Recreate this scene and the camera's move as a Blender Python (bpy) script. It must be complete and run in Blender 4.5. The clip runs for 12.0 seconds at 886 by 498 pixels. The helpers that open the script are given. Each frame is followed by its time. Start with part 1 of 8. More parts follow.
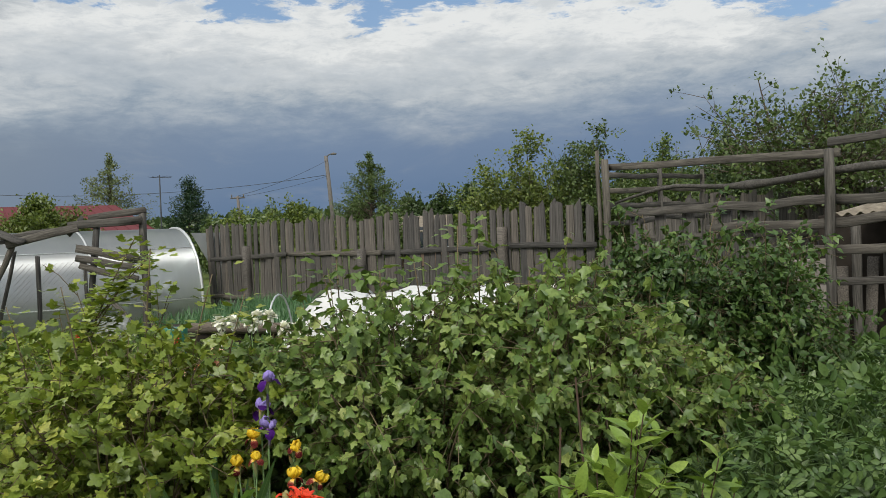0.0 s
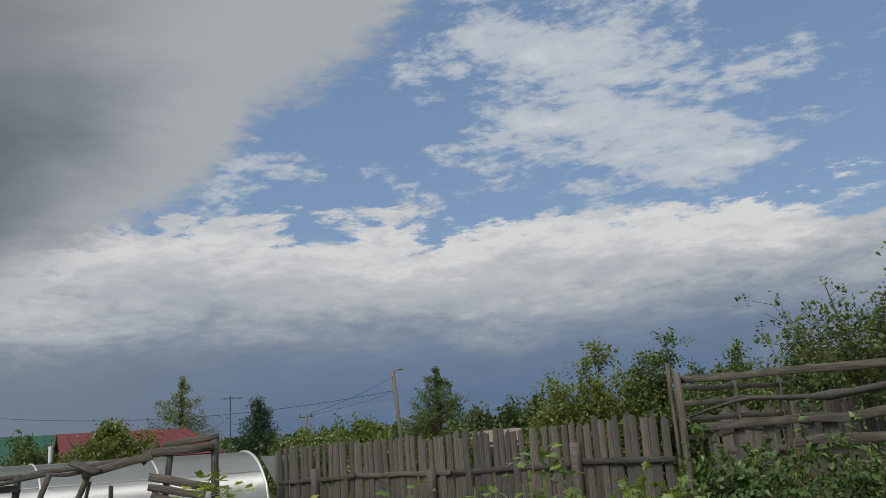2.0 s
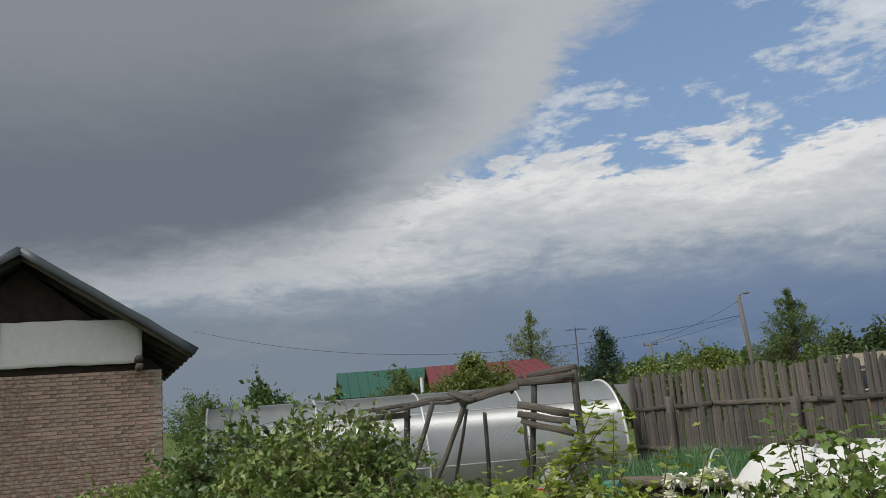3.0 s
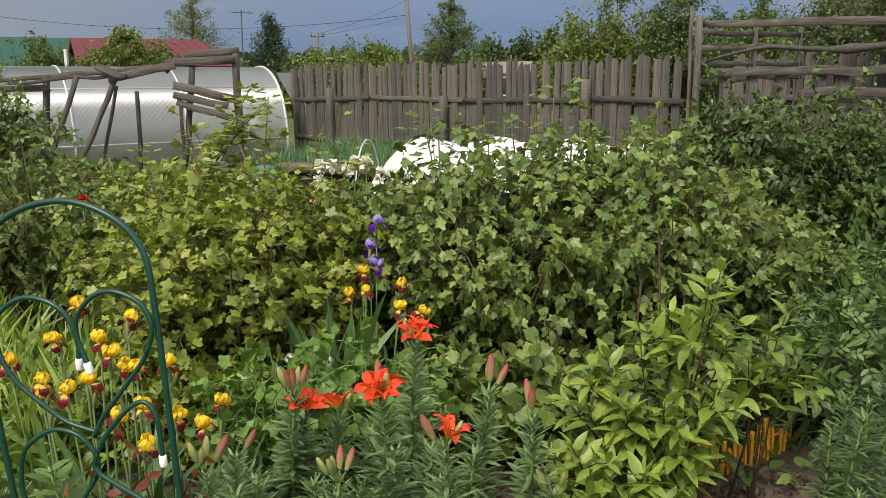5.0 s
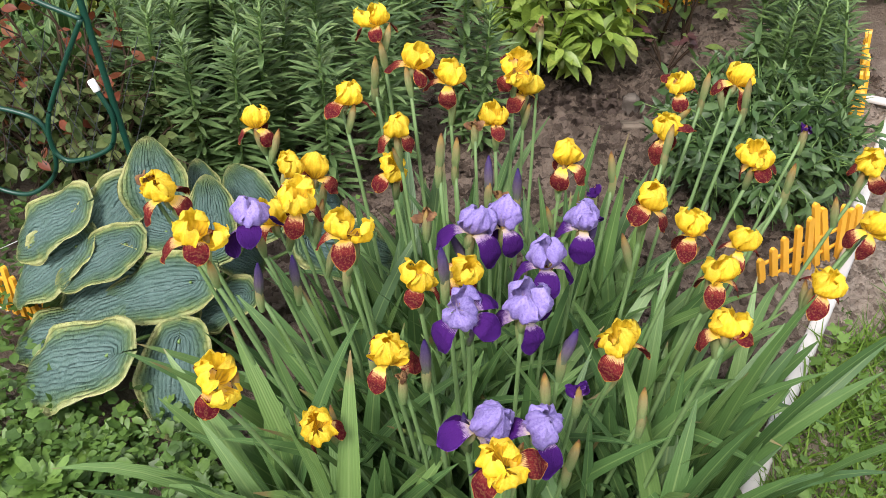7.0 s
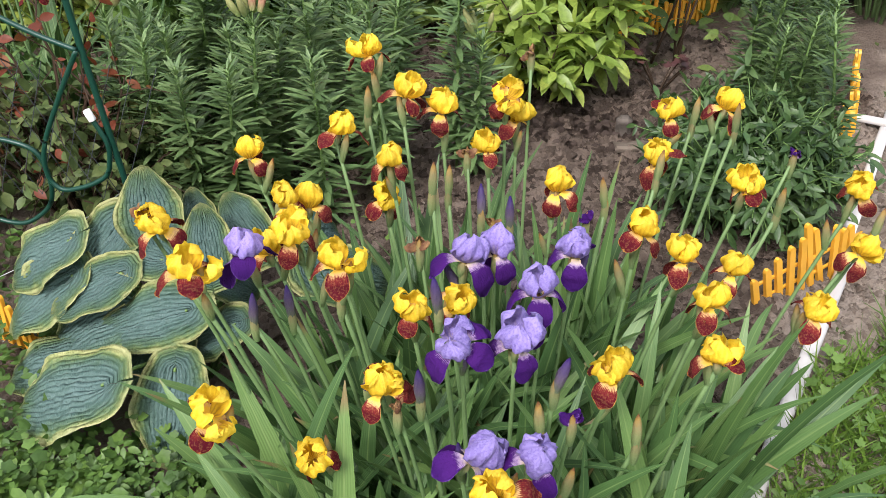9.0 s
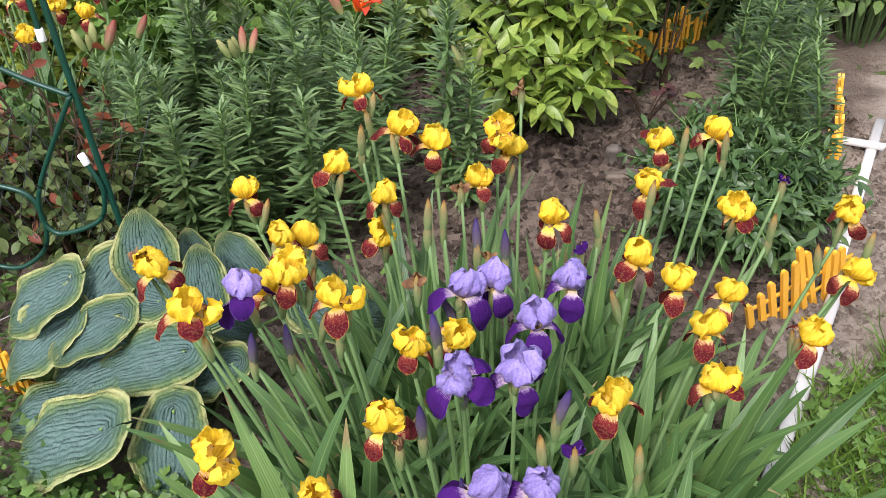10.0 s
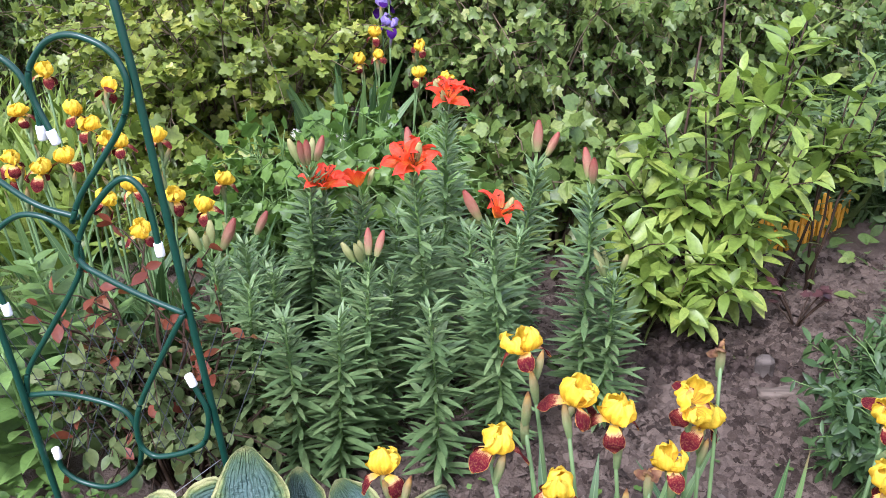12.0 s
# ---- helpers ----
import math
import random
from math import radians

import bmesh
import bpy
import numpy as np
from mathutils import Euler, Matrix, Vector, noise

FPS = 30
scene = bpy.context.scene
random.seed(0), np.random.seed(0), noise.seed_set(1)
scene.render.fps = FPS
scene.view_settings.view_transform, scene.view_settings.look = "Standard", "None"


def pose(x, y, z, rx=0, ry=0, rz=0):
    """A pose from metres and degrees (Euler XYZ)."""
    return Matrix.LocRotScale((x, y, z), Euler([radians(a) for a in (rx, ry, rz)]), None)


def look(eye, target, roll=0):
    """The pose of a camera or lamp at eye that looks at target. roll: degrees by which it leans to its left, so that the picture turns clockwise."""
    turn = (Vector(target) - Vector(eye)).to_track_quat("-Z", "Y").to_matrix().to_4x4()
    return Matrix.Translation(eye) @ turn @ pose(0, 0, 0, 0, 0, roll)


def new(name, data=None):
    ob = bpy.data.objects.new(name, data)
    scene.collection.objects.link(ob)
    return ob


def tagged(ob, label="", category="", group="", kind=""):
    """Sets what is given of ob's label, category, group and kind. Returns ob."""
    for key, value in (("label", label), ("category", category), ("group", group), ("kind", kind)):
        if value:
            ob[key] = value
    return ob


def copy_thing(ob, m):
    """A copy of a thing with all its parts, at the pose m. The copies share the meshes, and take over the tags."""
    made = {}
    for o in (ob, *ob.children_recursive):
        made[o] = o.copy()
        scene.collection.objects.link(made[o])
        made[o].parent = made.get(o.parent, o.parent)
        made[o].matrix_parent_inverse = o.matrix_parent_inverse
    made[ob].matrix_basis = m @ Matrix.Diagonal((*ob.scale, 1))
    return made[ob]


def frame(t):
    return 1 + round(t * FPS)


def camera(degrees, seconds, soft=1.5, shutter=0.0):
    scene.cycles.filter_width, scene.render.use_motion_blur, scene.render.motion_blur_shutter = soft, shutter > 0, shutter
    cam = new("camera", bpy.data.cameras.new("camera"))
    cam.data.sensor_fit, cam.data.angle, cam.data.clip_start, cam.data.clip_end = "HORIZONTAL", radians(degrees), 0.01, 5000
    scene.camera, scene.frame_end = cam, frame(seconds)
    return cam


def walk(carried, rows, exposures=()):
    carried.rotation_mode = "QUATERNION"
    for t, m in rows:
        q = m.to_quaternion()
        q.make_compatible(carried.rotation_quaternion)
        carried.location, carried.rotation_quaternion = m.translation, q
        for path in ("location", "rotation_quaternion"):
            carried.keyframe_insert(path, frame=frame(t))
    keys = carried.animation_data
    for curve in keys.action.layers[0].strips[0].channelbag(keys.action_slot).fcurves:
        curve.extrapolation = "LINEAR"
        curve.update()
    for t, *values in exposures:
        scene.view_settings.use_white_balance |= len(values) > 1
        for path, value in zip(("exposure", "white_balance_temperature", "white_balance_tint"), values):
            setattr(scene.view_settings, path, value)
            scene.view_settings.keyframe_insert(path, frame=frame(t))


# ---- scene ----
cam = camera(55.2, 12.0, soft=0.6)
PATH = [
    (0, (0.324, 0.047, 1.604), (0.075, 2.031, 1.578), -2.7),
    (0.5, (0.327, 0.048, 1.63), (0.085, 2.025, 1.812), -2.6),
    (1, (0.334, 0.042, 1.651), (0.151, 1.998, 2.026), -2.6),
    (1.5, (0.333, 0.035, 1.664), (0.162, 1.97, 2.138), -3.1),
    (2, (0.32, -0.06, 1.678), (-0.041, 1.849, 2.153), -4.3),
    (2.5, (0.29, -0.233, 1.68), (-0.455, 1.568, 2.128), -5.3),
    (2.7, (0.269, -0.285, 1.687), (-0.623, 1.447, 2.136), -5.5),
    (3.4, (0.235, -0.36, 1.72), (-0.97, 1.225, 1.98), -3.6),
    (4.3, (0.241, -0.286, 1.739), (-0.374, 1.616, 1.783), -0.5),
    (4.5, (0.25, -0.296, 1.733), (-0.287, 1.629, 1.652), -0.4),
    (5, (0.263, -0.282, 1.674), (-0.157, 1.636, 1.294), -0.5),
    (5.5, (0.262, -0.279, 1.59), (-0.09, 1.572, 0.92), -0.4),
    (6, (0.265, -0.263, 1.503), (-0.01, 1.469, 0.541), 0.4),
    (6.5, (0.263, -0.249, 1.444), (0.041, 1.366, 0.285), 0.9),
    (7, (0.258, -0.237, 1.416), (0.054, 1.328, 0.188), 0.8),
    (8.8, (0.258, -0.233, 1.429), (0.049, 1.353, 0.228), 0.4),
    (9, (0.264, -0.233, 1.434), (0.062, 1.358, 0.24), 0.3),
    (9.5, (0.262, -0.24, 1.442), (0.066, 1.362, 0.261), -0.1),
    (10, (0.258, -0.238, 1.446), (0.069, 1.397, 0.31), -0.9),
    (10.5, (0.243, -0.211, 1.456), (0.0, 1.469, 0.398), -1.6),
    (11, (0.215, -0.141, 1.487), (-0.144, 1.57, 0.515), -1.7),
    (11.5, (0.19, -0.037, 1.5), (-0.24, 1.696, 0.597), -1.1),
    (12, (0.063, 0.073, 1.495), (-0.323, 1.839, 0.64), -1.4),
]
EXPOSURE = [(0, -0.12, 6400, 8), (0.25, -0.42, 6350, 8), (0.5, -0.62, 6350, 8), (1.0, -0.40, 6350, 8), (1.5, -0.40, 6400, 9), (2.5, -0.43, 6450, 10), (2.7, -0.30, 6450, 10), (4.3, -0.12, 6550, 10), (4.6, 0.0, 6600, 11), (5.0, 0.28, 6850, 12), (5.5, 0.78, 7200, 16), (6.0, 0.82, 7000, 17), (6.5, 0.74, 6500, 16), (9.0, 0.70, 6200, 17), (10, 0.74, 6150, 18), (11, 0.84, 5900, 21), (12, 1.06, 5500, 27)]
walk(cam, [(t, look(eye, target, roll)) for t, eye, target, roll in PATH], EXPOSURE)

# ---- world and sun ----
SUN_EL, SUN_AZ = radians(48), radians(200)     # azimuth from north (+y) towards east (+x)
world = bpy.data.worlds.new("sky")
scene.world = world
world.use_nodes = True
WT = world.node_tree
WT.nodes.clear()


class G:
    """A small node-graph writer."""

    def __init__(self, tree):
        self.t = tree

    def node(self, kind, out=0, ins=(), op=None):
        n = self.t.nodes.new(kind)
        if op:
            n.operation = op
        for k, v in (ins.items() if isinstance(ins, dict) else enumerate(ins)):
            if v is None:
                continue
            if isinstance(v, bpy.types.NodeSocket):
                self.t.links.new(v, n.inputs[k])
            else:
                n.inputs[k].default_value = v
        return n.outputs[out]

    def math(self, op, a, b=None, c=None):
        return self.node("ShaderNodeMath", 0, (a, b, c), op)

    def mix(self, f, a, b, blend="MIX"):
        n = self.t.nodes.new("ShaderNodeMix")
        n.data_type, n.blend_type = "RGBA", blend
        for i, v in ((0, f), (6, a), (7, b)):
            if isinstance(v, bpy.types.NodeSocket):
                self.t.links.new(v, n.inputs[i])
            else:
                n.inputs[i].default_value = v if i == 0 else (*v, 1.0) if len(v) == 3 else v
        return n.outputs[2]

    def noise(self, vec, scale, detail=4.0, rough=0.5, distort=0.0):
        return self.node("ShaderNodeTexNoise", 0, {"Vector": vec, "Scale": scale, "Detail": detail, "Roughness": rough, "Distortion": distort})

    def ramp(self, fac, stops, interp="LINEAR"):
        n = self.t.nodes.new("ShaderNodeValToRGB")
        n.color_ramp.interpolation = interp
        e = n.color_ramp.elements
        while len(e) < len(stops):
            e.new(0.5)
        for el, (p, col) in zip(e, stops):
            el.position = p
            el.color = (*col, 1.0) if len(col) == 3 else col
        self.t.links.new(fac, n.inputs[0])
        return n.outputs[0]

    def span(self, v, a, b, lo=0.0, hi=1.0, smooth=True):
        o = self.node("ShaderNodeMapRange", 0, {"Value": v, "From Min": a, "From Max": b, "To Min": lo, "To Max": hi})
        o.node.interpolation_type = "SMOOTHSTEP" if smooth else "LINEAR"
        return o


def sky_world():
    g = G(WT)
    co = g.node("ShaderNodeTexCoord", 0)
    sep = WT.nodes.new("ShaderNodeSeparateXYZ")
    WT.links.new(co, sep.inputs[0])
    x, y, z = sep.outputs
    az = g.math("MULTIPLY", g.math("ARCTAN2", x, y), 57.2958)       # degrees, right of the fence positive
    el = g.math("MULTIPLY", g.math("ARCSINE", z), 57.2958)
    clear = g.node("ShaderNodeTexSky")
    st = clear.node
    st.sky_type, st.sun_disc, st.sun_elevation, st.sun_rotation, st.air_density, st.dust_density = "NISHITA", False, SUN_EL, SUN_AZ, 1.2, 0.6
    clear = g.mix(1.0, clear, (0.105, 0.105, 0.105), "MULTIPLY")
    clear = g.mix(0.45, clear, (0.30, 0.46, 0.76))
    # cloud deck seen in perspective: the plane above the head
    h = g.math("ADD", g.math("MAXIMUM", z, 0.0), 0.12)
    deck = g.node("ShaderNodeCombineXYZ", 0, (g.math("DIVIDE", x, h), g.math("DIVIDE", y, h), 0.0))
    n1 = g.noise(deck, 1.25, 12, 0.66, 0.2)
    n2 = g.noise(deck, 0.45, 5, 0.5, 0.1)
    side = g.node("ShaderNodeCombineXYZ", 0, (g.math("MULTIPLY", az, 0.055), g.math("MULTIPLY", el, 0.16), 3.0))
    n3 = g.noise(side, 2.2, 12, 0.62, 0.35)
    n4 = g.noise(side, 0.9, 8, 0.6, 0.2)
    n5 = g.noise(side, 8.0, 10, 0.68, 0.4)
    dev = lambda n, k: g.math("MULTIPLY", g.math("SUBTRACT", n, 0.5), k)
    # broken white cloud in the blue, thickest over the middle of the garden
    gx, gy = g.math("DIVIDE", g.math("SUBTRACT", az, 1.0), 15.0), g.math("DIVIDE", g.math("SUBTRACT", el, 22.5), 6.0)
    heap = g.math("MULTIPLY", g.node("ShaderNodeMath", 0, (2.718, g.math("MULTIPLY", g.math("ADD", g.math("MULTIPLY", gx, gx), g.math("MULTIPLY", gy, gy)), -1.0)), "POWER"), 0.17)
    cover = g.math("ADD", g.math("ADD", n1, heap), g.math("ADD", dev(n2, 0.35), g.math("ADD", dev(n3, 0.30), dev(n5, 0.22))))
    broken = g.span(cover, 0.545, 0.635)
    white = g.mix(g.span(cover, 0.60, 0.86), (0.60, 0.66, 0.73), (0.95, 0.955, 0.95))
    sky = g.mix(g.math("MULTIPLY", broken, 0.92), clear, white)
    # long bank of cumulus: bright top, grey belly
    top = g.math("ADD", g.math("ADD", 14.6, g.math("MULTIPLY", az, -0.055)), g.math("ADD", g.math("ADD", dev(n3, 13.0), dev(n5, 5.0)), dev(n4, 9.0)))
    up = g.math("SUBTRACT", top, el)
    bank = g.span(up, -0.4, 0.9)
    lit = g.math("ADD", g.math("ADD", el, dev(n3, 11.0)), g.math("ADD", dev(n4, 6.0), dev(n5, 9.0)))
    bankcol = g.ramp(g.span(lit, 5.0, 13.8, 0, 1, False), [(0.0, (0.25, 0.315, 0.41)), (0.30, (0.36, 0.42, 0.49)), (0.58, (0.53, 0.565, 0.60)), (0.85, (0.71, 0.725, 0.735)), (1.0, (0.86, 0.86, 0.85))])
    bankcol = g.mix(g.math("MULTIPLY", g.span(g.math("ADD", n1, dev(n5, 0.5)), 0.46, 0.62), 0.42), bankcol, (0.42, 0.475, 0.54))
    sky = g.mix(bank, sky, bankcol)
    # blue-grey rain belt under the bank
    belt = g.span(g.math("ADD", el, g.math("ADD", dev(n4, 5.0), dev(n3, 3.0))), 10.0, 5.5)
    beltcol = g.mix(g.span(g.math("ADD", el, dev(n4, 4.0)), 0.5, 8.0), (0.125, 0.200, 0.335), (0.20, 0.270, 0.395))
    beltcol = g.mix(g.math("MULTIPLY", g.span(az, -14.0, -45.0), 0.85), beltcol, (0.245, 0.285, 0.335))
    beltcol = g.mix(g.math("MULTIPLY", g.span(n3, 0.5, 0.72), 0.3), beltcol, (0.36, 0.39, 0.43))
    sky = g.mix(belt, sky, beltcol)
    # dark grey rain cloud coming in, its edge falling towards the horizon
    rim = g.node("ShaderNodeSeparateColor", 0, (g.ramp(g.span(az, -60.0, 0.0, 0, 1, False), [(p, (q, q, q)) for p, q in ((0.0, 0.133), (0.18, 0.155), (0.32, 0.183), (0.45, 0.25), (0.55, 0.308), (0.61, 0.38), (0.69, 0.42), (0.80, 0.49), (1.0, 0.66))]),))
    deep = g.math("ADD", g.math("SUBTRACT", el, g.math("MULTIPLY", rim, 60.0)), g.math("ADD", g.math("ADD", dev(n3, 3.6), dev(n5, 2.5)), dev(n4, 2.0)))
    dark = g.span(g.math("ADD", deep, dev(n5, 3.0)), -1.6, 1.8)
    f = g.math("MULTIPLY", g.span(g.math("ADD", deep, dev(n2, 8.0)), -0.3, 5.2), g.span(g.math("ADD", az, dev(n4, 18.0)), -27.0, -42.0))
    darkcol = g.mix(f, (0.50, 0.53, 0.56), (0.175, 0.205, 0.245))
    darkcol = g.mix(g.math("MULTIPLY", g.span(deep, 8.0, 17.0), 0.55), darkcol, (0.36, 0.375, 0.39))
    sky = g.mix(dark, sky, darkcol)
    # unseen cloud round the sun, behind and above the viewer, brightened as added fill
    back = g.span(g.math("SUBTRACT", y, g.math("MULTIPLY", z, 0.55)), 0.12, -0.45)
    fillcol = g.mix(g.span(n1, 0.35, 0.62), (0.75, 0.84, 1.0), (1.55, 1.50, 1.42))
    sky = g.mix(back, sky, fillcol)
    bg = g.node("ShaderNodeBackground", 0, {"Color": sky, "Strength": 1.0})
    out = WT.nodes.new("ShaderNodeOutputWorld")
    WT.links.new(bg, out.inputs[0])


sky_world()
sun = new("sun", bpy.data.lights.new("sun", "SUN"))
sun.data.energy, sun.data.angle, sun.data.color = 3.0, radians(14), (1.0, 0.95, 0.87)
sun.matrix_world = look((0, 0, 20), Vector((0, 0, 20)) - Vector((math.sin(SUN_AZ) * math.cos(SUN_EL), math.cos(SUN_AZ) * math.cos(SUN_EL), math.sin(SUN_EL))))

# ---- materials ----


def material(name, build, rough=0.6, spec=0.5, metal=0.0, trans=0.0, bump=None, coat=0.0):
    """build(g, obj) gives the colour; bump(g, obj) a height; trans: share of light let through a thin leaf."""
    m = bpy.data.materials.new(name)
    m.use_nodes = True
    t = m.node_tree
    t.nodes.clear()
    g = G(t)
    obj = g.node("ShaderNodeTexCoord", 3)
    col = build(g, obj)
    bs = t.nodes.new("ShaderNodeBsdfPrincipled")
    if isinstance(col, tuple):
        bs.inputs["Base Color"].default_value = (*col, 1.0)
    else:
        t.links.new(col, bs.inputs["Base Color"])
    bs.inputs["Roughness"].default_value = rough
    bs.inputs["Specular IOR Level"].default_value = spec
    bs.inputs["Metallic"].default_value = metal
    bs.inputs["Coat Weight"].default_value = coat
    if bump:
        hgt, strength, dist = bump(g, obj)
        nm = g.node("ShaderNodeBump", 0, {"Strength": strength, "Distance": dist, "Height": hgt})
        t.links.new(nm, bs.inputs["Normal"])
    out = t.nodes.new("ShaderNodeOutputMaterial")
    sh = bs.outputs[0]
    if trans:
        tr = t.nodes.new("ShaderNodeBsdfTranslucent")
        if isinstance(col, tuple):
            tr.inputs[0].default_value = (*col, 1.0)
        else:
            t.links.new(g.mix(1.0, col, (1.25, 1.3, 0.8), "MULTIPLY"), tr.inputs[0])
        mx = t.nodes.new("ShaderNodeMixShader")
        mx.inputs[0].default_value = trans
        t.links.new(sh, mx.inputs[1])
        t.links.new(tr.outputs[0], mx.inputs[2])
        sh = mx.outputs[0]
    t.links.new(sh, out.inputs[0])
    return m


def leafy(name, cols, rough=0.42, trans=0.25, patch=0.6, spec=0.42):
    """Foliage: each leaf has its own tone out of cols, with paler and darker patches over the plant."""
    def build(g, obj):
        isl = g.node("ShaderNodeNewGeometry", 8)
        rnd = g.node("ShaderNodeObjectInfo", 5)
        n = g.noise(obj, 2.3, 3)
        f = g.math("ADD", g.math("ADD", g.math("MULTIPLY", isl, 0.62), g.math("MULTIPLY", rnd, 0.12)), g.math("MULTIPLY", g.span(n, 0.3, 0.7), 0.26))
        c = g.ramp(f, [(i / max(1, len(cols) - 1), q) for i, q in enumerate(cols)])
        fine = g.noise(obj, 90.0, 2)
        c = g.mix(g.math("MULTIPLY", g.span(fine, 0.35, 0.75), 0.35), c, tuple(v * 0.6 for v in cols[0]))
        return g.node("ShaderNodeHueSaturation", 0, {"Hue": 0.5, "Saturation": 1.0, "Value": g.span(rnd, 0.0, 1.0, 0.9, 1.1, False), "Color": c})
    return material(name, build, rough, spec, 0, trans, lambda g, o: (g.noise(o, 160.0, 2), 0.25, 0.002))


def plain(name, col, rough=0.5, spec=0.5, metal=0.0, var=0.12, scale=30.0, coat=0.0, trans=0.0, bumpd=0.001):
    return material(name, lambda g, o: g.mix(g.math("MULTIPLY", g.noise(o, scale, 5), 1.0), tuple(v * (1 - 2 * var) for v in col), tuple(min(1, v * (1 + 2 * var)) for v in col)),
                    rough, spec, metal, trans, lambda g, o: (g.noise(o, scale * 4, 3), 0.3, bumpd), coat)


def timber(name, a, b, stain=(0.05, 0.045, 0.04), stretch=(1.5, 28.0, 28.0)):
    """Weathered boards: grain along the board's own length, knots, stains, a tone for each board."""
    def grain(g, o):
        mp = g.node("ShaderNodeMapping", 0, {"Vector": o, "Scale": stretch})
        return g.noise(mp, 2.0, 6, 0.65, 0.6)

    def build(g, o):
        rnd = g.node("ShaderNodeObjectInfo", 5)
        c = g.mix(g.span(grain(g, o), 0.3, 0.72), a, b)
        c = g.mix(g.math("MULTIPLY", g.span(g.noise(o, 1.7, 4), 0.5, 0.75), 0.6), c, stain)
        return g.node("ShaderNodeHueSaturation", 0, {"Hue": 0.5, "Saturation": g.span(rnd, 0, 1, 0.6, 1.3, False), "Value": g.span(rnd, 0, 1, 0.65, 1.3, False), "Color": c})
    return material(name, build, 0.85, 0.25, 0, 0, lambda g, o: (grain(g, o), 0.7, 0.006))


M = {}
M["timber"] = timber("weathered_timber", (0.040, 0.036, 0.031), (0.122, 0.112, 0.096))
M["picket"] = timber("picket_timber", (0.048, 0.043, 0.038), (0.145, 0.130, 0.114), stretch=(28.0, 28.0, 1.5))
M["bark"] = plain("bark", (0.085, 0.068, 0.05), 0.9, 0.2, var=0.3, scale=20)
M["twig"] = plain("twig_bark", (0.13, 0.10, 0.06), 0.8, 0.2, var=0.25, scale=40)
M["greenstem"] = plain("green_stem", (0.13, 0.22, 0.06), 0.5, 0.4, var=0.2, scale=25, trans=0.1)
M["redtwig"] = plain("brown_stem", (0.050, 0.032, 0.020), 0.7, 0.15, var=0.2, scale=30)
M["potstem"] = plain("potato_stem", (0.06, 0.10, 0.03), 0.6, 0.3, var=0.2, scale=25)
M["goose"] = leafy("gooseberry_leaf", [(0.085, 0.130, 0.018), (0.165, 0.225, 0.030), (0.265, 0.320, 0.046), (0.42, 0.40, 0.075)])
M["currant"] = leafy("currant_leaf", [(0.046, 0.084, 0.018), (0.100, 0.162, 0.035), (0.180, 0.250, 0.058), (0.32, 0.35, 0.11)])
M["dark"] = leafy("dark_bush_leaf", [(0.030, 0.064, 0.016), (0.055, 0.108, 0.024), (0.095, 0.160, 0.036), (0.175, 0.235, 0.060)])
M["potato"] = leafy("potato_leaf", [(0.036, 0.072, 0.018), (0.070, 0.125, 0.030), (0.120, 0.185, 0.050), (0.20, 0.265, 0.090)], 0.42, 0.22, spec=0.42)
M["shrub"] = leafy("shrub_leaf", [(0.105, 0.175, 0.028), (0.170, 0.258, 0.042), (0.250, 0.338, 0.058), (0.375, 0.415, 0.085)])
M["treeleaf"] = leafy("tree_leaf", [(0.045, 0.075, 0.022), (0.075, 0.115, 0.03), (0.11, 0.155, 0.042), (0.16, 0.20, 0.06)])
M["farleaf"] = leafy("far_leaf", [(0.03, 0.055, 0.02), (0.05, 0.08, 0.028), (0.07, 0.11, 0.035), (0.10, 0.14, 0.045)])
M["pine"] = leafy("pine_needle", [(0.02, 0.045, 0.02), (0.03, 0.065, 0.028), (0.05, 0.09, 0.035)])
M["onion"] = leafy("onion_leaf", [(0.05, 0.12, 0.05), (0.08, 0.17, 0.07), (0.12, 0.22, 0.09)], 0.4)
M["grass"] = leafy("grass_blade", [(0.06, 0.12, 0.018), (0.12, 0.215, 0.03), (0.20, 0.30, 0.05)])
M["white"] = plain("white_fabric", (0.60, 0.60, 0.59), 0.8, 0.2, var=0.06, scale=12, trans=0.15)


def soil_build(g, o):
    """Dug bed, and a drier, paler trodden path beyond the white board."""
    a = g.noise(o, 3.0, 8, 0.7)
    b = g.noise(o, 60.0, 5, 0.7)
    isl = g.node("ShaderNodeNewGeometry", 8)
    f = g.span(g.math("ADD", g.math("MULTIPLY", a, 0.65), g.math("MULTIPLY", isl, 0.4)), 0.25, 0.75)
    bed = g.mix(f, (0.050, 0.035, 0.026), (0.215, 0.166, 0.130))
    dry = g.mix(f, (0.150, 0.114, 0.088), (0.40, 0.335, 0.275))
    sep = g.t.nodes.new("ShaderNodeSeparateXYZ")
    g.t.links.new(o, sep.inputs[0])
    off = g.math("SUBTRACT", sep.outputs[0], g.math("ADD", 0.27, g.math("MULTIPLY", sep.outputs[1], 0.44)))
    c = g.mix(g.span(g.math("ADD", off, g.math("MULTIPLY", g.math("SUBTRACT", a, 0.5), 0.4)), -0.10, 0.08), bed, dry)
    return g.mix(g.math("MULTIPLY", g.span(b, 0.52, 0.8), 0.5), c, (0.34, 0.285, 0.24))


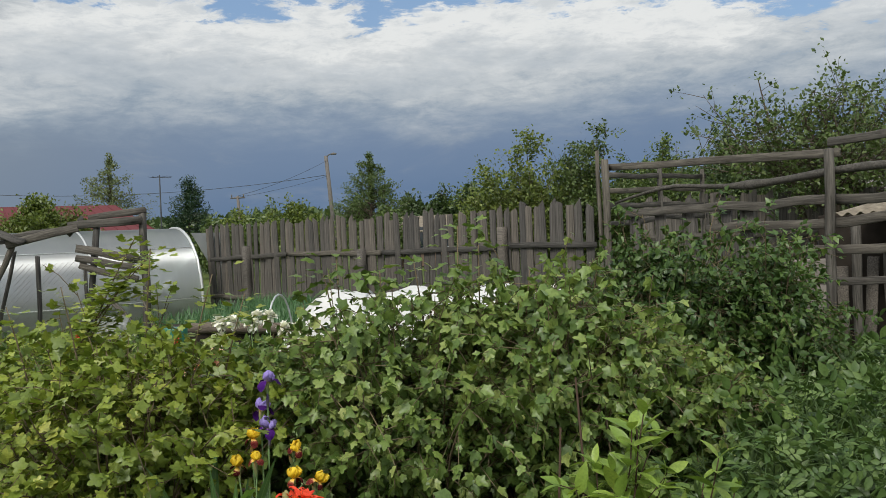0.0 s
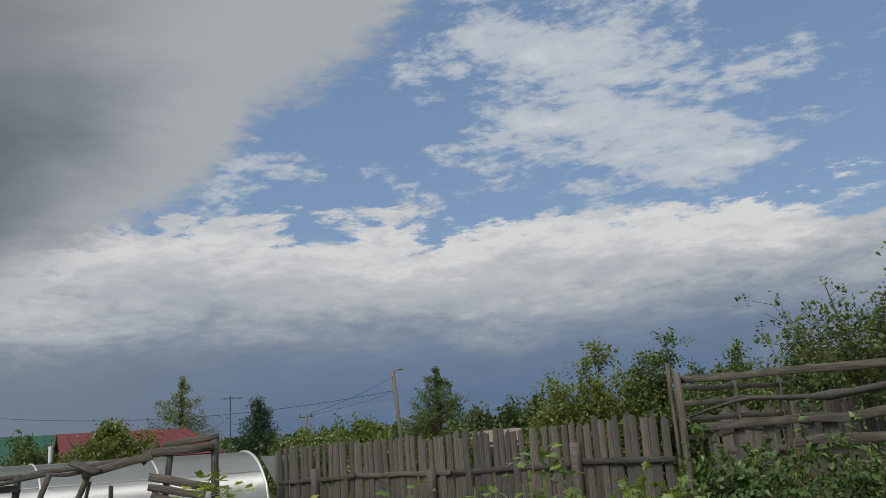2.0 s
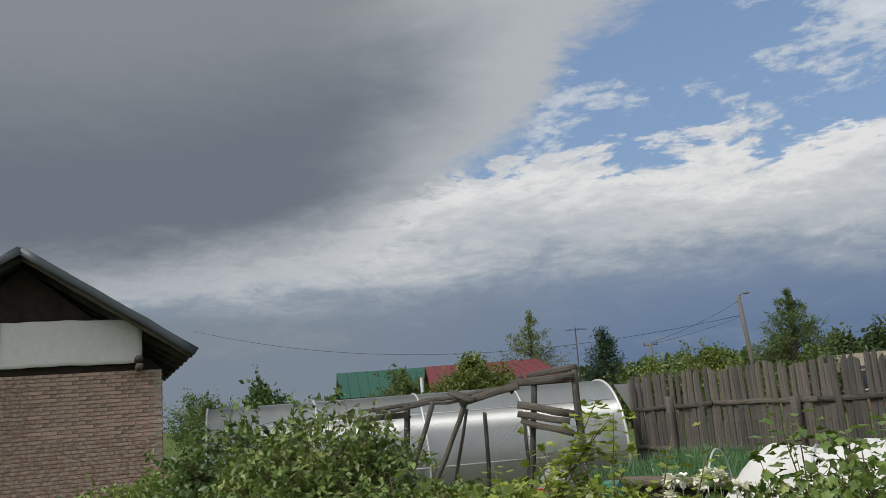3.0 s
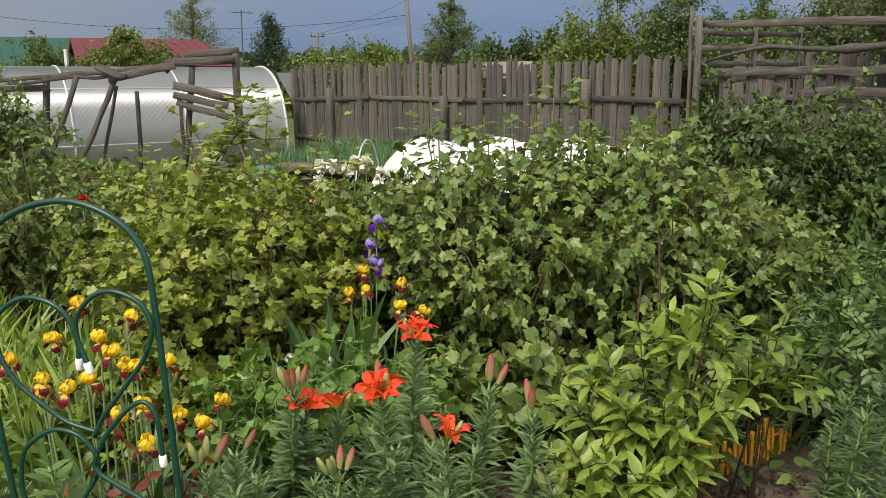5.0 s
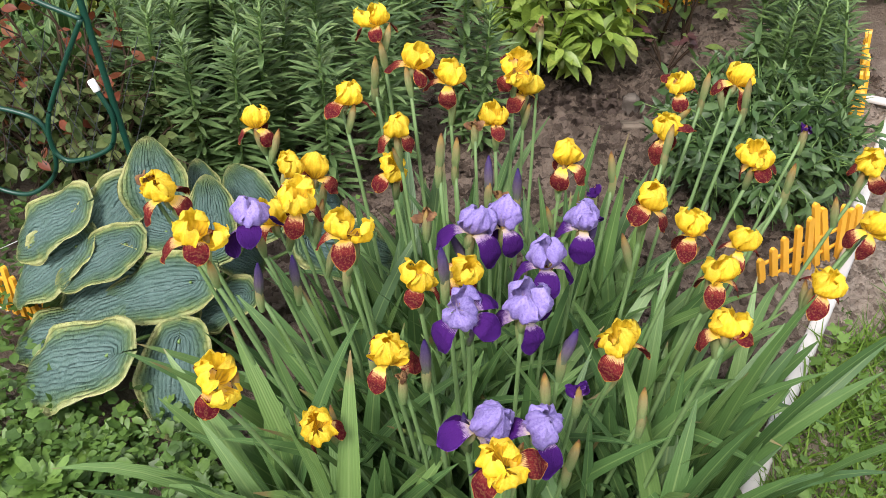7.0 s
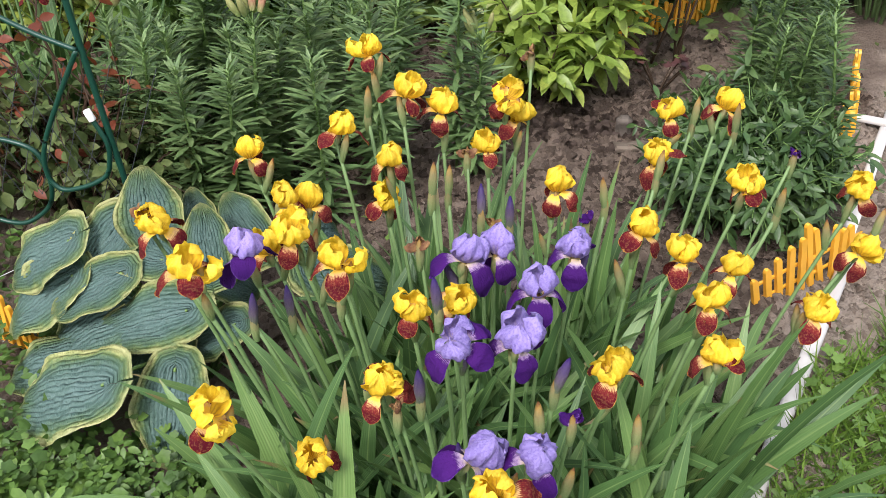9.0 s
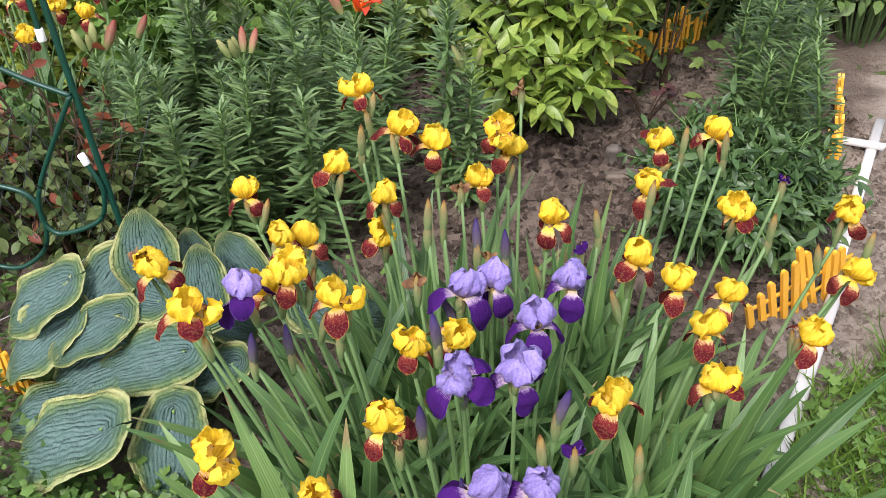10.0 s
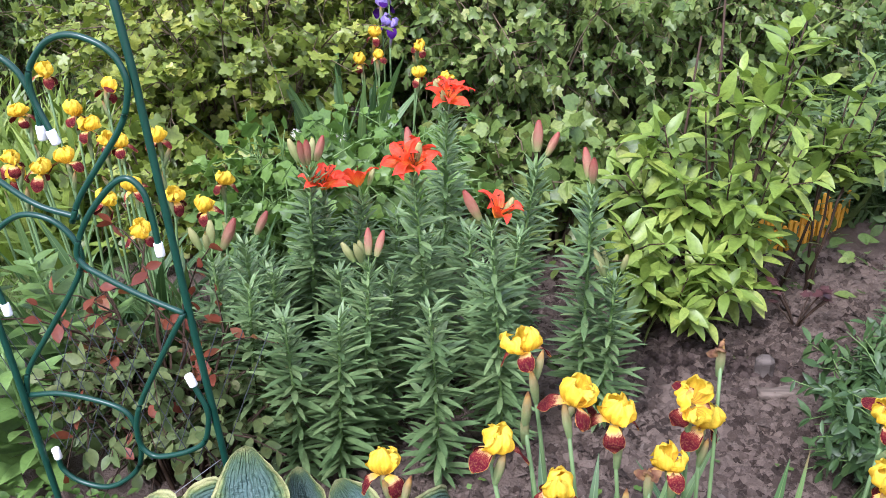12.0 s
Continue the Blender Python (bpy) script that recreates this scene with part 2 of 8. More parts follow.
M["soil"] = material("garden_soil", soil_build, 0.95, 0.15, bump=lambda g, o: (g.math("ADD", g.math("ADD", g.noise(o, 34.0, 7, 0.75), g.math("MULTIPLY", g.noise(o, 90.0, 5, 0.7), 0.7)), g.math("MULTIPLY", g.noise(o, 240.0, 3), 0.3)), 1.0, 0.02))


def meadow(g, o):
    a = g.noise(o, 0.15, 5)
    b = g.noise(o, 6.0, 5, 0.7)
    c = g.mix(g.span(a, 0.35, 0.65), (0.05, 0.085, 0.02), (0.095, 0.12, 0.03))
    return g.mix(g.math("MULTIPLY", g.span(b, 0.5, 0.75), 0.6), c, (0.10, 0.085, 0.05))


M["meadow"] = material("meadow", meadow, 0.9, 0.2, bump=lambda g, o: (g.noise(o, 12.0, 6, 0.7), 0.8, 0.06))

# ---- mesh helpers ----


def fast(name, v, f, mat=None, parent=None, label="", smooth=True, kind=""):
    """One mesh object from arrays of points and of equal-sided faces (or a list of mixed ones)."""
    me = bpy.data.meshes.new(name)
    if isinstance(f, list):
        me.from_pydata([tuple(p) for p in v], [], [tuple(int(i) for i in q) for q in f])
    else:
        v, f = np.asarray(v, np.float32), np.asarray(f, np.int32)
        n, k = f.shape
        me.vertices.add(len(v))
        me.vertices.foreach_set("co", v.ravel())
        me.loops.add(n * k)
        me.loops.foreach_set("vertex_index", f.ravel())
        me.polygons.add(n)
        me.polygons.foreach_set("loop_start", np.arange(n, dtype=np.int32) * k)
        me.update(calc_edges=True)
        me.validate()
    if smooth and len(me.polygons):
        me.polygons.foreach_set("use_smooth", np.ones(len(me.polygons), bool))
    if mat:
        me.materials.append(M[mat] if isinstance(mat, str) else mat)
    ob = new(name, me)
    ob.parent = parent
    return tagged(ob, label, kind=kind)


def again(ob, parent, m=None, name=None):
    """Another object on ob's mesh under parent."""
    o = new(name or ob.name.split(".")[0], ob.data)
    o.parent = parent
    if m is not None:
        o.matrix_basis = m
    return o


def root(name, label, category, group="", kind="", at=(0, 0, 0), rz=0.0):
    o = new(name)
    o.empty_display_size = 0.1
    o.matrix_basis = pose(*at, 0, 0, rz)
    return tagged(o, label, category, group, kind)


def join(parts):
    """Arrays of several (points, faces) in one."""
    vs, fs, n = [], [], 0
    for v, f in parts:
        vs.append(np.asarray(v, float))
        fs.append(np.asarray(f, int) + n)
        n += len(vs[-1])
    return np.concatenate(vs), np.concatenate(fs)


def unit(v):
    v = np.asarray(v, float)
    return v / np.maximum(np.linalg.norm(v, axis=-1, keepdims=True), 1e-9)


def tube(pts, rad, sides=6):
    """A round bar along pts, tapering by rad, closed to a point at both ends; quads only."""
    p = np.asarray(pts, float)
    r = np.broadcast_to(np.asarray(rad, float), len(p)).copy()
    p = np.concatenate([p[:1], p, p[-1:]])
    r = np.concatenate([[r[0] * 0.02], r, [r[-1] * 0.02]])
    tan = unit(np.gradient(p, axis=0) + 1e-9)
    ref = np.where(np.abs(tan[:, 2:3]) > 0.9, [[1.0, 0, 0]], [[0, 0, 1.0]])
    a = unit(np.cross(tan, ref))
    b = np.cross(tan, a)
    th = np.arange(sides) * 2 * np.pi / sides
    ring = p[:, None] + r[:, None, None] * (a[:, None] * np.cos(th)[None, :, None] + b[:, None] * np.sin(th)[None, :, None])
    n = len(p)
    i, j = np.meshgrid(np.arange(n - 1), np.arange(sides), indexing="ij")
    q = np.stack([i * sides + j, i * sides + (j + 1) % sides, (i + 1) * sides + (j + 1) % sides, (i + 1) * sides + j], -1)
    return ring.reshape(-1, 3), q.reshape(-1, 4)


def tubes(P, r0, r1, sides=3):
    """Many bars at once: P is (n, m, 3)."""
    n, m, _ = P.shape
    tan = unit(np.gradient(P, axis=1))
    ref = np.where(np.abs(tan[..., 2:3]) > 0.9, [1.0, 0, 0], [0, 0, 1.0])
    a = unit(np.cross(tan, ref))
    b = np.cross(tan, a)
    th = np.arange(sides) * 2 * np.pi / sides
    r = (np.asarray(r0).reshape(-1, 1) * np.linspace(1, 0, m) + np.asarray(r1).reshape(-1, 1) * np.linspace(0, 1, m))
    ring = P[:, :, None] + r[:, :, None, None] * (a[:, :, None] * np.cos(th)[:, None] + b[:, :, None] * np.sin(th)[:, None])
    k, i, j = np.meshgrid(np.arange(n), np.arange(m - 1), np.arange(sides), indexing="ij")
    base = k * m * sides
    q = np.stack([base + i * sides + j, base + i * sides + (j + 1) % sides, base + (i + 1) * sides + (j + 1) % sides, base + (i + 1) * sides + j], -1)
    return ring.reshape(-1, 3), q.reshape(-1, 4)


def board(length, w, t, n=6, rough=0.006, seed=0):
    """A sawn board along x with worn, slightly uneven edges, chamfers and closed ends; from x = 0."""
    r = np.random.RandomState(seed)
    c = min(w, t) * 0.18
    prof = np.array([(-w / 2 + c, -t / 2), (w / 2 - c, -t / 2), (w / 2, -t / 2 + c), (w / 2, t / 2 - c), (w / 2 - c, t / 2), (-w / 2 + c, t / 2), (-w / 2, t / 2 - c), (-w / 2, -t / 2 + c)])
    xs = np.concatenate([[0, 0.004], np.linspace(0, length, n + 1)[1:-1], [length - 0.004, length]])
    v = []
    for k, x in enumerate(xs):
        s = 0.02 if k in (0, len(xs) - 1) else 1.0
        off = r.normal(0, rough, 2) if 1 < k < len(xs) - 2 else (0, 0)
        kk = prof * (1 + r.normal(0, 0.03)) * (s if s < 1 else 1.0)
        v += [(x + (r.normal(0, rough) if s == 1 and k in (1, len(xs) - 2) else 0), a + off[0], b + off[1]) for a, b in kk]
    q = [(i * 8 + j, i * 8 + (j + 1) % 8, (i + 1) * 8 + (j + 1) % 8, (i + 1) * 8 + j) for i in range(len(xs) - 1) for j in range(8)]
    return np.array(v), np.array(q)


def along(p0, p1, up=(0, 0, 1)):
    """The pose that lays local x from p0 to p1, with local z near up."""
    x = unit(np.subtract(p1, p0))
    y = unit(np.cross(up, x))
    z = np.cross(x, y)
    return Matrix(((x[0], y[0], z[0], p0[0]), (x[1], y[1], z[1], p0[1]), (x[2], y[2], z[2], p0[2]), (0, 0, 0, 1)))


SEED = [100]


def beam(name, p0, p1, w, t, parent, mat="timber", up=(0, 0, 1), rough=0.006, label=""):
    """A board from p0 to p1: w across, t thick (towards up)."""
    SEED[0] += 1
    ln = float(np.linalg.norm(np.subtract(p1, p0)))
    v, q = board(ln, w, t, max(3, int(ln / 0.35)), rough, SEED[0])
    ob = fast(name, v, q, mat, parent, label, smooth=False)
    ob.matrix_basis = along(p0, p1, up)
    return ob


# ---- leaf shapes: y along the leaf, x across, z its face ----


def blade(rows, width, fold=0.15, droop=0.0, cols=3, tip=0.0):
    s = np.linspace(0, 1, rows)
    u = np.linspace(-1, 1, cols)
    w = np.array([max(width(a), tip) for a in s])
    x = w[:, None] * u[None]
    y = np.repeat(s[:, None], cols, 1)
    z = fold * np.abs(x) - droop * s[:, None] ** 2 + 0 * x
    v = np.stack([x, y, z], -1).reshape(-1, 3)
    i, j = np.meshgrid(np.arange(rows - 1), np.arange(cols - 1), indexing="ij")
    a = i * cols + j
    tri = np.concatenate([np.stack([a, a + 1, a + cols + 1], -1).reshape(-1, 3), np.stack([a, a + cols + 1, a + cols], -1).reshape(-1, 3)])
    return v, tri


def lobed(lobes, r_in, droop=0.12, fold=0.12):
    """A palmate leaf as a fan: lobes are (angle in degrees from the tip, reach)."""
    pts = []
    for k, (a, r) in enumerate(lobes):
        pts.append((a, r))
        if k + 1 < len(lobes):
            pts.append(((a + lobes[k + 1][0]) / 2, r_in * (r + lobes[k + 1][1]) / 2))
    v = [(0, 0, 0)] + [(r * math.sin(radians(a)), 0.3 + r * math.cos(radians(a)), -droop * r * r + 0.05 * (k % 2) + fold * abs(r * math.sin(radians(a)))) for k, (a, r) in enumerate(pts)]
    v[0] = (0, 0.3, 0.03)
    v.append((0, 0.0, 0.0))
    n = len(pts)
    f = [(0, k, k + 1) for k in range(1, n)] + [(0, n, n + 1), (0, n + 1, 1)]
    return np.array(v), np.array(f)


POINTED = blade(6, lambda s: 0.195 * math.sin(math.pi * min(1, s ** 0.85 * 0.97 + 0.02)) ** 0.85, 0.3, 0.22)
OVAL = blade(5, lambda s: 0.30 * math.sin(math.pi * min(1, s * 0.96 + 0.02)) ** 0.8, 0.25, 0.18)
LANCE = blade(6, lambda s: 0.082 * math.sin(math.pi * min(1, s * 0.97 + 0.03)) ** 0.75, 0.30, 0.10)
CURRANT = lobed([(-152, 0.38), (-108, 0.45), (-66, 0.56), (-32, 0.52), (0, 0.70), (32, 0.52), (66, 0.56), (108, 0.45), (152, 0.38)], 0.86, 0.22, 0.25)


def palmate(lobes, sinus, blunt, droop, fold, cup=0.0):
    """A lobed leaf with toothed margins: lobes are (degrees from the tip, reach); blunt widens each lobe's end."""
    pts = []
    for k, (a, r) in enumerate(lobes):
        pts += [(a - blunt, r * 0.86), (a, r), (a + blunt, r * 0.86)] if abs(a) < 100 else [(a, r)]
        if k + 1 < len(lobes):
            pts.append(((a + lobes[k + 1][0]) / 2, sinus * (r + lobes[k + 1][1]) / 2))
    v = [(0, 0.3, 0.035), (0, 0, 0)]
    for k, (a, r) in enumerate(pts):
        x, y = r * math.sin(radians(a)), 0.3 + r * math.cos(radians(a))
        v.append((x, y, -droop * r * r + fold * abs(x) + 0.035 * math.cos(k * math.pi / 2 + 1.57) + cup * x))
    n = len(pts)
    return np.array(v), np.array([(0, k, k + 1) for k in range(2, n + 1)] + [(0, n + 1, 1), (0, 1, 2)])


GOOSE = [palmate([(-138, 0.46), (-72, 0.58), (0, 0.62), (72, 0.58), (138, 0.46)], 0.62, 17, d, 0.16, c) for d, c in ((0.12, 0.0), (0.35, 0.15), (0.22, -0.2))]


def compound(pairs, leaflet, size):
    """A feathered leaf: pairs of leaflets along an arching stalk and one at its tip."""
    tv, tf = leaflet
    vs, fs, n = [], [], 0
    put_at = [(0.62, 0, size * 1.25, 0.0)] + [(y, s, size * k, 62.0) for y, k in pairs for s in (-1, 1)]
    for y, side, k, turn in put_at:
        a = radians(-turn * side)
        q = tv * k
        x, yy = q[:, 0] * math.cos(a) - q[:, 1] * math.sin(a), q[:, 0] * math.sin(a) + q[:, 1] * math.cos(a)
        vs.append(np.stack([x, yy + y, q[:, 2] + 0.18 * y - 0.28 * y * y + 0.03 * side * side - 0.12 * np.abs(x)], -1))
        fs.append(tf + n)
        n += len(tv)
    vs.append(np.array([(-0.012, 0.0, 0.0), (0.012, 0.0, 0.0), (0.0, 0.62, 0.0)]))
    fs.append(np.array([(n, n + 1, n + 2)]))
    return np.concatenate(vs), np.concatenate(fs)


FOLD = (np.array([(0, 0, 0), (0.30, 0.38, 0.10), (0, 0.42, 0.0), (-0.30, 0.38, 0.10), (0, 1, -0.16)]), np.array([(0, 1, 2), (0, 2, 3), (1, 4, 2), (2, 4, 3)]))
MALLOWS = [palmate([(-132, 0.50), (-66, 0.60), (0, 0.68), (66, 0.60), (132, 0.50)], 0.78, 19, d, e, c) for d, e, c in ((0.15, 0.25, 0.0), (0.40, 0.1, 0.2), (0.1, 0.4, -0.2))]
BERRY = [palmate([(-124, 0.44), (-54, 0.66), (0, 0.94), (54, 0.66), (124, 0.44)], 0.68, 12, d, e, c) for d, e, c in ((0.15, 0.35, 0.0), (0.50, 0.10, 0.25), (0.30, 0.45, -0.25))]
MUGWORT = [palmate([(-128, 0.22), (-88, 0.40), (-42, 0.62), (0, 1.0), (42, 0.62), (88, 0.40), (128, 0.22)], 0.52, 9, d, 0.2, c) for d, c in ((0.2, 0.0), (0.35, 0.12), (0.1, -0.12))]
LEAFLET = (np.array([(0, 0.45, -0.05), (0, 0, 0), (0.24, 0.28, 0.06), (0.25, 0.62, 0.03), (0, 1, -0.2), (-0.25, 0.62, 0.03), (-0.24, 0.28, 0.06)]), np.array([(0, i, i % 6 + 1) for i in range(1, 7)]))
POTATO = compound(((0.22, 0.75), (0.46, 1.0)), LEAFLET, 0.46)
FLAKE = (np.array([(0, 0, 0), (0.32, 0.45, 0.06), (0, 1, -0.08), (-0.32, 0.5, 0.05)]), np.array([(0, 1, 2), (0, 2, 3)]))
PEONY = blade(5, lambda s: 0.155 * math.sin(math.pi * min(1, s * 0.96 + 0.02)) ** 0.9, 0.3, 0.2)
NEEDLE = (np.array([(0.03, 0, 0), (0, 1, 0), (-0.03, 0, 0)]), np.array([(0, 1, 2)]))


def scatter(shape, P, D, N, S):
    """Copies of a leaf shape (or of several in turn) at P, along D, facing N, of size S, as one pair of arrays."""
    P, D, N, S = np.asarray(P, float), unit(D), np.asarray(N, float), np.asarray(S, float)
    if isinstance(shape, list):
        m = len(shape)
        return join([scatter(q, P[k::m], D[k::m], np.broadcast_to(N, P.shape)[k::m], S[k::m]) for k, q in enumerate(shape)])
    tv, tf = shape
    X = unit(np.cross(D, N))
    Z = np.cross(X, D)
    v = P[:, None] + S[:, None, None] * (tv[None, :, 0:1] * X[:, None] + tv[None, :, 1:2] * D[:, None] + tv[None, :, 2:3] * Z[:, None])
    f = tf[None] + (np.arange(len(P)) * len(tv))[:, None, None]
    return v.reshape(-1, 3), f.reshape(-1, tf.shape[1])


def rnd_dirs(r, n):
    return unit(r.normal(size=(n, 3)))


def curve3(a, b, c, m):
    t = np.linspace(0, 1, m)[None, :, None]
    return (1 - t) ** 2 * a[:, None] + 2 * t * (1 - t) * b[:, None] + t ** 2 * c[:, None]

# ---- ground ----


def soil_z(x, y):
    """Height of the dug soil."""
    return 0.026 * noise.fractal(Vector((x * 5, y * 5, 0.0)), 0.6, 2.0, 5) - 0.004


def ground():
    v = np.array([(-2500, -2500, -0.02), (2500, -2500, -0.02), (2500, 2500, -0.02), (-2500, 2500, -0.02)], float)
    tagged(fast("ground", v, np.array([(0, 1, 2, 3)]), "meadow", smooth=False), "wide green meadow and garden ground", "ground", kind="structure")
    n, m = 150, 190
    x, y = np.meshgrid(np.linspace(-3.2, 4.2, n), np.linspace(-0.6, 9.0, m), indexing="ij")
    z = np.array([soil_z(a, b) for a, b in zip(x.ravel(), y.ravel())]).reshape(x.shape)
    # the dug soil runs out unevenly under the turf
    rag = np.array([noise.noise(Vector((a * 1.9, b * 1.9, 3.0))) for a, b in zip(x.ravel(), y.ravel())]).reshape(x.shape)
    near = np.maximum.reduce([-1.75 - x, x - (2.05 + 0.5 * np.clip(y - 2.4, 0, 3)), 0.30 - y]) + 0.22 * rag
    far = np.maximum.reduce([-2.9 - x, x - 3.95, y - 8.7]) + 0.2 * rag
    out = np.where(y < 3.3, np.maximum(near, far), far)
    z = z - 0.09 * np.clip(out / 0.25, 0, 1)
    v = np.stack([x, y, z], -1).reshape(-1, 3)
    i, j = np.meshgrid(np.arange(n - 1), np.arange(m - 1), indexing="ij")
    a = i * m + j
    f = np.stack([a, a + m, a + m + 1, a + 1], -1).reshape(-1, 4)
    tagged(fast("garden_bed", v, f, "soil"), "bare brown crumbly garden soil with clods", "soil", kind="structure")


ground()

# ---- picket fence at the back of the garden ----
FENCE_A, FENCE_B = np.array([-7.95, 20.1]), np.array([1.15, 14.45])


def picket_fence(name, a, b, top, low, rails, step, posts, label, wob=0.035, first=0, z0=0.05):
    fence = root(name, label, "fence", at=(float(a[0]), float(a[1]), 0))
    d = unit(b - a)
    nrm = np.array([d[1], -d[0]])
    ln = float(np.linalg.norm(b - a))
    r = np.random.RandomState(11 + first)
    kinds = []
    for k in range(7):
        w, h = 0.128 + 0.035 * r.rand(), 1.0
        c = 0.5 * w
        cut = (0.0, 0.02, 0.035, -0.03, 0.0, 0.05, -0.015)[k]
        prof = [(-c, z0), (c, z0 + 0.01), (c * (0.96 + 0.06 * r.rand()), 0.5), (c * 0.97, h - abs(cut) * 0.5), (c * 0.6, h + max(0, cut)), (-c * 0.6, h + max(0, -cut)), (-c * 0.95, h - abs(cut)), (-c * (0.95 + 0.07 * r.rand()), 0.45)]
        v = [(x, 0.011 * s, z) for s in (-1, 1) for x, z in prof]
        f = [tuple(range(7, -1, -1)), tuple(range(8, 16))] + [(i, (i + 1) % 8, 8 + (i + 1) % 8, 8 + i) for i in range(8)]
        kinds.append((v, f))
    base = []
    x, k = 0.0, 0
    while x < ln:
        q = k % 7
        h = top + (low - top) * x / ln + r.normal(0, wob)
        m = Matrix.LocRotScale((d[0] * x + nrm[0] * 0.03, d[1] * x + nrm[1] * 0.03, 0), Euler((r.normal(0, 0.02), r.normal(0, 0.011), math.atan2(d[1], d[0]) + r.normal(0, 0.05))), (1, 1, h))
        if len(base) < 7:
            o = fast("picket", *kinds[q], "picket", fence, smooth=False)
            o.matrix_basis = m
            base.append(o)
        else:
            again(base[r.randint(7)], fence, m)
        x += step * (0.9 + 0.35 * r.rand())
        k += 1
    for z in rails:
        for s in range(0, int(math.ceil(ln / 2.9))):
            x0, x1 = s * 2.9 + 0.03, min(ln, s * 2.9 + 2.87)
            p = lambda t, dz: (d[0] * t + nrm[0] * 0.065, d[1] * t + nrm[1] * 0.065, z + dz)
            beam("rail", p(x0, r.normal(0, 0.02)), p(x1, r.normal(0, 0.02)), 0.045, 0.10, fence, "timber", rough=0.007)
    for x, h in posts:
        beam("post", (d[0] * x + nrm[0] * 0.14, d[1] * x + nrm[1] * 0.14, -0.02), (d[0] * x + nrm[0] * 0.15, d[1] * x + nrm[1] * 0.15, h), 0.17, 0.15, fence, "picket", up=(d[0], d[1], 0))
    return fence


ln = float(np.linalg.norm(FENCE_B - FENCE_A))
picket_fence("picket_fence", FENCE_A, FENCE_B, 2.12, 2.05, (1.39, 0.42), 0.15, ((1.55, 1.62), (5.3, 1.45), (8.85, 1.75)), "long grey weathered wooden picket fence with uneven pointed boards")
picket_fence("picket_fence", np.array([1.9, 14.3]), np.array([10.5, 10.6]), 2.05, 2.1, (1.45, 0.5), 0.128, ((4.0, 1.8), (8.0, 1.8)), "grey weathered picket fence behind the animal pen", first=3)
picket_fence("picket_fence", np.array([-24.5, 27.0]), np.array([-13.5, 25.0]), 1.5, 1.45, (1.1, 0.4), 0.17, ((3.0, 1.3), (7.0, 1.3)), "low brown board fence beyond the brick house", first=6)

# ---- pen of old boards ----


def pen():
    p = root("animal_pen", "tall pen of grey weathered boards and crooked poles", "pen")
    C = np.array([0.98, 10.0])
    A = np.array([2.70, 7.6])
    D = unit(A - C)
    E2 = A + D * 3.2

    def on(t, z, off=0.0):
        q = C + (A - C) * t + np.array([-D[1], D[0]]) * off
        return (q[0], q[1], z)
    beam("post", (0.94, 10.05, -0.02), (0.92, 10.05, 2.53), 0.05, 0.045, p, up=(1, 0, 0))
    beam("post", (1.02, 10.0, -0.02), (1.0, 10.0, 2.42), 0.085, 0.08, p, up=(1, 0, 0))
    beam("post", (2.66, 7.6, -0.02), (2.71, 7.6, 2.21), 0.075, 0.07, p, up=(1, 0, 0))
    q = on(2.0, 0)
    beam("post", (q[0], q[1], -0.02), (q[0], q[1], 2.3), 0.12, 0.11, p, up=(1, 0, 0))
    up = (D[1], -D[0], 0.05)
    for t0, z0, t1, z1, w in ((0.0, 2.33, 1.02, 2.17, 0.075), (0.98, 2.27, 2.1, 2.26, 0.07), (0.08, 1.79, 1.0, 1.78, 0.085), (1.0, 1.78, 2.1, 1.74, 0.085), (0.50, 1.56, 1.3, 1.60, 0.085), (1.3, 1.60, 2.1, 1.56, 0.085),
                              (0.72, 1.34, 1.4, 1.38, 0.08), (1.4, 1.38, 2.1, 1.38, 0.08), (0.9, 1.08, 2.1, 1.1, 0.07)):
        beam("board", on(t0, z0, 0.08), on(t1, z1, 0.08), w, 0.032, p, up=up, rough=0.012)
    # crooked pole for the second rail
    r = np.random.RandomState(5)
    t = np.linspace(0.02, 2.1, 26)
    z = 2.02 + 0.035 * np.sin(t * 7) - 0.02 * t
    z[t < 0.35] -= (0.35 - t[t < 0.35]) * 0.35
    pts = np.array([on(a, b, 0.10 + r.normal(0, 0.006)) for a, b in zip(t, z)])
    rad = np.interp(t, [0, 0.4, 0.62, 0.68, 0.78, 1.0, 2.1], [0.014, 0.022, 0.026, 0.05, 0.032, 0.034, 0.03]) + r.normal(0, 0.003, len(t))
    fast("pole_rail", *tube(pts, rad, 8), "timber", p, "crooked debarked pole")
    # back side of the pen, going away from the corner
    Cb, Eb = np.array([1.03, 10.4]), np.array([2.6, 12.7])

    def ob(t, z):
        q = Cb + (Eb - Cb) * t
        return (q[0], q[1], z)
    for z0, z1 in ((2.27, 2.32), (2.08, 2.13), (1.9, 1.92), (1.68, 1.75)):
        beam("board", ob(0, z0), ob(1.0, z1), 0.065, 0.03, p, up=(1, -0.7, 0), rough=0.01)
    for t0 in (0.5, 0.97):
        a, b = ob(t0, -0.02), ob(t0, 2.42)
        beam("post", a, b, 0.065, 0.06, p, up=(1, 0, 0))
    # upright boards below the third rail
    for k, t0 in enumerate((0.1, 0.24, 0.38, 0.55, 0.64)):
        beam("board", on(t0, 0.1, 0.13), on(t0 + 0.02, 1.74 if k < 5 else 1.36, 0.13), 0.16, 0.025, p, up=up, rough=0.01)
    return p


pen()

# wire netting is drawn as thin crossing wires


